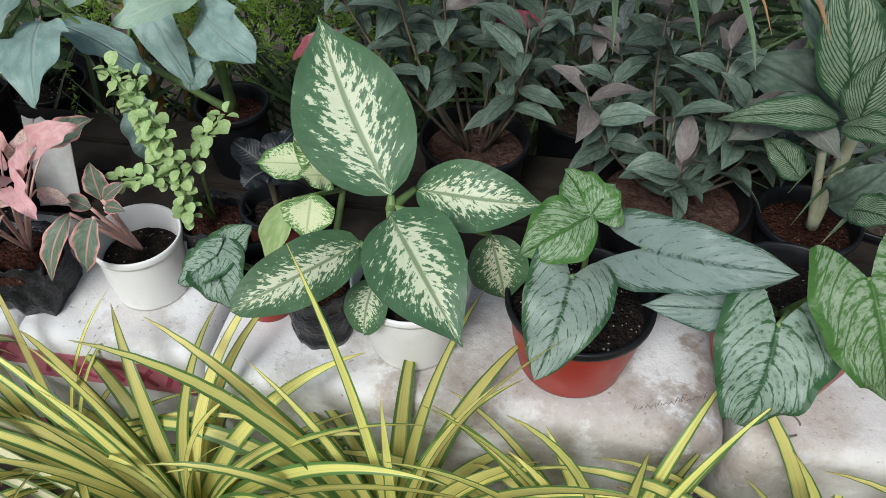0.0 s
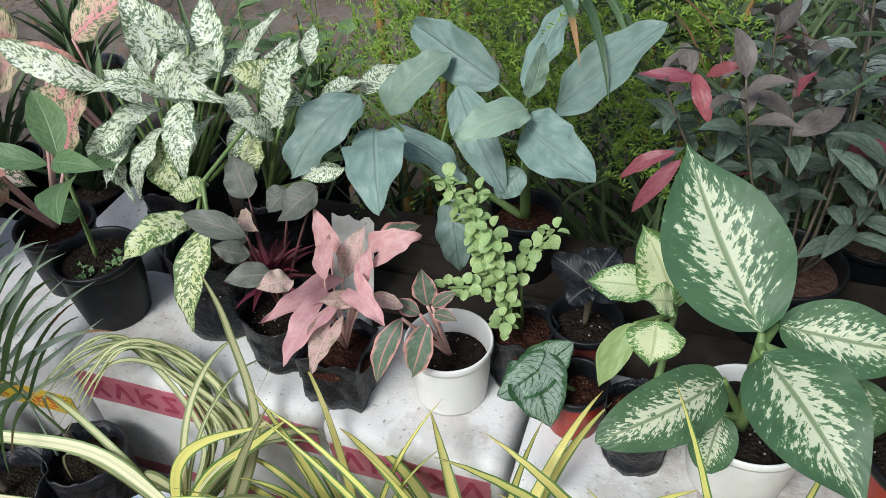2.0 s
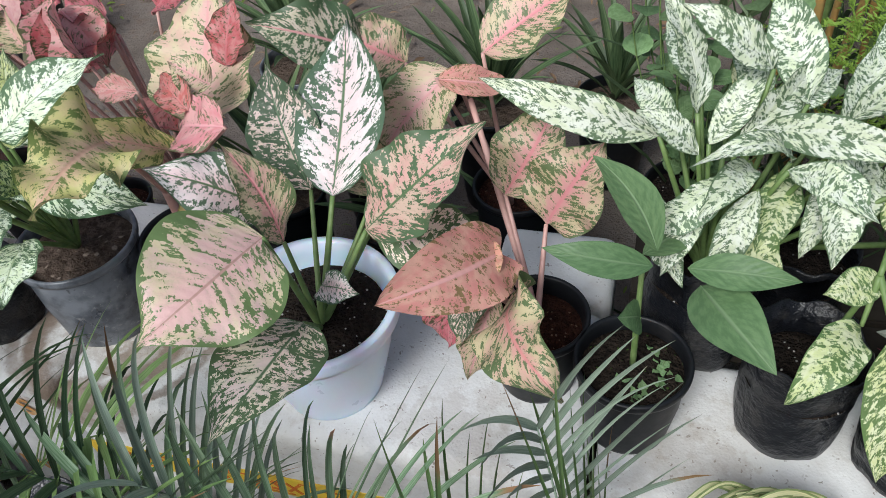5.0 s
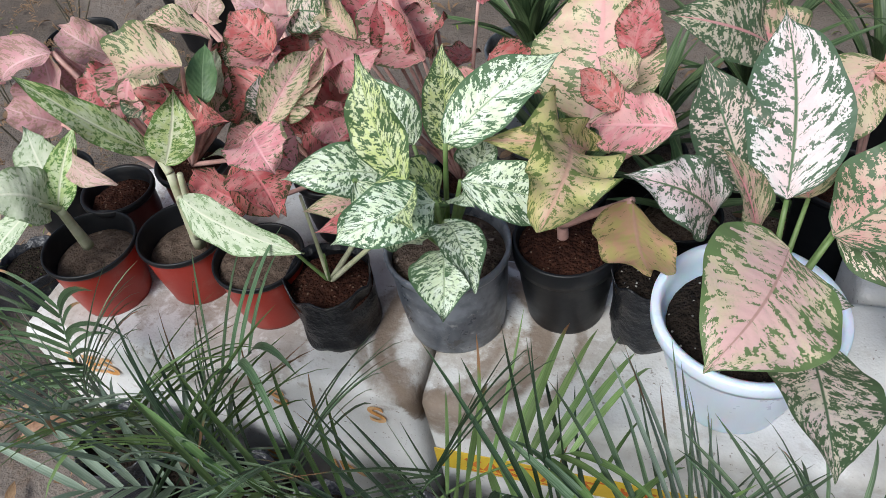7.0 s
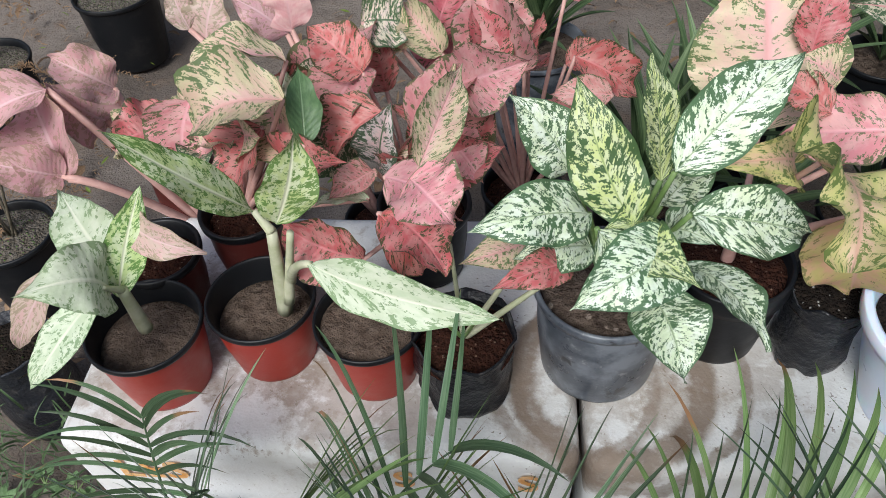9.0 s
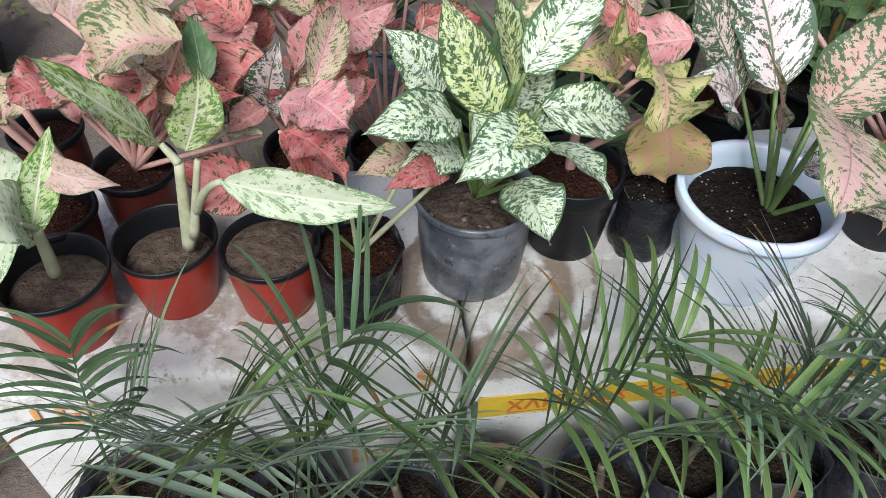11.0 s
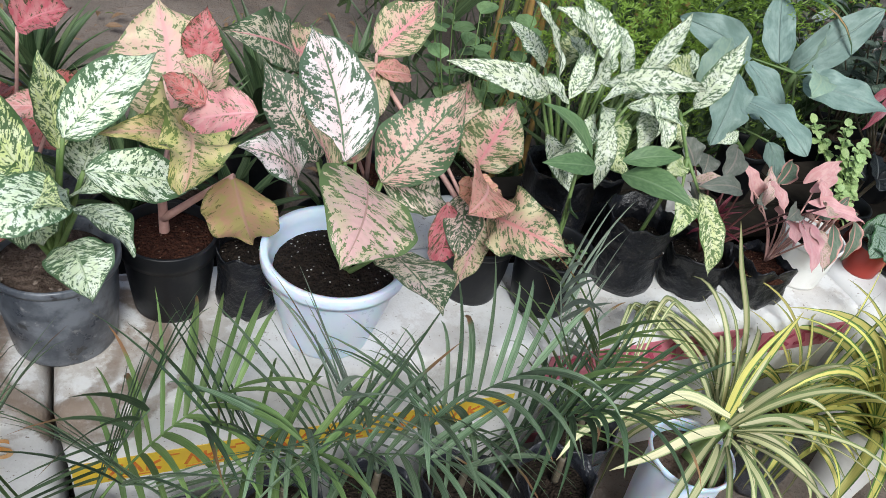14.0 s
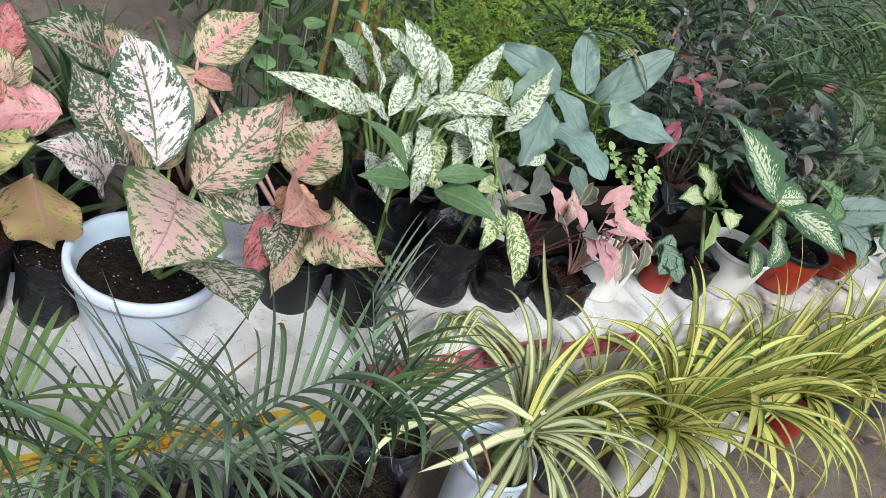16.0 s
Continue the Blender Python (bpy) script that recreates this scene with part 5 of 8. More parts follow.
stemmed(RE5, (-1.930, 1.100, 0.300), (-2.133, 1.000, 0.694), (-2.079, 1.020, 0.679), 0.089, M_AG_PINKDARK, M_STEM_PINK, 0.12, 4, "ovate", cup=0.61, wave=0.1, r=0.0035, lift=0)
stemmed(RE5, (-1.930, 1.100, 0.300), (-2.086, 1.000, 0.654), (-2.141, 1.050, 0.672), 0.070, M_AG_SALMON, M_STEM_PINK, 0.15, -1, "ovate", cup=0.56, wave=0.1, r=0.0035, lift=0)
stemmed(RE5, (-1.930, 1.100, 0.300), (-1.827, 0.950, 0.622), (-1.904, 0.950, 0.623), 0.043, M_AG_ROSE, M_STEM_PINK, 0.1, -1, "ovate", cup=0.36, wave=0.08, r=0.0035, lift=0)

stemmed(RA, (-2.060, 0.860, 0.500), (-2.035, 0.712, 0.715), (-1.998, 0.806, 0.766), 0.048, M_AG_SALMON, M_STEM_PINK, 0.08, 20, "ovate", cup=0.45, wave=0.1)
stemmed(RA, (-2.060, 0.860, 0.500), (-2.041, 0.692, 0.718), (-1.997, 0.648, 0.700), 0.074, M_AG_ROSE, M_STEM_PINK, 0.15, -20, "ovate", cup=0.2, wave=0.12)
stemmed(RA, (-2.060, 0.860, 0.500), (-2.066, 0.690, 0.674), (-2.008, 0.642, 0.638), 0.084, M_AG_RED, M_STEM_PINK, 0.12, -40, "ovate", cup=0.3, wave=0.1)
stemmed(RB2, (-2.300, 0.872, 0.490), (-2.165, 0.780, 0.684), (-2.175, 0.846, 0.737), 0.038, M_GREEN, M_STEM_PINK, 0.08, 30, "ovate", cup=0.4)
stemmed(RB2, (-2.300, 0.872, 0.490), (-2.180, 0.790, 0.735), (-2.283, 0.768, 0.692), 0.082, M_AG_SALMON, M_STEM_PINK, 0.25, 20, "ovate", cup=0.7, wave=0.12)
stemmed(RE5, (-1.930, 1.100, 0.300), (-1.996, 1.055, 0.690), (-1.937, 1.036, 0.604), 0.080, M_AG_ROSE, M_STEM_PINK, 0.1, -25, "ovate", cup=0.4, wave=0.1)
fill = random.Random(77)
for plant, foot, low, high, mats in ((RA, (-2.060, 0.870, 0.500), 0.10, 0.20, (M_AG_RED, M_AG_RED, M_AG_ROSE, M_AG_DEEP)), (RB2, (-2.300, 0.880, 0.490), 0.09, 0.17, (M_AG_SALMON, M_AG_RED, M_AG_DEEP)), (RE5, (-1.930, 1.110, 0.300), 0.22, 0.36, (M_AG_RED, M_AG_ROSE, M_AG_RED))):
    for k in range(9):
        a = k * 2.4 + 0.5
        h = fill.uniform(low, high)
        d = Vector((math.cos(a), math.sin(a) * 0.6, 0))
        base_ = Vector(foot) + d * fill.uniform(0.03, 0.09) + Vector((0, 0, h))
        tip_ = base_ + d * fill.uniform(0.06, 0.10) + Vector((0, -0.01, fill.uniform(-0.06, 0.05)))
        stemmed(plant, foot, base_, tip_, fill.uniform(0.055, 0.08), fill.choice(mats), M_STEM_PINK, 0.15, fill.uniform(-35, 35), "ovate", cup=fill.uniform(0.3, 0.8), wave=0.12)

# yellow-green aglaonema in the black pot
stalk(B2, (-1.695, 0.785, 0.505), (-1.697, 0.780, 0.594), 0.008, 0.006, M_STEM_PINK, 0, name="stem")
stemmed(B2, (-1.697, 0.780, 0.594), (-1.676, 0.700, 0.735), (-1.684, 0.572, 0.735), 0.110, M_AG_YELLOW, M_STEM_PINK, 0.2, -22, "broad", cup=0.3, wave=0.2, r=0.0035, lift=0)
leaf(B2, (-1.667, 0.780, 0.664), (-1.773, 0.700, 0.732), 0.057, M_AG_YELLOW, 0.22, -15, "ovate", cup=0.5, wave=0.2)
stemmed(B2, (-1.697, 0.780, 0.594), (-1.571, 0.773, 0.713), (-1.667, 0.820, 0.667), 0.078, M_AG_ROSE, M_STEM_PINK, 0.16, 0, "ovate", cup=0.3, wave=0.15, r=0.0035, lift=0)
leaf(B2, (-1.634, 0.800, 0.711), (-1.686, 0.840, 0.733), 0.045, M_AG_RED, 0.08, 0, "ovate")
stemmed(B2, (-1.697, 0.780, 0.594), (-1.675, 0.860, 0.641), (-1.679, 0.990, 0.778), 0.170, M_AG_SALMON, M_STEM_PINK, 0.03, 0, "ovate", r=0.0035, lift=0)
leaf(B2, (-1.631, 0.900, 0.712), (-1.615, 0.940, 0.786), 0.056, M_AG_RED, 0.05, 0, "ovate")
leaf(B2, (-1.620, 0.840, 0.722), (-1.667, 0.840, 0.752), 0.049, M_AG_SALMON, 0.1, 0, "ovate")
leaf(B2, (-1.520, 0.728, 0.632), (-1.618, 0.672, 0.728), 0.084, M_AG_PINKWHITE, 0.15, 0, "ovate", wave=0.1)
stemmed(B2, (-1.696, 0.780, 0.538), (-1.608, 0.722, 0.648), (-1.578, 0.726, 0.526), 0.106, M_AG_TAN, M_STEM_PINK, 0.12, 38, "ovate", wave=0.075, r=0.005, lift=0)
leaf(B2, (-1.470, 0.985, 0.687), (-1.599, 0.921, 0.760), 0.094, M_AG_DEEP, 0.12, 0, "ovate")

# large pink and white aglaonema
stemmed(BW, (-1.455, 0.665, 0.505), (-1.447, 0.755, 0.640), (-1.468, 0.932, 0.768), 0.114, M_AG_PINKWHITE, M_STEM_GREEN, 0.05, 3, "ovate", r=0.004, lift=0)
stemmed(BW, (-1.455, 0.665, 0.505), (-1.460, 0.618, 0.702), (-1.528, 0.475, 0.688), 0.146, M_AG_FRONT, M_STEM_GREEN, 0.10, -10, "ovate", cup=0.15, wave=0.04, r=0.004, lift=0)
stemmed(BW, (-1.455, 0.665, 0.505), (-1.426, 0.591, 0.608), (-1.425, 0.404, 0.671), 0.102, M_AG_PINKDARK, M_STEM_GREEN, 0.03, -12, "ovate", wave=0.05, r=0.0035, lift=0)
stemmed(BW, (-1.455, 0.665, 0.505), (-1.398, 0.725, 0.622), (-1.266, 0.783, 0.743), 0.108, M_AG_BIGPINK, M_STEM_GREEN, 0.06, -14, "ovate", r=0.004, lift=0)
stemmed(BW, (-1.455, 0.665, 0.505), (-1.483, 0.772, 0.630), (-1.550, 0.858, 0.748), 0.088, M_AG_NIGHT, M_STEM_GREEN, 0.06, 5, "ovate", r=0.0035, lift=0)
stemmed(BW, (-1.455, 0.665, 0.505), (-1.395, 0.740, 0.616), (-1.258, 0.780, 0.532), 0.092, M_AG_PINKDARK, M_STEM_GREEN, 0.08, 0, "ovate", r=0.0035, lift=0)
stemmed(BW, (-1.455, 0.665, 0.505), (-1.476, 0.675, 0.637), (-1.530, 0.694, 0.756), 0.066, M_AG_PINKGREEN, M_STEM_GREEN, 0.06, 55, "ovate", r=0.0035, lift=0)
stemmed(BW, (-1.455, 0.665, 0.505), (-1.437, 0.660, 0.589), (-1.380, 0.640, 0.609), 0.040, M_AG_PINKWHITE, M_STEM_GREEN, 0.1, 0, "ovate", r=0.0035, lift=0)
stemmed(BW, (-1.455, 0.665, 0.505), (-1.416, 0.800, 0.605), (-1.441, 0.860, 0.651), 0.079, M_AG_PINKGREEN, M_STEM_GREEN, 0.05, 0, "ovate", r=0.0035, lift=0)

# salmon aglaonema
stemmed(AP, (-1.205, 0.738, 0.490), (-1.222, 0.698, 0.568), (-1.149, 0.556, 0.592), 0.098, M_AG_PINKGREEN, M_STEM_PINK, 0.22, 18, "ovate", wave=0.16, r=0.0035, lift=0)
stemmed(AP, (-1.205, 0.738, 0.490), (-1.240, 0.706, 0.628), (-1.332, 0.574, 0.674), 0.092, M_CORAL, M_STEM_PINK, 0.07, -8, "broad", cup=0.25, wave=0.05, r=0.0035, lift=0)
stemmed(AP, (-1.205, 0.738, 0.490), (-1.206, 0.811, 0.578), (-1.145, 0.837, 0.689), 0.105, M_AG_PINKGREEN, M_STEM_PINK, 0.05, 0, "ovate", r=0.0035, lift=0)
stemmed(AP, (-1.205, 0.738, 0.490), (-1.261, 0.840, 0.594), (-1.206, 0.900, 0.694), 0.099, M_AG_PINKGREEN, M_STEM_PINK, 0.05, 0, "ovate", r=0.0035, lift=0)
stemmed(AP, (-1.205, 0.738, 0.490), (-1.297, 0.703, 0.594), (-1.305, 0.689, 0.473), 0.061, M_AG_RED, M_STEM_PINK, 0.1, 0, "ovate", r=0.0035, lift=0)
stemmed(AP, (-1.205, 0.738, 0.490), (-1.260, 0.721, 0.596), (-1.280, 0.663, 0.511), 0.060, M_AG_NIGHT, M_STEM_PINK, 0.15, 20, "ovate", r=0.0035, lift=0)
leaf(AP, (-1.261, 0.720, 0.626), (-1.260, 0.660, 0.591), 0.060, M_CORAL, 0.15, 0, "ovate", cup=0.4)
leaf(AP, (-1.247, 0.700, 0.576), (-1.275, 0.660, 0.455), 0.053, M_AG_SALMON, 0.1, 0, "ovate")
stalk(AP, (-1.205, 0.738, 0.490), (-1.326, 0.950, 0.651), 0.005, 0.004, M_STEM_PINK, 0, name="stem")

# plant with large flecked leaves at the back
stemmed(RF, (-1.300, 1.060, 0.380), (-1.326, 1.029, 0.671), (-1.207, 1.094, 0.742), 0.092, M_AG_PINKGREEN, M_STEM_PINK, 0.05, 0, "ovate", r=0.0035, lift=0)
stemmed(RF, (-1.300, 1.060, 0.380), (-1.361, 0.928, 0.693), (-1.275, 0.980, 0.655), 0.043, M_CORAL, M_STEM_PINK, 0.1, 0, "ovate", r=0.0035, lift=0)
stemmed(RF, (-1.300, 1.060, 0.380), (-1.427, 1.000, 0.668), (-1.524, 1.000, 0.715), 0.092, M_AG_PINKGREEN, M_STEM_PINK, 0.1, 0, "ovate", r=0.0035, lift=0)
stemmed(RF, (-1.300, 1.060, 0.380), (-1.346, 0.950, 0.692), (-1.438, 0.900, 0.588), 0.099, M_AG_SALMON, M_STEM_PINK, 0.12, 0, "ovate", r=0.0035, lift=0)

# green seedling
stalk(SP, (-1.088, 0.690, 0.490), (-1.091, 0.700, 0.638), 0.004, 0.003, M_STEM_GREEN, 0, name="stem")
leaf(SP, (-1.079, 0.689, 0.673), (-1.151, 0.752, 0.734), 0.050, M_GREEN, 0.1, 30, "lance", wave=0.02)
leaf(SP, (-1.082, 0.671, 0.671), (-1.187, 0.657, 0.693), 0.035, M_GREEN, 0.12, 0, "lance", wave=0.02)
leaf(SP, (-1.052, 0.654, 0.691), (-0.957, 0.641, 0.703), 0.033, M_GREEN, 0.12, 0, "lance", wave=0.02)
leaf(SP, (-1.037, 0.663, 0.661), (-0.974, 0.563, 0.669), 0.058, M_GREEN, 0.12, -4, "lance", wave=0.02)
leaf(SP, (-1.092, 0.730, 0.626), (-1.027, 0.800, 0.617), 0.038, M_GREEN, 0.08, 0, "lance", wave=0.02)
stemmed(SP, (-1.088, 0.690, 0.490), (-1.087, 0.690, 0.572), (-1.110, 0.660, 0.602), 0.037, M_GREEN, M_STEM_GREEN, 0.08, 0, "lance", wave=0.02, r=0.002, lift=0)
for i in range(26):
    r_ = random.Random(300 + i)
    a_ = r_.uniform(-1.9, 1.2)
    b_ = Vector((-1.088 + 0.048 * math.cos(a_) * r_.uniform(0.5, 1.0), 0.690 + 0.048 * math.sin(a_) * r_.uniform(0.5, 1.0), 0.484))
    leaf(SP, b_, b_ + Vector((r_.uniform(-0.014, 0.014), r_.uniform(-0.014, 0.010), r_.uniform(0.004, 0.012))), r_.uniform(0.007, 0.011), M_HERB, 0.15, 0, "ovate", name="weed_leaf")

# cream speckled aglaonemas
stemmed(BC, (-1.016, 0.837, 0.500), (-1.089, 0.840, 0.698), (-1.284, 0.838, 0.759), 0.047, M_AG_CREAM, M_STEM_GREEN, 0.15, -20, "lance", wave=0.1, r=0.0035, lift=0)
stemmed(BC, (-1.016, 0.837, 0.500), (-1.051, 0.880, 0.703), (-1.108, 0.940, 0.819), 0.045, M_AG_CREAM, M_STEM_GREEN, 0.1, 32, "lance", wave=0.1, r=0.0035, lift=0)
stemmed(BC, (-1.016, 0.837, 0.500), (-0.981, 0.900, 0.752), (-1.081, 0.900, 0.822), 0.045, M_AG_CREAM, M_STEM_GREEN, 0.15, 4, "lance", wave=0.1, r=0.0035, lift=0)
stemmed(BC, (-1.016, 0.837, 0.500), (-0.938, 0.900, 0.712), (-0.986, 0.980, 0.809), 0.055, M_AG_CREAM, M_STEM_GREEN, 0.1, -9, "lance", wave=0.1, r=0.0035, lift=0)
stemmed(BC, (-1.016, 0.837, 0.500), (-0.897, 0.880, 0.706), (-0.813, 0.900, 0.821), 0.036, M_AG_CREAM, M_STEM_GREEN, 0.11, -2, "lance", wave=0.1, r=0.0035, lift=0)
stemmed(BC, (-1.016, 0.837, 0.500), (-0.993, 0.840, 0.716), (-0.835, 0.771, 0.741), 0.041, M_AG_CREAM, M_STEM_GREEN, 0.15, 15, "lance", wave=0.1, r=0.0035, lift=0)
stemmed(BC, (-1.016, 0.837, 0.500), (-0.956, 0.820, 0.693), (-1.061, 0.740, 0.738), 0.029, M_AG_CREAM, M_STEM_GREEN, 0.25, 17, "lance", wave=0.1, r=0.0035, lift=0)
stemmed(BC, (-1.016, 0.837, 0.500), (-0.923, 0.800, 0.729), (-0.911, 0.730, 0.634), 0.046, M_AG_CREAM, M_STEM_GREEN, 0.2, -11, "lance", wave=0.1, r=0.0035, lift=0)
stemmed(BC, (-1.016, 0.837, 0.500), (-1.018, 0.800, 0.684), (-1.104, 0.760, 0.627), 0.042, M_AG_CREAM, M_STEM_GREEN, 0.17, -24, "lance", wave=0.1, r=0.0035, lift=0)
stemmed(BC, (-1.016, 0.837, 0.500), (-0.983, 0.800, 0.669), (-1.014, 0.740, 0.572), 0.038, M_AG_CREAM, M_STEM_GREEN, 0.15, 13, "lance", wave=0.1, r=0.0035, lift=0)
stemmed(BC, (-1.016, 0.837, 0.500), (-1.035, 0.860, 0.678), (-0.986, 0.920, 0.750), 0.038, M_AG_CREAM, M_STEM_GREEN, 0.11, 0, "lance", wave=0.1, r=0.0035, lift=0)
stemmed(BC, (-1.016, 0.837, 0.500), (-1.072, 0.900, 0.680), (-1.122, 0.940, 0.705), 0.036, M_AG_CREAM, M_STEM_GREEN, 0.11, -13, "lance", wave=0.1, r=0.0035, lift=0)
stemmed(BC, (-1.016, 0.837, 0.500), (-1.005, 0.860, 0.690), (-0.932, 0.940, 0.751), 0.044, M_AG_CREAM, M_STEM_GREEN, 0.11, 34, "lance", wave=0.1, r=0.0035, lift=0)
stemmed(BC, (-1.016, 0.837, 0.500), (-1.046, 0.840, 0.678), (-1.116, 0.860, 0.714), 0.038, M_AG_CREAM, M_STEM_GREEN, 0.15, 11, "lance", wave=0.1, r=0.0035, lift=0)
stemmed(BC, (-1.016, 0.837, 0.500), (-0.960, 0.800, 0.697), (-0.882, 0.740, 0.692), 0.038, M_AG_CREAM, M_STEM_GREEN, 0.19, -2, "lance", wave=0.1, r=0.0035, lift=0)
stemmed(BC, (-1.016, 0.837, 0.500), (-0.994, 0.820, 0.688), (-1.044, 0.740, 0.673), 0.036, M_AG_CREAM, M_STEM_GREEN, 0.19, -5, "lance", wave=0.1, r=0.0035, lift=0)
stemmed(BC, (-1.016, 0.837, 0.500), (-0.987, 0.880, 0.700), (-1.026, 0.960, 0.758), 0.041, M_AG_CREAM, M_STEM_GREEN, 0.1, 22, "lance", wave=0.1, r=0.0035, lift=0)
stemmed(BC, (-1.016, 0.837, 0.500), (-0.962, 0.900, 0.698), (-0.899, 0.960, 0.717), 0.037, M_AG_CREAM, M_STEM_GREEN, 0.13, 9, "lance", wave=0.1, r=0.0035, lift=0)
stemmed(BC, (-1.016, 0.837, 0.500), (-1.047, 0.940, 0.693), (-1.094, 1.020, 0.741), 0.040, M_AG_CREAM, M_STEM_GREEN, 0.11, -4, "lance", wave=0.1, r=0.0035, lift=0)
stemmed(BC, (-1.016, 0.837, 0.500), (-0.793, 0.860, 0.717), (-0.877, 0.840, 0.753), 0.051, M_AG_CREAM_LIME, M_STEM_GREEN, 0.1, 0, "lance", wave=0.1, r=0.0035, lift=0)
stemmed(BC, (-1.016, 0.837, 0.500), (-0.902, 0.820, 0.689), (-0.934, 0.760, 0.618), 0.036, M_AG_CREAM, M_STEM_GREEN, 0.17, 20, "lance", wave=0.1, r=0.0035, lift=0)
stemmed(BC, (-1.016, 0.837, 0.500), (-0.949, 0.840, 0.670), (-0.974, 0.760, 0.603), 0.046, M_AG_CREAM_LIME, M_STEM_GREEN, 0.12, 0, "lance", wave=0.1, r=0.0035, lift=0)
stemmed(BC, (-1.016, 0.837, 0.500), (-1.036, 0.800, 0.654), (-1.071, 0.740, 0.587), 0.032, M_AG_CREAM, M_STEM_GREEN, 0.15, -6, "lance", wave=0.1, r=0.0035, lift=0)
stemmed(BC, (-1.016, 0.837, 0.500), (-0.853, 0.820, 0.660), (-0.829, 0.780, 0.625), 0.042, M_AG_CREAM_LIME, M_STEM_GREEN, 0.1, 0, "lance", wave=0.1, r=0.0035, lift=0)
stemmed(BC, (-1.016, 0.837, 0.500), (-1.084, 0.820, 0.634), (-1.044, 0.760, 0.554), 0.040, M_AG_CREAM, M_STEM_GREEN, 0.17, 18, "lance", wave=0.1, r=0.0035, lift=0)
stemmed(BC, (-1.016, 0.837, 0.500), (-1.009, 0.800, 0.631), (-0.946, 0.750, 0.588), 0.050, M_AG_CREAM_LIME, M_STEM_GREEN, 0.12, 0, "lance", wave=0.1, r=0.0035, lift=0)
stemmed(BC, (-1.016, 0.837, 0.500), (-0.921, 0.880, 0.689), (-0.856, 0.840, 0.645), 0.036, M_AG_CREAM, M_STEM_GREEN, 0.17, -8, "lance", wave=0.1, r=0.0035, lift=0)
stemmed(BC, (-1.016, 0.837, 0.500), (-1.009, 0.960, 0.684), (-0.967, 1.000, 0.741), 0.045, M_AG_CREAM_LIME, M_STEM_GREEN, 0.08, 0, "lance", wave=0.1, r=0.0035, lift=0)
stemmed(BX, (-0.900, 0.900, 0.500), (-0.877, 0.900, 0.715), (-0.793, 0.900, 0.737), 0.037, M_AG_CREAM, M_STEM_GREEN, 0.15, 16, "lance", wave=0.1, r=0.0035, lift=0)
stemmed(BX, (-0.900, 0.900, 0.500), (-0.803, 0.820, 0.679), (-0.748, 0.823, 0.816), 0.054, M_AG_CREAM, M_STEM_GREEN, 0.11, 3, "lance", wave=0.1, r=0.0035, lift=0)
stemmed(BX, (-0.900, 0.900, 0.500), (-0.855, 0.840, 0.654), (-0.807, 0.880, 0.687), 0.039, M_AG_CREAM, M_STEM_GREEN, 0.11, -10, "lance", wave=0.1, r=0.0035, lift=0)
stemmed(BX, (-0.900, 0.900, 0.500), (-0.700, 0.800, 0.642), (-0.758, 0.780, 0.630), 0.028, M_AG_CREAM, M_STEM_GREEN, 0.15, -23, "lance", wave=0.1, r=0.0035, lift=0)
stemmed(BX, (-0.900, 0.900, 0.500), (-0.735, 0.950, 0.673), (-0.688, 1.000, 0.701), 0.038, M_AG_CREAM, M_STEM_GREEN, 0.11, 14, "lance", wave=0.1, r=0.0035, lift=0)
stemmed(BX, (-0.900, 0.900, 0.500), (-0.844, 1.000, 0.681), (-0.849, 1.050, 0.730), 0.033, M_AG_CREAM, M_STEM_GREEN, 0.11, 1, "lance", wave=0.1, r=0.0035, lift=0)
stemmed(BX, (-0.900, 0.900, 0.500), (-0.860, 0.860, 0.665), (-0.889, 0.800, 0.619), 0.040, M_AG_CREAM, M_STEM_GREEN, 0.17, -12, "lance", wave=0.1, r=0.0035, lift=0)
stemmed(BX, (-0.900, 0.900, 0.500), (-0.845, 0.880, 0.674), (-0.775, 0.860, 0.695), 0.042, M_AG_CREAM, M_STEM_GREEN, 0.17, -25, "lance", wave=0.1, r=0.0035, lift=0)
stemmed(BX, (-0.900, 0.900, 0.500), (-0.892, 0.920, 0.665), (-0.865, 1.000, 0.731), 0.039, M_AG_CREAM, M_STEM_GREEN, 0.1, 12, "lance", wave=0.1, r=0.0035, lift=0)
stemmed(BX, (-0.900, 0.900, 0.500), (-0.828, 0.840, 0.649), (-0.864, 0.800, 0.699), 0.034, M_AG_CREAM, M_STEM_GREEN, 0.15, -1, "lance", wave=0.1, r=0.0035, lift=0)
stemmed(BX, (-0.900, 0.900, 0.500), (-0.796, 0.920, 0.657), (-0.720, 0.950, 0.695), 0.038, M_AG_CREAM, M_STEM_GREEN, 0.15, -14, "lance", wave=0.1, r=0.0035, lift=0)
stemmed(BD, (-0.872, 0.715, 0.648), (-0.879, 0.690, 0.602), (-0.949, 0.600, 0.579), 0.050, M_AG_CREAM_LIME, M_STEM_GREEN, 0.2, 0, "lance", r=0.003, lift=0)
stemmed(BD, (-0.872, 0.715, 0.648), (-0.852, 0.680, 0.604), (-0.849, 0.585, 0.496), 0.052, M_AG_CREAM_LIME, M_STEM_GREEN, 0.15, 0, "lance", r=0.003, lift=0)
stemmed(BD, (-0.872, 0.715, 0.648), (-0.868, 0.720, 0.640), (-0.920, 0.700, 0.629), 0.038, M_AG_CREAM_LIME, M_STEM_GREEN, 0.06, 0, "ovate", r=0.003, lift=0)
stalk(BD, (-0.905, 0.715, 0.485), (-0.872, 0.715, 0.648), 0.004, 0.003, M_STEM_GREEN, 0, name="stem")
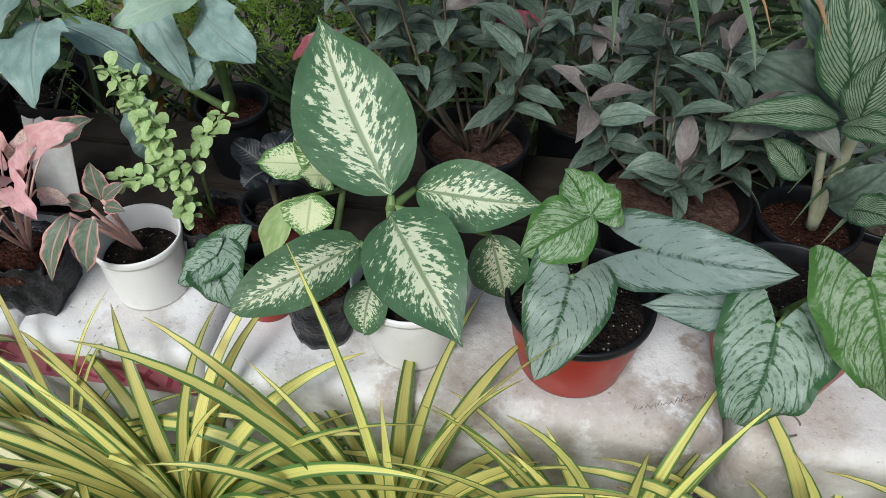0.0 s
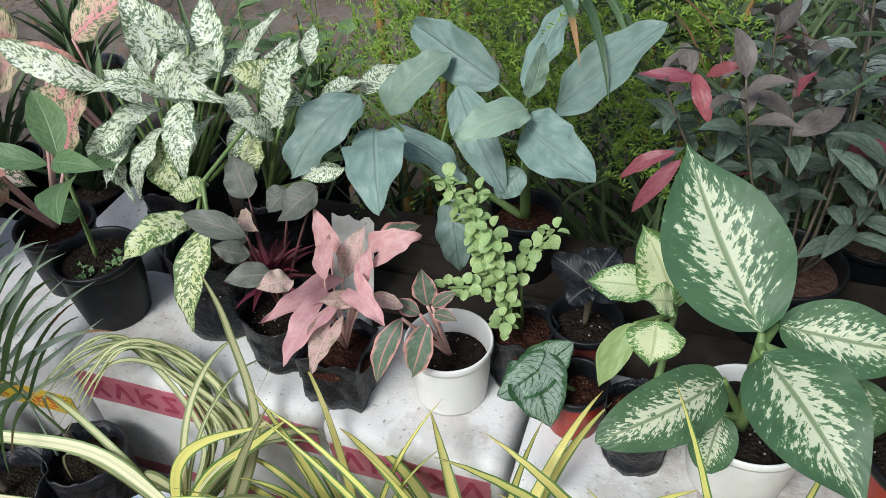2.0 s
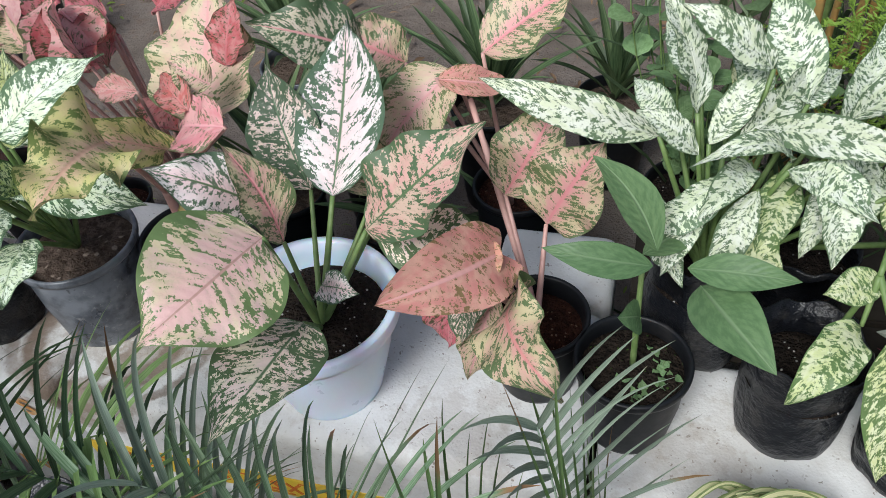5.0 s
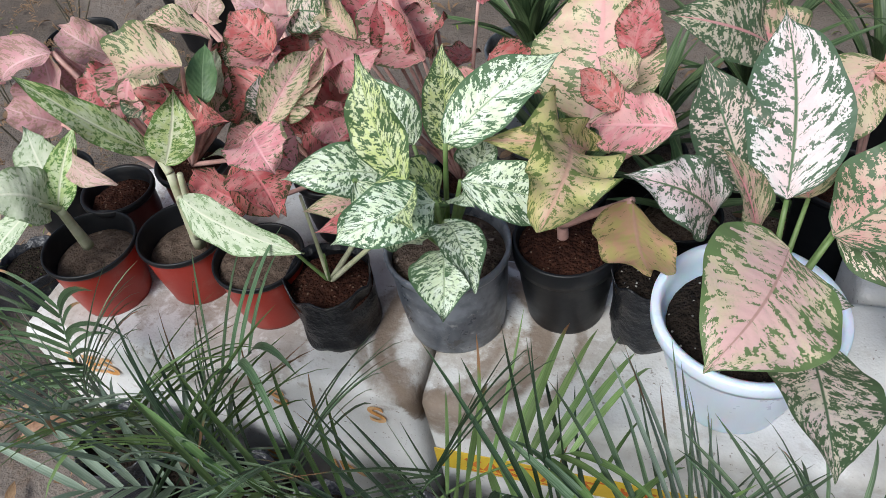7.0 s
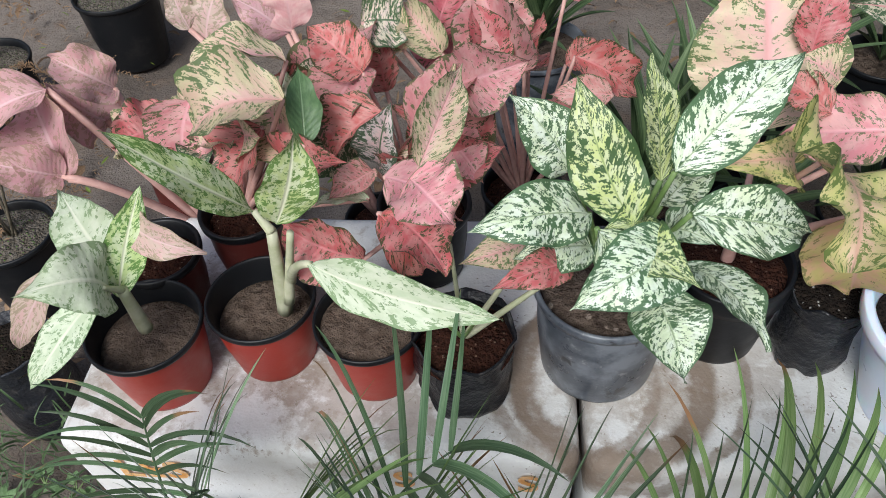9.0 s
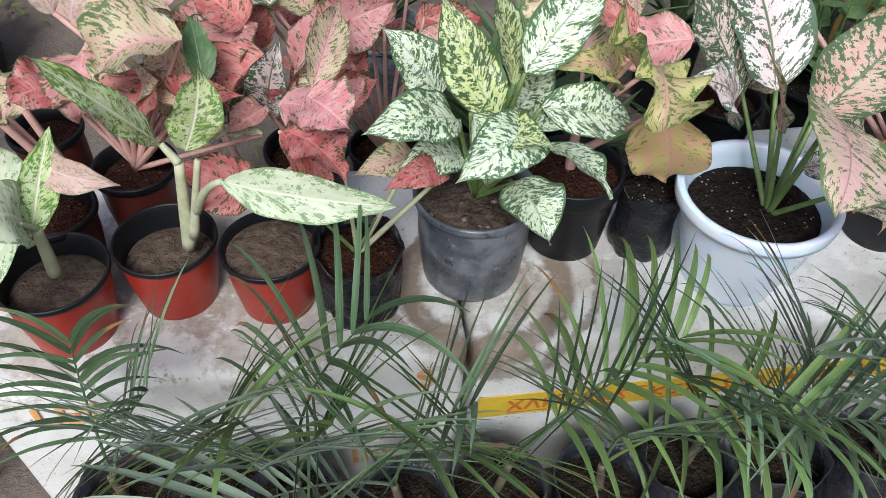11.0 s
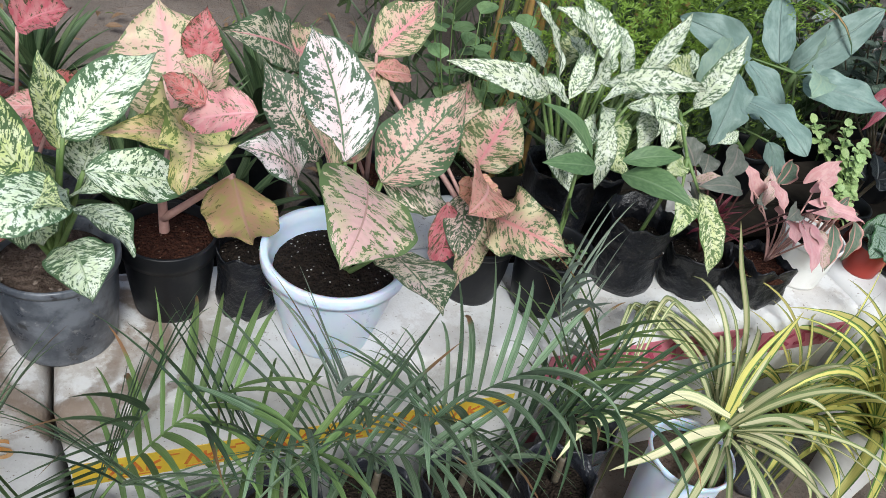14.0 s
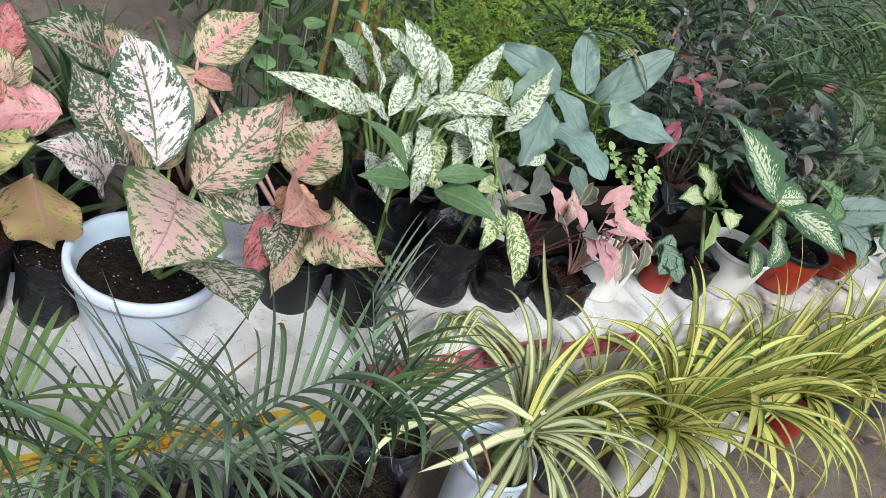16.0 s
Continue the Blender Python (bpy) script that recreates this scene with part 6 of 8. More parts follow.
stalk(BD, (-0.872, 0.715, 0.648), (-0.847, 0.800, 0.684), 0.003, 0.003, M_STEM_GREEN, 0, name="stem")

# blue-grey plant
stalk(SV, (-0.482, 0.958, 0.480), (-0.478, 0.930, 0.688), 0.009, 0.006, M_STEM_GREEN, 0, name="stem")
stalk(SV, (-0.482, 0.958, 0.480), (-0.612, 0.930, 0.587), 0.007, 0.004, M_STEM_GREEN, 0, name="stem")
stemmed(SV, (-0.478, 0.930, 0.688), (-0.535, 1.005, 0.684), (-0.690, 1.075, 0.736), 0.077, M_SILVER, M_STEM_GREEN, 0.12, -28, "elliptic", wave=0.11, cup=0.15, r=0.0025, lift=0)
stemmed(SV, (-0.612, 0.930, 0.587), (-0.694, 0.944, 0.654), (-0.607, 1.005, 0.726), 0.070, M_SILVER_YOUNG, M_STEM_GREEN, 0.15, 0, "elliptic", wave=0.11, cup=0.15, r=0.0025, lift=0)
stemmed(SV, (-0.478, 0.930, 0.688), (-0.482, 0.978, 0.684), (-0.443, 1.090, 0.796), 0.067, M_SILVER, M_STEM_GREEN, 0.05, -28, "elliptic", wave=0.11, cup=0.15, r=0.0025, lift=0)
stemmed(SV, (-0.478, 0.930, 0.688), (-0.472, 0.920, 0.715), (-0.455, 0.930, 0.792), 0.028, M_SILVER_YOUNG, M_STEM_GREEN, 0.05, 40, "elliptic", wave=0.11, cup=0.15, r=0.0025, lift=0)
stemmed(SV, (-0.478, 0.930, 0.688), (-0.446, 0.978, 0.668), (-0.304, 0.953, 0.821), 0.081, M_SILVER, M_STEM_GREEN, 0.04, -10, "elliptic", wave=0.11, cup=0.15, r=0.0025, lift=0)
stemmed(SV, (-0.478, 0.930, 0.688), (-0.468, 0.900, 0.708), (-0.545, 0.820, 0.698), 0.055, M_SILVER_YOUNG, M_STEM_GREEN, 0.15, 0, "elliptic", wave=0.11, cup=0.15, r=0.0025, lift=0)
stemmed(SV, (-0.478, 0.930, 0.688), (-0.472, 0.912, 0.680), (-0.357, 0.792, 0.681), 0.079, M_SILVER, M_STEM_GREEN, 0.08, 12, "elliptic", wave=0.11, cup=0.15, r=0.0025, lift=0)
stemmed(SV, (-0.612, 0.930, 0.587), (-0.693, 0.862, 0.724), (-0.773, 0.777, 0.629), 0.076, M_SILVER, M_STEM_GREEN, 0.12, 0, "elliptic", wave=0.11, cup=0.15, r=0.0025, lift=0)
stemmed(SV, (-0.612, 0.930, 0.587), (-0.673, 0.855, 0.675), (-0.612, 0.710, 0.643), 0.083, M_SILVER, M_STEM_GREEN, 0.12, 0, "elliptic", wave=0.11, cup=0.15, r=0.0025, lift=0)
stemmed(SV, (-0.612, 0.930, 0.587), (-0.676, 0.890, 0.652), (-0.550, 0.870, 0.595), 0.060, M_SILVER, M_STEM_GREEN, 0.1, -35, "elliptic", wave=0.11, cup=0.15, r=0.0025, lift=0)
stemmed(SV, (-0.612, 0.930, 0.587), (-0.586, 0.960, 0.699), (-0.494, 0.880, 0.581), 0.062, M_SILVER, M_STEM_GREEN, 0.1, 0, "elliptic", wave=0.11, cup=0.15, r=0.0025, lift=0)
stemmed(SV, (-0.612, 0.930, 0.587), (-0.565, 0.840, 0.589), (-0.540, 0.800, 0.490), 0.052, M_SILVER, M_STEM_GREEN, 0.1, 0, "elliptic", wave=0.11, cup=0.15, r=0.0025, lift=0)
stemmed(SV, (-0.478, 0.930, 0.688), (-0.474, 0.900, 0.612), (-0.501, 0.880, 0.570), 0.048, M_SILVER, M_STEM_GREEN, 0.1, 0, "elliptic", wave=0.11, cup=0.15, r=0.0025, lift=0)

# pink arrowhead plant
for base_, tip_, w_, kind_, mat_ in (((-0.691, 0.712, 0.570), (-0.720, 0.738, 0.614), 0.052, "arrow", M_PINK), ((-0.599, 0.673, 0.617), (-0.548, 0.688, 0.641), 0.060, "arrow", M_PINK),
                                     ((-0.659, 0.599, 0.564), (-0.681, 0.534, 0.529), 0.060, "arrow", M_PINK), ((-0.670, 0.640, 0.560), (-0.719, 0.565, 0.563), 0.056, "arrow", M_PINK),
                                     ((-0.612, 0.622, 0.590), (-0.558, 0.578, 0.588), 0.050, "arrow", M_PINK), ((-0.612, 0.630, 0.588), (-0.608, 0.668, 0.628), 0.030, "lance", M_PINK),
                                     ((-0.639, 0.585, 0.554), (-0.646, 0.540, 0.520), 0.048, "arrow", M_PINK_PALE), ((-0.672, 0.650, 0.572), (-0.682, 0.700, 0.604), 0.034, "lance", M_PINK),
                                     ((-0.630, 0.720, 0.577), (-0.577, 0.760, 0.599), 0.046, "ovate", M_ROSE_EDGE), ((-0.671, 0.700, 0.538), (-0.647, 0.740, 0.603), 0.040, "ovate", M_PINK_PALE),
                                     ((-0.625, 0.640, 0.560), (-0.655, 0.600, 0.585), 0.032, "lance", M_PINK_PALE), ((-0.600, 0.640, 0.575), (-0.560, 0.640, 0.560), 0.026, "lance", M_PINK_PALE)):
    stemmed(PK, (-0.655, 0.645, 0.455), base_, tip_, w_ * 0.8, mat_, M_STEM_PINK, 0.1, 0, kind_, cup=0.35, wave=0.12, r=0.0016, lift=0.02)

# wine red rosette with grey leaves
stemmed(BE, (-0.775, 0.690, 0.455), (-0.823, 0.740, 0.612), (-0.855, 0.770, 0.661), 0.049, M_FITT, M_STEM_RED, 0.06, 0, "ovate", r=0.002, lift=0.01)
stemmed(BE, (-0.775, 0.690, 0.455), (-0.725, 0.760, 0.633), (-0.770, 0.720, 0.596), 0.050, M_FITT, M_STEM_RED, 0.12, 0, "ovate", r=0.002, lift=0.01)
stemmed(BE, (-0.775, 0.690, 0.455), (-0.773, 0.770, 0.614), (-0.797, 0.740, 0.591), 0.043, M_FITT, M_STEM_RED, 0.12, 0, "ovate", r=0.002, lift=0.01)
stemmed(BE, (-0.775, 0.690, 0.455), (-0.781, 0.660, 0.615), (-0.877, 0.660, 0.630), 0.036, M_FITT, M_STEM_RED, 0.15, 0, "lance", r=0.002, lift=0.01)
stemmed(BE, (-0.775, 0.690, 0.455), (-0.762, 0.630, 0.611), (-0.798, 0.610, 0.634), 0.030, M_FITT, M_STEM_RED, 0.1, 0, "lance", r=0.002, lift=0.01)
stemmed(BE, (-0.775, 0.690, 0.455), (-0.708, 0.600, 0.615), (-0.761, 0.570, 0.619), 0.033, M_FITT, M_STEM_RED, 0.12, 0, "lance", r=0.002, lift=0.01)
stemmed(BE, (-0.775, 0.690, 0.455), (-0.823, 0.700, 0.561), (-0.852, 0.710, 0.603), 0.041, M_FITT, M_STEM_RED, 0.1, 0, "ovate", r=0.002, lift=0.01)
stemmed(BE, (-0.775, 0.690, 0.455), (-0.835, 0.720, 0.590), (-0.776, 0.680, 0.608), 0.033, M_PINK_PALE, M_STEM_RED, 0.1, 0, "ovate", r=0.002, lift=0.01)
stemmed(BE, (-0.775, 0.690, 0.455), (-0.672, 0.580, 0.632), (-0.702, 0.550, 0.638), 0.032, M_PINK_PALE, M_STEM_RED, 0.1, 0, "ovate", r=0.002, lift=0.01)
for k in range(30):
    a, up = k * 2.4, 0.95 - 0.028 * k
    way_ = Vector((math.cos(a) * (0.35 + 0.02 * k), math.sin(a) * (0.35 + 0.02 * k), up)).normalized() * (0.100 + 0.02 * math.sin(k * 1.7))
    leaf(BE, (-0.783, 0.693, 0.495), Vector((-0.783, 0.693, 0.495)) + way_ * 0.78, 0.0105, M_WINE_DARK, 0.16, 0, "lance", 0.4, 0.03, hint=Vector((-0.3 * math.cos(a), -0.3 * math.sin(a), 1)))

# rose-edged plant in the white tub
stemmed(WP, (-0.518, 0.677, 0.450), (-0.541, 0.670, 0.541), (-0.553, 0.690, 0.584), 0.033, M_ROSE_EDGE, M_STEM_PINK, 0.05, 0, "lance", r=0.003, lift=0)
stemmed(WP, (-0.518, 0.677, 0.450), (-0.522, 0.620, 0.559), (-0.538, 0.590, 0.490), 0.037, M_ROSE_EDGE, M_STEM_PINK, 0.12, 0, "ovate", r=0.003, lift=0)
stemmed(WP, (-0.518, 0.677, 0.450), (-0.560, 0.630, 0.551), (-0.582, 0.580, 0.480), 0.032, M_ROSE_EDGE, M_STEM_PINK, 0.12, 0, "lance", r=0.003, lift=0)
stemmed(WP, (-0.518, 0.677, 0.450), (-0.530, 0.660, 0.552), (-0.500, 0.670, 0.575), 0.019, M_ROSE_EDGE, M_STEM_PINK, 0.1, 0, "lance", r=0.003, lift=0)
stemmed(WP, (-0.518, 0.677, 0.450), (-0.525, 0.650, 0.549), (-0.491, 0.640, 0.556), 0.019, M_ROSE_EDGE, M_STEM_PINK, 0.1, 0, "lance", r=0.003, lift=0)
stemmed(WP, (-0.518, 0.677, 0.450), (-0.544, 0.650, 0.544), (-0.582, 0.660, 0.547), 0.023, M_ROSE_EDGE, M_STEM_PINK, 0.1, 0, "lance", r=0.003, lift=0)

# near black orchid
stemmed(OR, (-0.352, 0.765, 0.465), (-0.350, 0.760, 0.546), (-0.403, 0.780, 0.566), 0.038, M_ORCHID, M_STEM_DARK, 0.12, 0, "oval", r=0.003, lift=0)
stemmed(OR, (-0.352, 0.765, 0.465), (-0.344, 0.740, 0.553), (-0.322, 0.790, 0.583), 0.047, M_ORCHID, M_STEM_DARK, 0.1, 0, "oval", r=0.003, lift=0)
stemmed(OR, (-0.352, 0.765, 0.465), (-0.347, 0.740, 0.557), (-0.368, 0.710, 0.551), 0.037, M_ORCHID, M_STEM_DARK, 0.12, 0, "oval", r=0.003, lift=0)
stemmed(OR, (-0.352, 0.765, 0.465), (-0.341, 0.740, 0.554), (-0.296, 0.720, 0.572), 0.034, M_ORCHID, M_STEM_DARK, 0.12, 0, "oval", r=0.003, lift=0)
stemmed(OR, (-0.352, 0.765, 0.465), (-0.343, 0.770, 0.542), (-0.362, 0.810, 0.562), 0.036, M_ORCHID, M_STEM_DARK, 0.1, 0, "oval", r=0.003, lift=0)

# small silver vine
stemmed(SI, (-0.345, 0.668, 0.440), (-0.390, 0.660, 0.481), (-0.353, 0.680, 0.516), 0.057, M_PHILO_GREEN, M_STEM_GREEN, 0.08, 0, "heart", r=0.002, lift=0)
stemmed(SI, (-0.345, 0.668, 0.440), (-0.391, 0.640, 0.487), (-0.363, 0.600, 0.446), 0.075, M_PHILO_GREEN, M_STEM_GREEN, 0.1, 0, "heart", r=0.002, lift=0)
stemmed(SI, (-0.345, 0.668, 0.440), (-0.391, 0.640, 0.492), (-0.432, 0.610, 0.468), 0.055, M_PHILO_GREEN, M_STEM_GREEN, 0.1, 0, "heart", r=0.002, lift=0)

# young dumb cane in the bag
stalk(B3, (-0.250, 0.645, 0.455), (-0.240, 0.720, 0.557), 0.006, 0.004, M_STEM_GREEN, 0, name="stem")
stemmed(B3, (-0.240, 0.720, 0.557), (-0.240, 0.710, 0.574), (-0.294, 0.760, 0.653), 0.072, M_DIEF_YOUNG, M_STEM_GREEN, 0.05, 0, "ovate", r=0.003, lift=0)
stemmed(B3, (-0.240, 0.720, 0.557), (-0.269, 0.720, 0.592), (-0.349, 0.720, 0.584), 0.047, M_DIEF_YOUNG, M_STEM_GREEN, 0.12, 0, "ovate", r=0.003, lift=0)
stemmed(B3, (-0.240, 0.720, 0.557), (-0.259, 0.660, 0.596), (-0.259, 0.620, 0.562), 0.062, M_DIEF_YOUNG, M_STEM_GREEN, 0.1, 0, "ovate", r=0.003, lift=0)
stemmed(B3, (-0.240, 0.720, 0.557), (-0.283, 0.660, 0.586), (-0.312, 0.620, 0.511), 0.035, M_JADE, M_STEM_GREEN, 0.12, 0, "ovate", r=0.003, lift=0)
stemmed(B3, (-0.240, 0.720, 0.557), (-0.242, 0.700, 0.593), (-0.279, 0.670, 0.615), 0.041, M_DIEF_YOUNG, M_STEM_GREEN, 0.12, 0, "ovate", r=0.003, lift=0)

# large cream-feathered dumb cane
stalk(RB, (-0.150, 0.630, 0.485), (-0.154, 0.615, 0.630), 0.011, 0.006, M_STEM_GREEN, 0, name="stem")
stemmed(RB, (-0.154, 0.615, 0.630), (-0.155, 0.624, 0.641), (-0.259, 0.760, 0.770), 0.128, M_DIEF, M_STEM_GREEN, 0.04, 0, "ovate", wave=0.03, r=0.005, lift=0)
stemmed(RB, (-0.154, 0.615, 0.630), (-0.136, 0.660, 0.622), (0.014, 0.655, 0.621), 0.079, M_DIEF, M_STEM_GREEN, 0.12, 0, "ovate", wave=0.03, r=0.005, lift=0)
stemmed(RB, (-0.154, 0.615, 0.630), (-0.152, 0.599, 0.636), (-0.054, 0.467, 0.595), 0.103, M_DIEF, M_STEM_GREEN, 0.1, 0, "ovate", wave=0.03, r=0.005, lift=0)
stemmed(RB, (-0.150, 0.630, 0.500), (-0.184, 0.587, 0.600), (-0.298, 0.486, 0.583), 0.070, M_DIEF, M_STEM_GREEN, 0.12, 0, "oval", wave=0.03, r=0.005, lift=0)
stemmed(RB, (-0.150, 0.630, 0.500), (-0.174, 0.600, 0.530), (-0.182, 0.560, 0.478), 0.052, M_DIEF, M_STEM_GREEN, 0.12, 0, "oval", wave=0.03, r=0.005, lift=0)
stemmed(RB, (-0.154, 0.615, 0.630), (-0.049, 0.660, 0.565), (-0.024, 0.640, 0.476), 0.072, M_DIEF, M_STEM_GREEN, 0.1, 0, "ovate", wave=0.03, r=0.005, lift=0)

# silver-veined philodendrons
stemmed(RD, (0.064, 0.655, 0.480), (0.043, 0.563, 0.610), (0.017, 0.458, 0.570), 0.097, M_PHILO, M_STEM_GREEN, 0.12, 0, "heart", cup=0.1, r=0.0035, lift=0.03)
stemmed(RD, (0.064, 0.655, 0.480), (0.059, 0.620, 0.643), (0.026, 0.660, 0.669), 0.065, M_PHILO_YOUNG, M_STEM_GREEN, 0.12, 0, "heart", r=0.0035, lift=0)
leaf(RD, (0.057, 0.620, 0.645), (-0.012, 0.580, 0.614), 0.072, M_PHILO_YOUNG, 0.15, 0, "ovate")
leaf(RD, (0.057, 0.620, 0.645), (0.080, 0.650, 0.667), 0.041, M_PHILO_YOUNG, 0.12, 0, "ovate")
stemmed(RE, (0.300, 0.665, 0.480), (0.112, 0.600, 0.626), (0.249, 0.550, 0.661), 0.087, M_PHILO_DARK, M_STEM_GREEN, 0.1, 0, "heart", cup=0.1, r=0.003, lift=0.03)
stemmed(RE, (0.300, 0.665, 0.480), (0.241, 0.580, 0.576), (0.119, 0.570, 0.573), 0.050, M_PHILO_DARK, M_STEM_GREEN, 0.1, 0, "ovate", r=0.003, lift=0)
stemmed(RE, (0.300, 0.665, 0.480), (0.247, 0.540, 0.598), (0.228, 0.490, 0.493), 0.123, M_PHILO_GREEN, M_STEM_GREEN, 0.15, 0, "heart", cup=0.1, r=0.0035, lift=0.03)
stemmed(RE, (0.300, 0.665, 0.480), (0.306, 0.540, 0.675), (0.341, 0.480, 0.583), 0.117, M_PHILO_YOUNG, M_STEM_GREEN, 0.15, 0, "heart", cup=0.1, r=0.0035, lift=0.03)

# jade plant
jade(JD, [((-0.432, 0.735, 0.465), (-0.478, 0.735, 0.570), (-0.525, 0.765, 0.635), (-0.548, 0.782, 0.662)),
          ((-0.432, 0.735, 0.465), (-0.470, 0.720, 0.570), (-0.497, 0.740, 0.640), (-0.495, 0.750, 0.672)),
          ((-0.432, 0.735, 0.465), (-0.452, 0.715, 0.570), (-0.445, 0.702, 0.540), (-0.447, 0.700, 0.500)),
          ((-0.432, 0.735, 0.465), (-0.435, 0.738, 0.570), (-0.420, 0.752, 0.600), (-0.400, 0.766, 0.618)),
          ((-0.432, 0.735, 0.465), (-0.465, 0.705, 0.555), (-0.495, 0.692, 0.565), (-0.518, 0.690, 0.560)),
          ((-0.432, 0.735, 0.465), (-0.458, 0.715, 0.590), (-0.470, 0.722, 0.640))], 0.0125, 0.0170)

# tall white-lined plant
stalk(CA, (0.359, 0.820, 0.489), (0.352, 0.800, 0.650), 0.009, 0.007, M_STEM_PALE, 0, name="stem")
stalk(CA, (0.359, 0.820, 0.489), (0.322, 0.790, 0.629), 0.006, 0.005, M_STEM_PALE, 0, name="stem")
leaf(CA, (0.340, 0.800, 0.680), (0.293, 0.860, 0.821), 0.083, M_CALA, 0.04, 0, "lance")
leaf(CA, (0.342, 0.780, 0.675), (0.350, 0.800, 0.767), 0.061, M_CALA, 0.06, 0, "lance")
leaf(CA, (0.354, 0.840, 0.645), (0.229, 0.920, 0.670), 0.081, M_DARK, 0.06, 0, "lance")
leaf(CA, (0.319, 0.780, 0.680), (0.184, 0.740, 0.696), 0.040, M_CALA, 0.22, 0, "lance")
leaf(CA, (0.274, 0.800, 0.669), (0.317, 0.720, 0.669), 0.038, M_FITT, 0.12, 0, "lance")
leaf(CA, (0.266, 0.800, 0.672), (0.198, 0.740, 0.667), 0.048, M_FITT, 0.1, 0, "ovate")
leaf(CA, (0.300, 0.760, 0.610), (0.246, 0.780, 0.654), 0.037, M_CALA, 0.1, 0, "lance")
leaf(CA, (0.319, 0.760, 0.687), (0.359, 0.700, 0.711), 0.042, M_CALA, 0.12, 0, "lance")
leaf(CA, (0.331, 0.740, 0.594), (0.371, 0.720, 0.678), 0.055, M_DARK, 0.15, 0, "lance")
leaf(CA, (0.300, 0.620, 0.688), (0.331, 0.580, 0.709), 0.037, M_CALA, 0.12, 0, "ovate")
leaf(CA, (0.350, 0.860, 0.679), (0.283, 0.950, 0.764), 0.055, M_DARK, 0.06, 0, "lance")


# ---- shrubs, jade plant, striped plant ----
def tone_set(main):
    return [shared_leaf("dark_leaf", w, m, 0.14, "lance", 0.25, 0.04, s) for w, m, s in
            ((0.40, main, 1), (0.44, main, 2), (0.36, main, 3), (0.40, M_DARK_PURPLE, 4), (0.36, M_WINE, 5))]


DARK_SET, DUSK_SET = tone_set(M_DARK), tone_set(M_DUSK)


def shrub(parent, x, y, z, stems, reach, height, count, size, wine=0.06, lean=(0, 0), leaves=DARK_SET):
    """Woody stems from the pot, each with leaves in loose turns and a tuft at its end."""
    for k in range(stems):
        a = 2.4 * k + rng.uniform(-0.3, 0.3)
        rad = reach * math.sqrt((k + 0.5) / stems)
        top = Vector((x + rad * math.cos(a) + lean[0], y + rad * math.sin(a) * 0.75 + lean[1], z + height * rng.uniform(0.55, 1.0) * (1.1 - 0.45 * rad / reach)))
        foot = Vector((x + 0.02 * math.cos(a), y + 0.02 * math.sin(a), z - 0.01))
        pts = bend(foot, top, 0.02, (math.cos(a), math.sin(a), 0), 7)
        bm = bmesh.new()
        tube_into(bm, pts, 0.0028, 0.0014, 6)
        part("stem", bm, M_STEM_DARK, parent)
        for i in range(count):
            f = 0.42 + 0.58 * i / (count - 1)
            j = f * 7
            p = pts[min(int(j), 6)].lerp(pts[min(int(j) + 1, 7)], j - min(int(j), 6))
            b = i * 2.2 + k
            up = -0.25 + 0.9 * f ** 3 + rng.uniform(-0.3, 0.3)
            tip = f > 0.93 and rng.random() < wine * 4
            me = leaves[4] if tip or rng.random() < wine * 0.25 else leaves[3] if f > 0.8 and rng.random() < 0.6 else leaves[rng.randrange(3)]
            set_leaf(parent, me, p, (math.cos(b), math.sin(b) - 0.15, up), size * rng.uniform(0.7, 1.25), rng.uniform(-35, 35))


shrub(K1, -0.100, 0.935, 0.49, 13, 0.19, 0.44, 13, 0.064, 0.02, (-0.03, 0.04))
shrub(K2, 0.180, 0.870, 0.49, 17, 0.20, 0.27, 12, 0.062, 0.01, (0, 0.04))
K3 = potted("potted_shrub", 0.070, 1.200, 0.380, 0.090, 0.38, "tall dark purple-green shrub in a black pot on the ground", mat=M_BLACK, soilm=M_SOIL_EARTH)
shrub(K3, 0.070, 1.200, 0.38, 15, 0.27, 0.66, 15, 0.062, 0.02, (0, 0), DUSK_SET)
K4 = potted("potted_shrub", 0.520, 1.000, 0.400, 0.090, 0.40, "dark shrub in a black pot at the end of the boxes", mat=M_BLACK, soilm=M_SOIL_EARTH)
shrub(K4, 0.520, 1.000, 0.40, 10, 0.18, 0.40, 12, 0.062, 0.04, (0, 0), DUSK_SET)
for tip_, base_, w_ in (((-0.335, 0.86, 0.645), (-0.270, 0.87, 0.690), 0.020), ((-0.315, 0.85, 0.600), (-0.262, 0.87, 0.680), 0.022), ((-0.330, 0.90, 0.775), (-0.255, 0.91, 0.770), 0.018),
                        ((-0.235, 0.87, 0.730), (-0.262, 0.91, 0.778), 0.022), ((-0.205, 0.90, 0.800), (-0.250, 0.91, 0.775), 0.016)):
    leaf(K1, base_, tip_, w_, M_WINE, 0.12, 0, "lance", label="wine red young leaf")

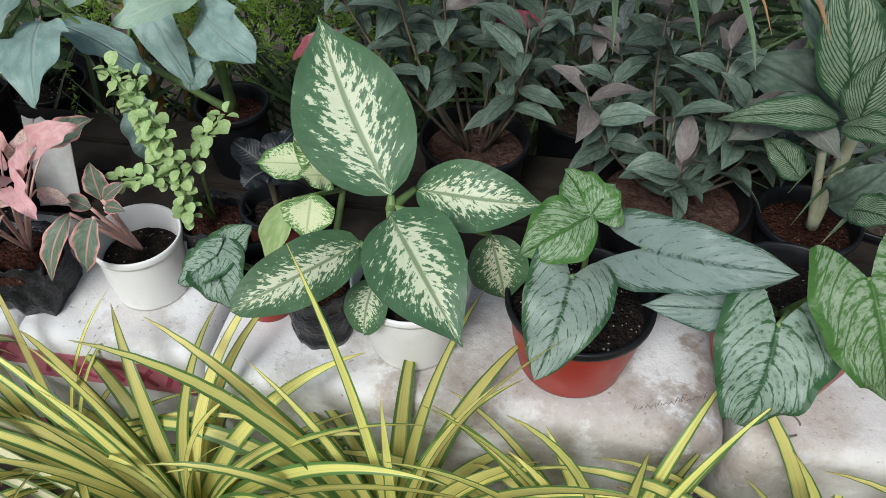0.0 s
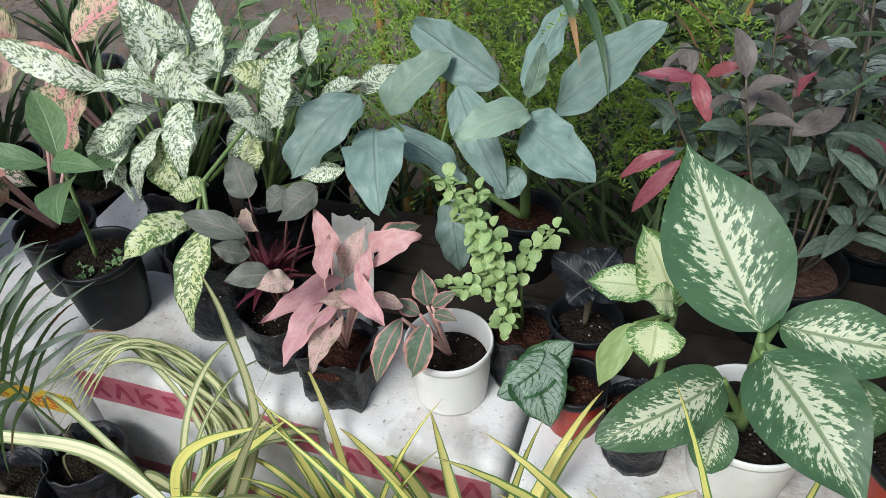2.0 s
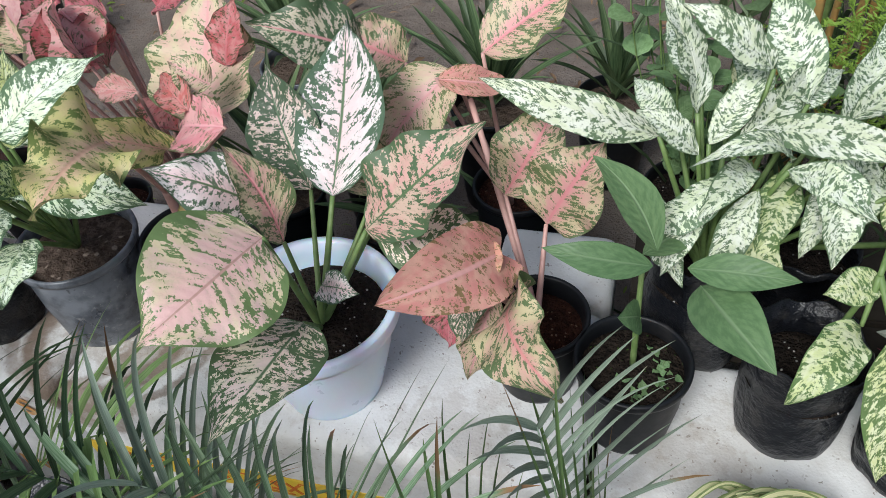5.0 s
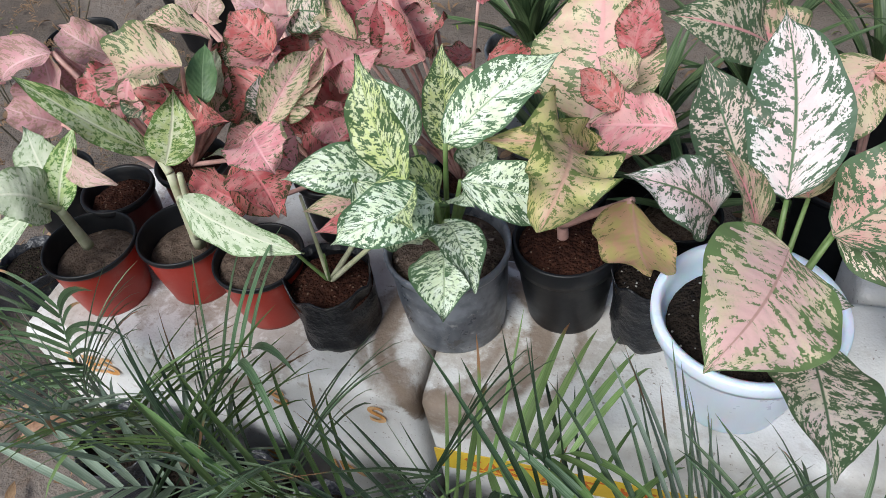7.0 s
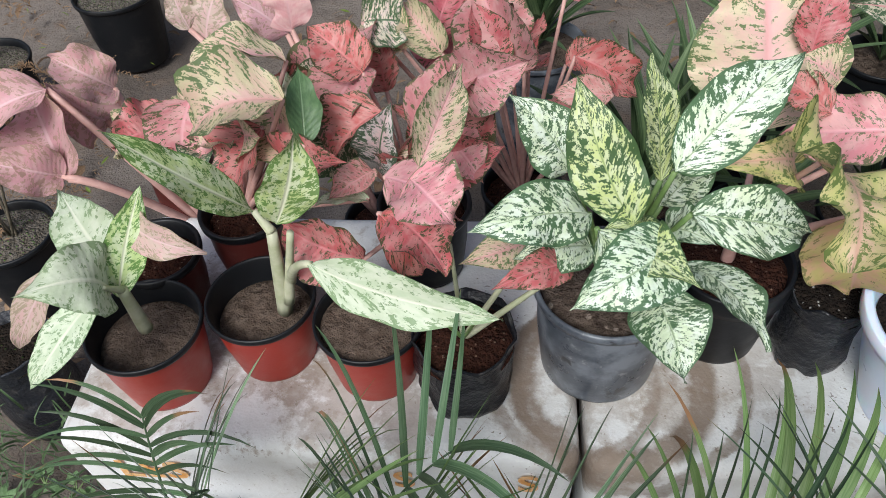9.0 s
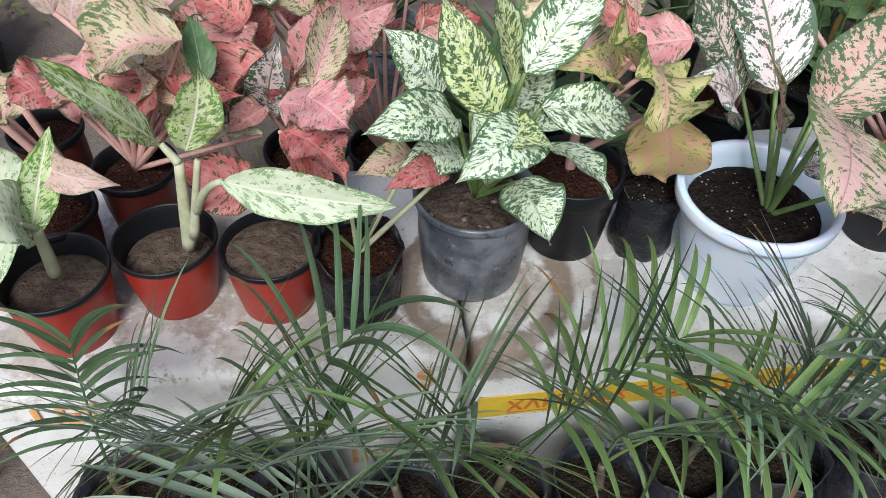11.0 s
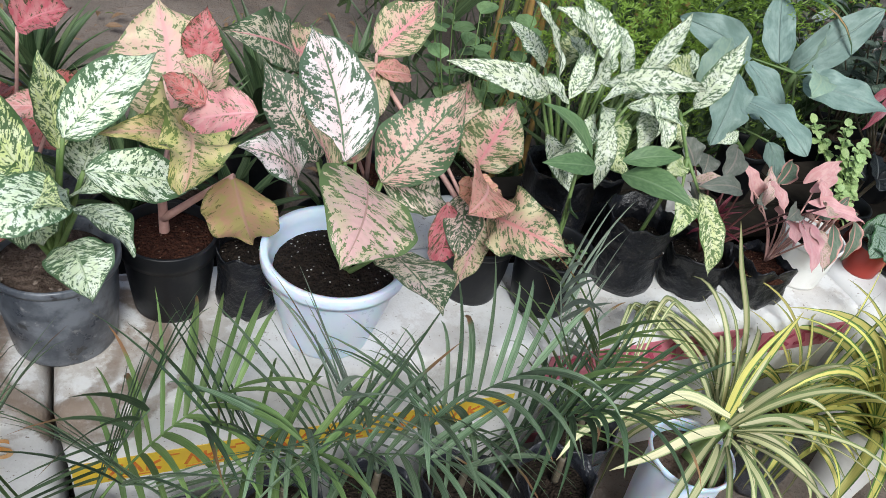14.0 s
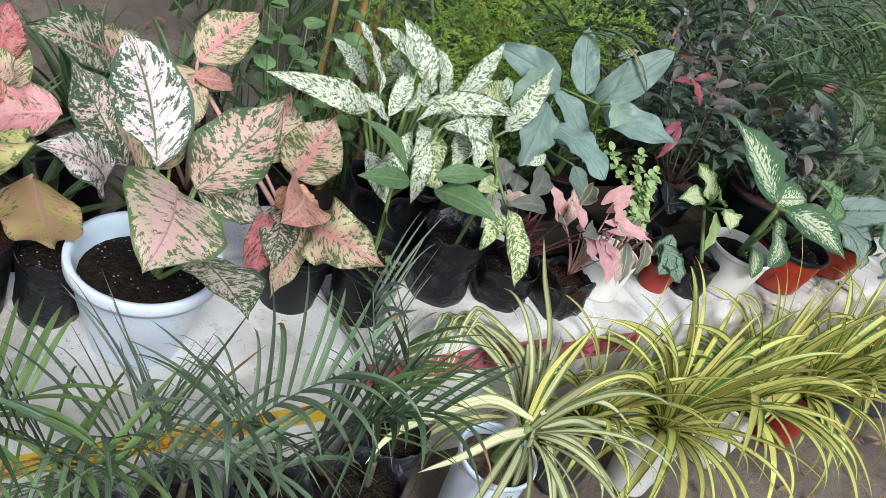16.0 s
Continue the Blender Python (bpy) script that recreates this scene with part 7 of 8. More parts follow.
# ---- row on the ground in front: palms and striped plants ----
def blade_into(bm, base, way, normal, length, width, sag, n=9, twist=0.0, fold=0.25, shape="strap", bow=0.0):
    """A long narrow blade that leaves base along way and bends down under its weight; sag is the whole bend in radians."""
    p, t, up = Vector(base), Vector(way).normalized(), Vector(normal)
    side0 = t.cross(up).normalized()
    uvl = bm.loops.layers.uv.verify()
    f = SHAPES[shape]
    rows = []
    for j in range(n + 1):
        v = j / n
        side = (Matrix.Rotation(twist * v, 3, t) @ side0).normalized()
        nn = side.cross(t).normalized()
        half = width / 2 * f(min(v, 0.995))
        rows.append([(bm.verts.new(p - side * half + nn * fold * half), 0.0, v), (bm.verts.new(p), 0.5, v), (bm.verts.new(p + side * half + nn * fold * half), 1.0, v)])
        axis = Vector((t.y, -t.x, 0))
        flat = axis.length
        if flat > 0.02:
            steep = 0.35 + 0.65 * flat
            t = Matrix.Rotation(-sag / n * (0.4 + 1.2 * v) * steep, 3, axis.normalized()) @ t
            side0 = (side0 - t * side0.dot(t)).normalized()
        t = (Matrix.Rotation(bow / n, 3, Vector((0, 0, 1))) @ t).normalized()
        p = p + t * (length / n)
    for a, b in zip(rows, rows[1:]):
        for i in range(2):
            quad = (a[i], a[i + 1], b[i + 1], b[i])
            face = bm.faces.new([k[0] for k in quad])
            for loop, k in zip(face.loops, quad):
                loop[uvl].uv = (k[1], k[2])


def before_box(bm, y=0.570):
    """Leaves lie against the box fronts and on the earth, and do not pass into them."""
    for v in bm.verts:
        if v.co.y > y and v.co.z < TOP + 0.012:
            v.co.y = y - 0.15 * (v.co.y - y)
        v.co.z = max(v.co.z, 0.012 + 0.003 * math.sin(v.co.x * 70))


def strap_clump(x, y, z, label, mat, n, length, potmat, seed, holder="pot", width=0.025, potr=0.075, low=0.0, tall=0.0, heavy=0.0, spread=0.0, thin=0.0, crown=(0.0, 0.0, 0.0)):
    """Arching strap leaves from one crown; the young ones stand, the old ones hang over."""
    r = random.Random(seed)
    p = potted("striped_spider_plant", x, y, z - 0.02, potr, z - 0.02, label, "pot" if holder == "pot" else "bag", potmat, M_SOIL_EARTH, "potted plant", "striped plants in front of the boxes",
               **({} if holder == "pot" else {"seed": seed}))
    if any(crown):
        stalk(p, (x, y, z - 0.045), (x + crown[0], y + crown[1], z + crown[2] - 0.02), 0.016, 0.012, M_STEM_GREEN, name="stem")
        x, y, z = x + crown[0], y + crown[1], z + crown[2]
    for i in range(n):
        a = i * 2.39996 + r.uniform(-0.4, 0.4)
        k = (i + 0.5) / n
        ln = length * r.uniform(0.62, 1.12) * (0.75 + 0.35 * math.sin(math.pi * min(k + 0.25, 1)))
        lift = radians(82 - low - 56 * k + r.uniform(-14, 14))
        if math.cos(a) < -0.1 and r.random() < thin:
            continue
        go = Vector((math.cos(a) * math.cos(lift), math.sin(a) * math.cos(lift), math.sin(lift)))
        if go.y > 0:
            go.y *= 0.22
        back = Vector((-math.cos(a) * math.sin(lift), -math.sin(a) * math.sin(lift), math.cos(lift)))
        out = 0.004 + (0.018 + spread) * k
        b = Vector((x + out * math.cos(a), y + out * math.sin(a), z - 0.035 + tall * (1 - 0.8 * k)))
        bm = bmesh.new()
        blade_into(bm, b, go, back, ln, width * r.uniform(0.45, 1.1), r.uniform(0.9, 1.7) + heavy + 1.3 * k, 16, r.uniform(-0.7, 0.7), r.uniform(0.15, 0.4), "strap", r.uniform(-0.3, 0.3) * (1 + 12 * spread))
        before_box(bm)
        part("leaf", bm, mat, p)
    return p


CREAM = strap_clump(-0.885, 0.410, 0.275, "spreading cream-striped spider plant in a white pot", M_STRAP_DIM, 44, 0.40, M_WHITE, 5, width=0.017, low=30, heavy=1.6, spread=0.03, thin=0.45, crown=(0.06, 0.015, 0.045))


def ribbon(parent, pts, width, mat, flat, n=22):
    """A strap leaf laid along a smooth curve through a few places, thinning to its tip."""
    p = [Vector(k) for k in pts]
    p = [p[0] * 2 - p[1]] + p + [p[-1] * 2 - p[-2]]
    bm = bmesh.new()
    uvl = bm.loops.layers.uv.verify()
    line = []
    for j in range(n + 1):
        g = j / n * (len(p) - 3)
        k = min(int(g), len(p) - 4)
        f = g - k
        a, b, c, d = p[k:k + 4]
        line.append(0.5 * (2 * b + (c - a) * f + (2 * a - 5 * b + 4 * c - d) * f * f + (3 * b - a - 3 * c + d) * f ** 3))
    rows = []
    for j in range(n + 1):
        v = j / n
        t = (line[min(j + 1, n)] - line[max(j - 1, 0)]).normalized()
        side = t.cross(Vector(flat)).normalized()
        nn = side.cross(t)
        half = width / 2 * SHAPES["strap"](min(v, 0.995))
        rows.append([(bm.verts.new(line[j] + side * u * half + nn * 0.3 * half * abs(u)), (u + 1) / 2, v) for u in (-1, 0, 1)])
    for a, b in zip(rows, rows[1:]):
        for i in range(2):
            quad = (a[i], a[i + 1], b[i + 1], b[i])
            face = bm.faces.new([k[0] for k in quad])
            for loop, k in zip(face.loops, quad):
                loop[uvl].uv = (k[1], k[2])
    before_box(bm)
    return part("leaf", bm, mat, parent)


# the broad pale leaves that arch out of the crown
UP, OUT = (-0.1, -0.5, 0.85), (0.0, -0.8, 0.6)
ribbon(CREAM, ((-0.827, 0.425, 0.317), (-0.937, 0.44, 0.380), (-1.061, 0.42, 0.399), (-1.160, 0.395, 0.404), (-1.205, 0.375, 0.375)), 0.020, M_STRAP_CREAM, UP, 26)
ribbon(CREAM, ((-0.820, 0.42, 0.290), (-0.905, 0.41, 0.307), (-0.998, 0.39, 0.308), (-1.100, 0.37, 0.325)), 0.021, M_STRAP_CREAM, UP)
ribbon(CREAM, ((-0.815, 0.42, 0.293), (-0.859, 0.38, 0.288), (-0.886, 0.35, 0.245), (-0.896, 0.33, 0.170)), 0.021, M_STRAP_CREAM, OUT)
ribbon(CREAM, ((-0.788, 0.42, 0.288), (-0.781, 0.38, 0.250), (-0.752, 0.35, 0.165), (-0.731, 0.33, 0.084)), 0.020, M_STRAP_CREAM, OUT)
ribbon(CREAM, ((-0.807, 0.43, 0.321), (-0.683, 0.45, 0.339), (-0.573, 0.455, 0.339), (-0.492, 0.45, 0.305)), 0.021, M_STRAP_CREAM, UP)
ribbon(CREAM, ((-0.800, 0.42, 0.293), (-0.702, 0.41, 0.293), (-0.577, 0.38, 0.208), (-0.450, 0.355, 0.075)), 0.019, M_STRAP_CREAM, UP, 26)
ribbon(CREAM, ((-0.799, 0.425, 0.299), (-0.646, 0.42, 0.270), (-0.508, 0.40, 0.199), (-0.390, 0.385, 0.090)), 0.017, M_STRAP_CREAM, UP, 26)
ribbon(CREAM, ((-0.805, 0.43, 0.306), (-0.718, 0.44, 0.327), (-0.607, 0.43, 0.290), (-0.480, 0.41, 0.180)), 0.016, M_STRAP_CREAM, UP)
ribbon(CREAM, ((-0.821, 0.43, 0.305), (-0.776, 0.46, 0.378), (-0.719, 0.49, 0.422), (-0.677, 0.51, 0.460)), 0.018, M_STRAP, OUT)
ribbon(CREAM, ((-0.833, 0.43, 0.305), (-0.819, 0.45, 0.385), (-0.778, 0.47, 0.430), (-0.701, 0.50, 0.452)), 0.019, M_STRAP, OUT)
ribbon(CREAM, ((-0.794, 0.41, 0.290), (-0.727, 0.38, 0.270), (-0.610, 0.35, 0.161), (-0.530, 0.335, 0.050)), 0.018, M_STRAP_CREAM, OUT)
# a sheaf of long leaves that rises behind the crown and leans over the tape to one side
for i in range(13):
    r_ = random.Random(90 + i)
    k = i / 12
    ribbon(CREAM, ((-0.825 + r_.uniform(-0.01, 0.01), 0.425, 0.28), (-0.765 - 0.08 * k + r_.uniform(-0.01, 0.01), 0.545 + r_.uniform(-0.02, 0.01), 0.340 + r_.uniform(-0.01, 0.01)),
                   (-0.865 - 0.10 * k, 0.580 + r_.uniform(-0.02, 0.015), 0.420 + 0.02 * k + r_.uniform(-0.01, 0.01)), (-0.945 - 0.075 * k, 0.545 + r_.uniform(-0.02, 0.02), 0.465 - 0.01 * k + r_.uniform(-0.015, 0.015)),
                   (-1.01 - 0.08 * k, 0.48 + r_.uniform(-0.02, 0.02), 0.40 + r_.uniform(-0.05, 0.02))),
           r_.uniform(0.007, 0.013), M_STRAP_DIM, (-0.2, -0.6, 0.75), 30)
ribbon(CREAM, ((-0.80, 0.435, 0.20), (-0.75, 0.53, 0.38), (-0.79, 0.585, 0.52), (-0.820, 0.60, 0.600)), 0.017, M_STRAP_DIM, (0.1, -0.9, 0.3))
for way_, ln_ in (((0.30, 0.0, 0.92), 0.42),):
    bm = bmesh.new()
    blade_into(bm, (-0.80, 0.435, 0.20), way_, (0.2, -0.9, 0.3), ln_, 0.018, 0.35, 14, 0.3)
    part("leaf", bm, M_STRAP_DIM, CREAM)
# a pale pink blossom caught among the cream leaves
for k in range(5):
    leaf(CREAM, (-0.745, 0.395, 0.262), (-0.745 + 0.017 * math.cos(k * 1.257), 0.395 + 0.014 * math.sin(k * 1.257), 0.268 + 0.008 * math.sin(k * 1.257)), 0.012, M_PINK_PALE, 0.1, 0, "oval", name="petal")
strap_clump(-0.585, 0.470, 0.225, "small yellow-striped plant in a black bag", M_STRAP, 40, 0.33, M_BAG_GREY, 6, "bag", 0.018, 0.055)
strap_clump(-0.400, 0.420, 0.225, "yellow-striped spider plant in a worn white pot", M_STRAP, 62, 0.42, M_WHITE_WARM, 7, width=0.027, potr=0.065)
strap_clump(-0.130, 0.430, 0.225, "yellow-striped spider plant with arching leaves", M_STRAP, 60, 0.43, M_WHITE_WARM, 8, width=0.027, potr=0.065)
strap_clump(0.130, 0.420, 0.215, "yellow-striped spider plant in a faded red pot", M_STRAP, 56, 0.40, M_RED, 9, width=0.027, potr=0.065)
strap_clump(0.380, 0.420, 0.215, "yellow-striped spider plant in a grey bag", M_STRAP, 48, 0.39, M_BAG_GREY, 10, "bag", 0.026, 0.06)
strap_clump(0.640, 0.430, 0.215, "yellow-striped spider plant at the end of the row", M_STRAP, 46, 0.42, M_BAG_GREY, 12, "bag", 0.026, 0.06)


def frond(parent, foot, way, length, sag, mat, r, pairs=9, span=0.17, width=0.0085, by_box=True, bare=0.36, limp=0.75):
    """One feather leaf: a bare stalk, then a midrib with long narrow leaflets in two rows that rise in a shallow V and hang at their ends."""
    p, t = Vector(foot), Vector(way).normalized()
    pts, ways = [p.copy()], [t.copy()]
    n = 14
    for j in range(n):
        axis = Vector((t.y, -t.x, 0))
        if axis.length > 0.03:
            t = Matrix.Rotation(-sag / n * (0.3 + 1.4 * j / n), 3, axis.normalized()) @ t
        p = p + t * (length / n)
        pts.append(p.copy()), ways.append(t.copy())
    bm = bmesh.new()
    tube_into(bm, pts, 0.0025, 0.0009, 5)
    for i in range(pairs):
        k0 = i / (pairs - 1)
        f = bare + (0.99 - bare) * k0 ** 0.92
        k = min(int(f * n), n - 1)
        c, t = pts[k].lerp(pts[k + 1], f * n - k), ways[k]
        side = t.cross(Vector((0, 0, 1)))
        side = side.normalized() if side.length > 0.15 else Vector((1, 0, 0))
        up = side.cross(t)
        for s in (-1, 1):
            if r.random() < 0.05:
                continue
            wide = 1.10 - 0.62 * k0 + r.uniform(-0.12, 0.12)
            go = t * math.cos(wide) + side * (s * math.sin(wide)) + up * (0.30 + r.uniform(-0.10, 0.12))
            ln = span * (0.70 + 0.42 * math.sin(math.pi * (0.18 + 0.66 * k0))) * r.uniform(0.88, 1.1)
            blade_into(bm, c, go, up + side * (-0.45 * s), ln, width * r.uniform(0.75, 1.2), limp + 0.5 * sag + r.uniform(-0.4, 0.8), 8, r.uniform(-0.4, 0.4), 0.35, "strap", -0.25 * s)
            if by_box:
                bm.verts.ensure_lookup_table()
                added = bm.verts[-27:]
                if any(v.co.y > 0.574 and v.co.z < TOP + 0.006 for v in added):
                    bmesh.ops.delete(bm, geom=added, context='VERTS')
    return part("frond", bm, mat, parent)


def palm(x, y, seed, n=4, size=0.30, rim=0.262, high=0.05, label="young feather palm in a dusty black nursery bag"):
    r = random.Random(seed)
    p = potted("palm_seedling", x, y, rim, 0.061, rim, label, "bag", M_BAG_DUST, M_SOIL_DAMP, "potted palm", "palm seedlings in front of the boxes", seed=seed, fill=0.035)
    crown = Vector((x + r.uniform(-0.01, 0.01), y - 0.005, rim + high))
    stalk(p, (x, y, rim - 0.02), crown, 0.007, 0.005, M_STEM_DARK, name="stem")
    for i in range(n):
        a = math.pi * (i + 0.31 * seed) + r.uniform(-0.7, 0.7)
        out = (0.22 + 0.55 * i / n) * r.uniform(0.8, 1.2)
        way = (math.cos(a) * out, math.sin(a) * out * 0.35 - r.uniform(0.05, 0.30), 1.0)
        frond(p, crown, way, size * r.uniform(0.9, 1.15), 0.2 + 0.8 * i / n + r.uniform(-0.2, 0.3), r.choice((M_PALM, M_PALM_DARK, M_PALM, M_PALM_SHEEN, M_PALM_FRESH)), r, r.randint(9, 11), 0.172, 0.0100)
    return p


for i, (px, py, sz, nf) in enumerate(((-2.325, 0.500, 0.24, 0), (-2.190, 0.485, 0.23, 2), (-2.105, 0.465, 0.26, 3), (-1.970, 0.445, 0.26, 3), (-1.840, 0.455, 0.29, 3),
                                     (-1.705, 0.440, 0.27, 2), (-1.575, 0.460, 0.30, 3), (-1.440, 0.455, 0.28, 3), (-1.300, 0.445, 0.28, 3), (-1.145, 0.420, 0.22, 1))):
    first = palm(px, py, 40 + i * 3, nf, sz)
    if i == 0:
        frond(first, (px, py - 0.005, 0.30), (0.0, 0.12, 0.66), 0.22, 0.2, M_PALM_DARK, random.Random(8), 11, 0.125, 0.0085)
        frond(first, (px, py - 0.005, 0.30), (0.20, -0.05, 0.70), 0.24, 0.35, M_PALM, random.Random(9), 10, 0.15, 0.009)
FAN = palm(-1.060, 0.500, 67, 1, 0.20)
frond(FAN, (-1.105, 0.490, 0.25), (-0.072, 0.056, 0.36), 0.325, 0.05, M_PALM_SHEEN, random.Random(5), 12, 0.165, 0.009, limp=0.35)


# ---- behind the boxes: foliage, canes, pots on the ground ----
def tall_palm(x, y, seed, n, label, size=0.85):
    """A feather palm that stands on the ground behind the shrubs."""
    r = random.Random(seed)
    p = potted("tall_palm", x, y, 0.24, 0.11, 0.24, label, mat=M_BLACK, soilm=M_SOIL_EARTH, cat="potted palm")
    for i in range(n):
        a = i * 2.4 + seed
        out = 0.25 + 0.45 * i / n
        frond(p, (x + 0.02 * math.cos(a), y + 0.02 * math.sin(a), 0.22), (math.cos(a) * out, math.sin(a) * out - 0.1, 1.0), size * r.uniform(0.85, 1.15), 0.6 + r.uniform(0, 0.5), M_PALM_DARK if r.random() < 0.6 else M_PALM_FRESH, r, 17, 0.27, 0.014, False)
    return p


tall_palm(0.46, 1.38, 3, 8, "feathery green palm behind the dark shrubs")
tall_palm(0.98, 1.26, 5, 9, "feathery palm at the end of the row")
tall_palm(-0.20, 1.62, 8, 4, "slender palm among the canes", 0.75)


def fern_mass(name, x0, x1, y0, y1, z0, z1, n, mat, seed, label, cat):
    """Feathery sprays of short needles on thin stems."""
    r = random.Random(seed)
    bm = bmesh.new()
    for i in range(n):
        x, y = r.uniform(x0, x1), r.uniform(y0, y1)
        z = r.uniform(z0, z1)
        way = Vector((r.uniform(-1, 1), r.uniform(-1, 0.3), r.uniform(-0.3, 1.0))).normalized()
        a = Vector((x, y, z))
        ln = r.uniform(0.07, 0.14)
        for k in range(30):
            f = k / 29
            p = a + way * ln * f + Vector((0, 0, -0.04 * f * f))
            q = Vector((r.uniform(-1, 1), r.uniform(-1, 1), r.uniform(-0.2, 1))).normalized() * r.uniform(0.007, 0.013)
            leaf_into(bm, p, p + q * 1.15 + way * 0.006, 0.0031, 0.1, 0, "lance", 0.1, 0, k, 1, 2, Vector((0, -0.6, 0.8)))
    return tagged(obj(name, bm, mat), label, cat, "", "stuff")


fern_mass("feathery_fern", -0.86, -0.22, 1.10, 1.45, 0.44, 0.88, 820, M_FERN, 3, "bright yellow-green feathery asparagus fern", "fern")


def grass_mass(name, x0, x1, y0, y1, z0, n, lo, hi, w, mat, seed, label, bend_=0.3):
    r = random.Random(seed)
    bm = bmesh.new()
    for i in range(n):
        b = Vector((r.uniform(x0, x1), r.uniform(y0, y1), z0 + r.uniform(0, 0.15)))
        ln = r.uniform(lo, hi)
        a = r.uniform(0, 6.28)
        o = ln * r.uniform(0.2, 0.8)
        t = b + Vector((o * math.cos(a), o * math.sin(a) * 0.8, ln * r.uniform(0.35, 0.9)))
        leaf_into(bm, b, t, w * r.uniform(0.6, 1.3), r.uniform(0.05, bend_), r.uniform(-40, 40), "strap", 0.25, 0.0, i, 1, 6, Vector((0, -0.5, 0.85)), 0.5)
    return tagged(obj(name, bm, mat), label, "grass", "", "stuff")


grass_mass("tall_grass", -0.45, 1.30, 1.25, 1.75, 0.0, 420, 0.5, 1.0, 0.013, M_GRASS, 21, "dark green tall grassy leaves behind the shrubs")
grass_mass("far_grass", -1.0, 2.60, 1.8, 2.7, 0.0, 420, 0.6, 1.2, 0.018, M_GRASS, 22, "dense dark green undergrowth by the backdrop sheet")
grass_mass("side_grass", 0.60, 2.40, 0.75, 1.8, 0.0, 300, 0.5, 0.95, 0.016, M_GRASS, 23, "dark leafy growth beyond the boxes")
grass_mass("low_weeds", -1.05, -0.25, 1.12, 1.9, 0.0, 200, 0.25, 0.6, 0.010, M_GRASS, 24, "thin green weeds under the fern")


tall_palm(1.45, 1.75, 11, 9, "broad feathery palm near the backdrop sheet", 1.0)
tall_palm(0.20, 2.05, 13, 9, "broad feathery palm before the backdrop sheet", 1.05)


def cane_clump(x, y, seed, n, label):
    r = random.Random(seed)
    c = thing("cane_clump", x, y, 0.0, label, "canes")
    for i in range(n):
        a = Vector((x + r.uniform(-0.09, 0.09), y + r.uniform(-0.06, 0.06), -0.01))
        b = a + Vector((r.uniform(-0.12, 0.12), r.uniform(-0.05, 0.1), r.uniform(1.0, 1.35)))
        stalk(c, a, b, r.uniform(0.005, 0.013), 0.004, M_CANE if r.random() < 0.7 else M_STEM_GREEN, name="cane")
    return c


cane_clump(-0.80, 1.42, 2, 9, "orange bamboo canes standing among green stems")
cane_clump(-0.30, 1.60, 3, 9, "thin orange and green canes in the undergrowth")

HERB = potted("round_leaved_herb", -1.020, 1.240, 0.300, 0.080, 0.30, "bushy herb with round green leaves in a black pot", mat=M_BLACK, soilm=M_SOIL_BLACK)
def torn_card(x, y, w, h, label):
    """A stiff white card standing on the lid, its upper edge torn."""
    p = thing("paper_card", x, y, TOP, label, "card")
    bm = bmesh.new()
    n = 8
    for back in (0.0, 0.0015):
        for j in range(n + 1):
            u = j / n
            for k in (0.0, 0.5, 1.0):
                top = h * (1.0 + 0.10 * noise.noise((u * 5.0, 1.7, 0.3)))
                bm.verts.new((x - w / 2 + w * u, y + back + 0.30 * k * top + 0.006 * math.sin(3.0 * u), TOP + 0.001 + k * top))
    bm.verts.ensure_lookup_table()
    row = lambda s_, j, k: bm.verts[s_ * 3 * (n + 1) + 3 * j + k]
    for s_ in (0, 1):
        for j in range(n):
            for k in (0, 1):
                quad = [row(s_, j, k), row(s_, j + 1, k), row(s_, j + 1, k + 1), row(s_, j, k + 1)]
                bm.faces.new(quad if s_ == 0 else quad[::-1])
    part("card", bm, M_CARD, p)
    return p


torn_card(-0.725, 0.805, 0.070, 0.135, "torn white card standing among the pots on the foam lid")
HERB_SET = [shared_leaf("herb_leaf", 0.95, M_HERB, 0.06, "round", 0.1, 0.03, 2.0, 2, 6)]
for i in range(16):
    a = i * 2.4
    top = Vector((-1.02 + 0.17 * math.cos(a) * math.sqrt(i / 15), 1.24 + 0.10 * math.sin(a) * math.sqrt(i / 15), rng.uniform(0.50, 0.80)))
    pts = bend((-1.02, 1.24, 0.29), top, 0.03, (math.cos(a), math.sin(a), 0), 6)
    bm = bmesh.new()
    tube_into(bm, pts, 0.002, 0.001, 5)
    part("stem", bm, M_STEM_GREEN, HERB)
    for k in range(7):
        set_leaf(HERB, HERB_SET[0], pts[min(k, 6)] if k else pts[6], (math.cos(k * 2.1 + i), math.sin(k * 2.1 + i) - 0.3, 0.2), rng.uniform(0.030, 0.050), rng.uniform(-20, 20))


def spiky(x, y, rim, r0, label, n, ln, seed, potmat=M_BLACK, w=0.025):
    r = random.Random(seed)
    p = potted("potted_spiky_plant", x, y, rim, r0, rim, label, mat=potmat, soilm=M_SOIL_EARTH)
    for i in range(n):
        a = i * 2.4
        k = (i + 0.5) / n
        t = Vector((x + ln * math.cos(a) * (0.3 + 0.6 * k), y + ln * math.sin(a) * (0.3 + 0.6 * k), rim + ln * (1.0 - 0.6 * k)))
        leaf(p, (x, y, rim - 0.015), t, w, M_GRASS, 0.08, 0, "lance", 0.4, 0.0, hint=Vector((-0.3 * math.cos(a), -0.3 * math.sin(a), 1)))
    return p


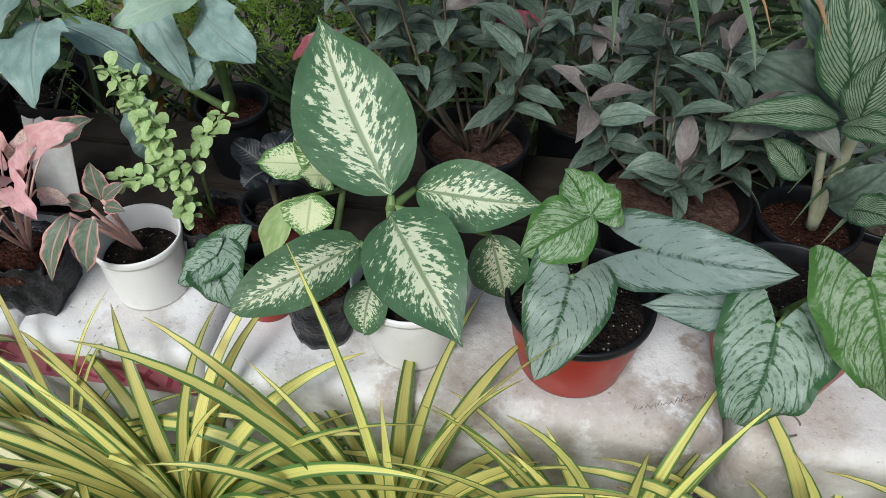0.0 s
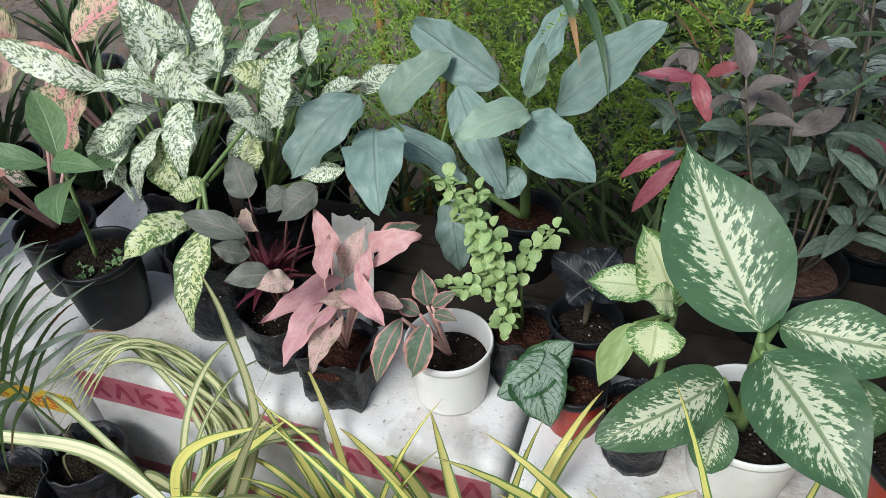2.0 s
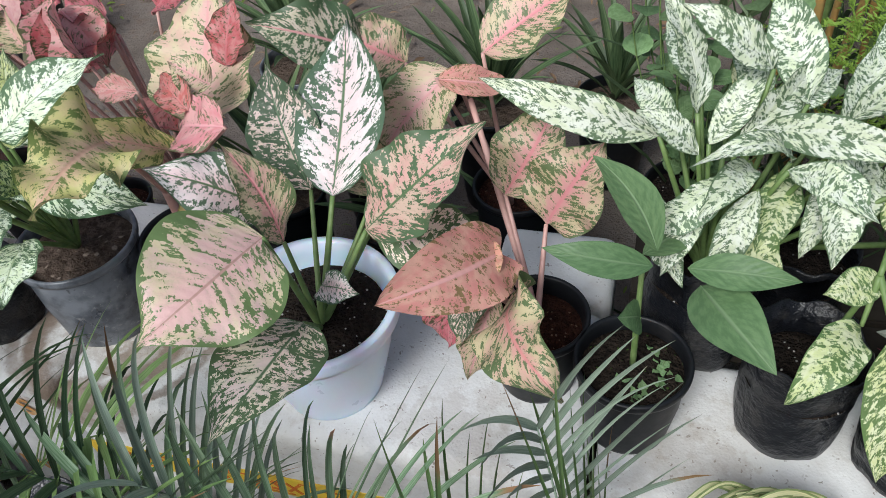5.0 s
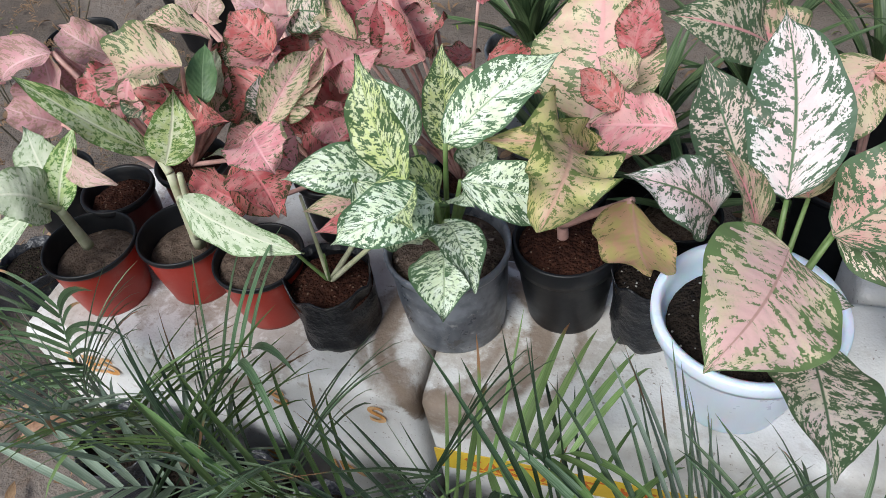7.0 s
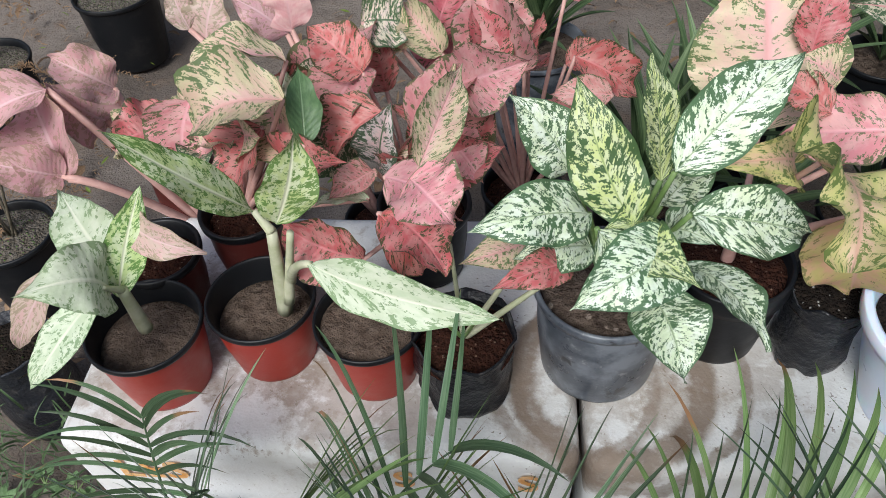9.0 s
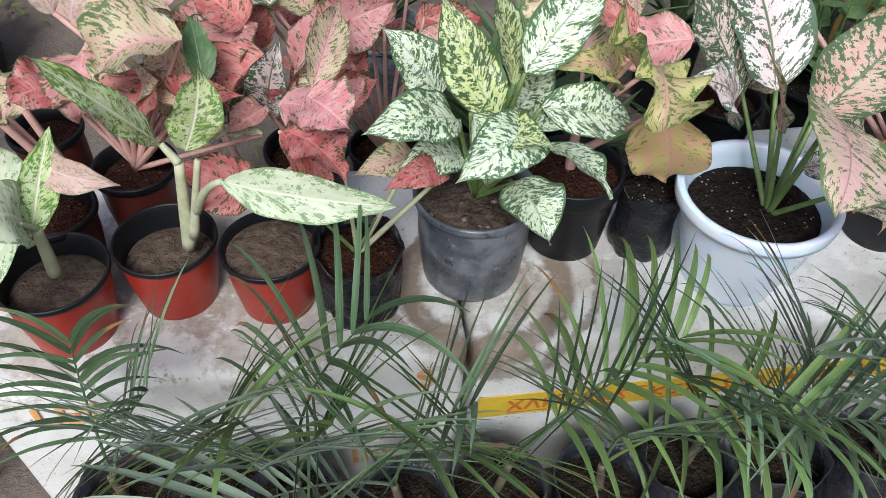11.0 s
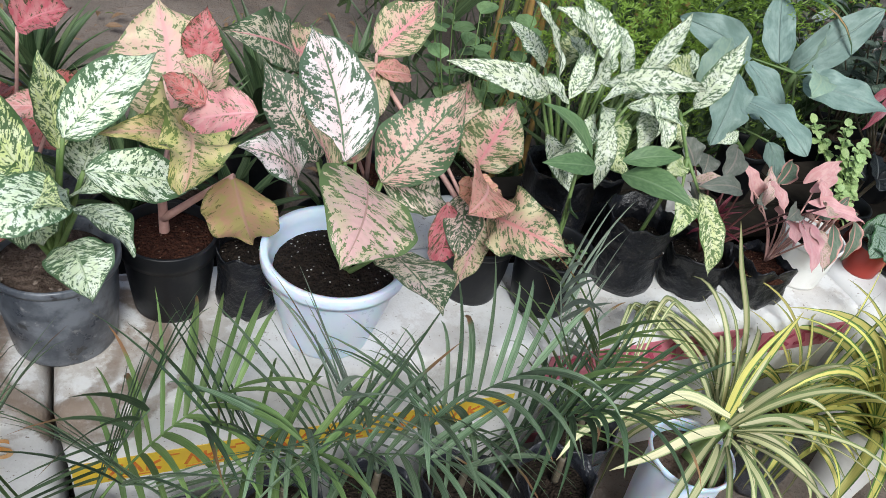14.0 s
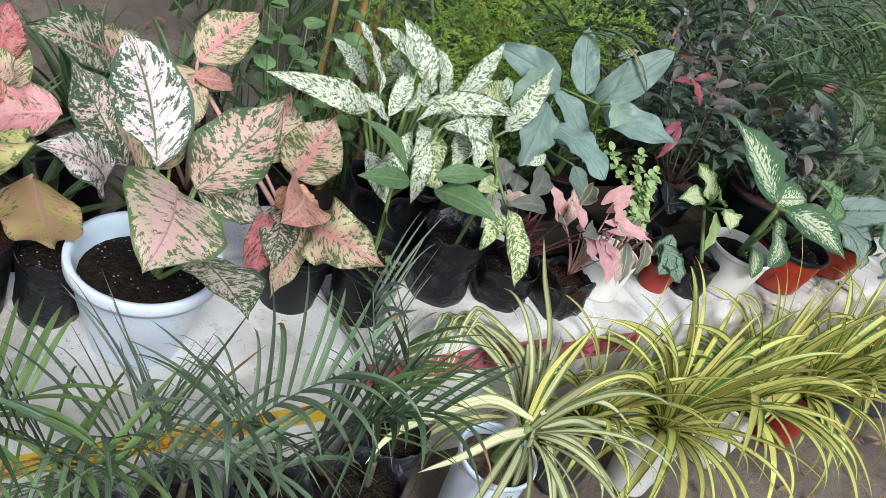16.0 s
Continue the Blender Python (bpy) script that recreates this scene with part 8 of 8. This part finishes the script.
spiky(-1.90, 1.600, 0.27, 0.105, "spiky green plant in a smoky grey pot on the ground", 26, 0.27, 1, M_GREY)
spiky(-1.62, 1.300, 0.24, 0.085, "dark spiky plant in a black pot on the ground", 24, 0.28, 2)
spiky(-1.430, 1.500, 0.26, 0.090, "aloe-like plant in a black pot on the ground", 26, 0.30, 3)
spiky(-1.740, 1.120, 0.30, 0.075, "narrow-leaved plant in a black pot behind the boxes", 24, 0.28, 4)
spiky(-1.330, 1.180, 0.20, 0.080, "aloe-like plant in a black pot close behind the boxes", 14, 0.18, 6)
spiky(-1.540, 1.140, 0.24, 0.075, "small spiky plant in a black pot close behind the boxes", 14, 0.18, 7)
spiky(-1.180, 1.620, 0.22, 0.085, "spiky plant in a black pot near the backdrop sheet", 16, 0.26, 5)


def dry_pot(x, y, rim, r0, label, seed):
    r = random.Random(seed)
    p = potted("pot_with_twigs", x, y, rim, r0, rim, label, mat=M_BLACK, soilm=M_SOIL_MOSS, cat="flower pot", fill=0.015)
    for i in range(6):
        b = Vector((x + r.uniform(-0.02, 0.02), y, rim - 0.02))
        stalk(p, b, b + Vector((r.uniform(-0.12, 0.12), r.uniform(-0.05, 0.1), r.uniform(0.2, 0.42))), 0.003, 0.001, M_STEM_DARK, name="twig")
    return p


dry_pot(-3.230, 1.700, 0.16, 0.105, "black pot of dry earth with bare twigs", 1)
dry_pot(-2.985, 1.960, 0.20, 0.110, "black pot with bare twigs further back", 2)
dry_pot(-2.860, 1.080, 0.22, 0.085, "black pot with a withered twig beside the boxes", 3)
dry_pot(-3.030, 0.745, 0.15, 0.085, "black pot of dry earth on the ground", 4)
potted("nursery_bag", -2.760, 0.845, 0.210, 0.066, 0.21, "shiny black nursery bag standing on the earth beside the boxes", "bag", M_BAG_DUST, M_SOIL_DAMP, "bag", seed=37)


def weed(x, y, n, size, seed):
    """A low weed: a few small leaves spread from one root."""
    r = random.Random(seed)
    p = thing("weed", x, y, 0.0, "small green weed growing in the bare earth", "weed", "weeds beside the boxes")
    for i in range(n):
        a = i * 2.4 + r.uniform(-0.3, 0.3)
        go = Vector((math.cos(a), math.sin(a), r.uniform(0.3, 0.9))).normalized()
        b = Vector((x, y, 0.006))
        stemmed(p, b, b + go * size * r.uniform(0.4, 0.8), b + go * size * r.uniform(1.2, 1.7) - Vector((0, 0, 0.2 * size)), size * 0.5, M_HERB, M_STEM_GREEN, 0.15, 0, "ovate", r=0.0012)
    return p


for i, (wx, wy, wn, ws) in enumerate(((-2.775, 0.655, 9, 0.032), (-2.72, 0.70, 7, 0.026), (-2.83, 0.62, 6, 0.022), (-2.66, 0.69, 8, 0.03), (-2.70, 0.60, 5, 0.02))):
    weed(wx, wy, wn, ws, 60 + i)
grass_mass("weed_grass", -2.86, -2.60, 0.60, 0.80, 0.0, 130, 0.05, 0.13, 0.004, M_GRASS, 63, "thin grass sprouting beside the boxes", 0.6)
curl = thing("dry_leaf", -2.657, 0.586, 0.006, "curled dry brown leaf lying on the earth", "leaf")
leaf(curl, (-2.690, 0.560, 0.014), (-2.625, 0.625, 0.016), 0.036, M_DRY, 0.12, 0, "lance", cup=1.1, wave=0.12, hint=Vector((0, 0, 1)))


def litter(n, x0, x1, y0, y1, seed, mat, size, name, label):
    """Dry leaves and scraps lying on the earth."""
    r = random.Random(seed)
    bm = bmesh.new()
    for i in range(n):
        b = Vector((r.uniform(x0, x1), r.uniform(y0, y1), 0.012))
        a = r.uniform(0, 6.28)
        ln = size * r.uniform(0.4, 1.3)
        leaf_into(bm, b, b + Vector((ln * math.cos(a), ln * math.sin(a), r.uniform(0, 0.012))), ln * r.uniform(0.12, 0.4), r.uniform(0.0, 0.25), r.uniform(-30, 30), "lance", 0.4, 0.06, i, 1, 4, Vector((0, 0, 1)))
    return tagged(obj(name, bm, mat), label, "litter", "", "stuff")


litter(520, -4.0, -0.9, 1.05, 2.7, 51, M_DRY, 0.05, "leaf_litter", "dry brown leaves scattered on the earth")
litter(160, -3.4, -2.5, 0.1, 1.1, 52, M_DRY, 0.045, "leaf_litter", "dry brown leaves beside the boxes")
litter(220, -0.6, 1.3, 0.0, 0.5, 53, M_DRY, 0.04, "leaf_litter", "dry scraps before the striped plants")
litter(200, -4.0, -1.0, 0.9, 2.6, 54, M_FERN, 0.03, "low_weeds", "small green weeds in the earth")
fern_mass("dry_shrub", -3.15, -2.75, 1.05, 1.65, 0.08, 0.62, 110, M_DRY, 55, "brown feathery dried shrub beside the pots", "shrub")
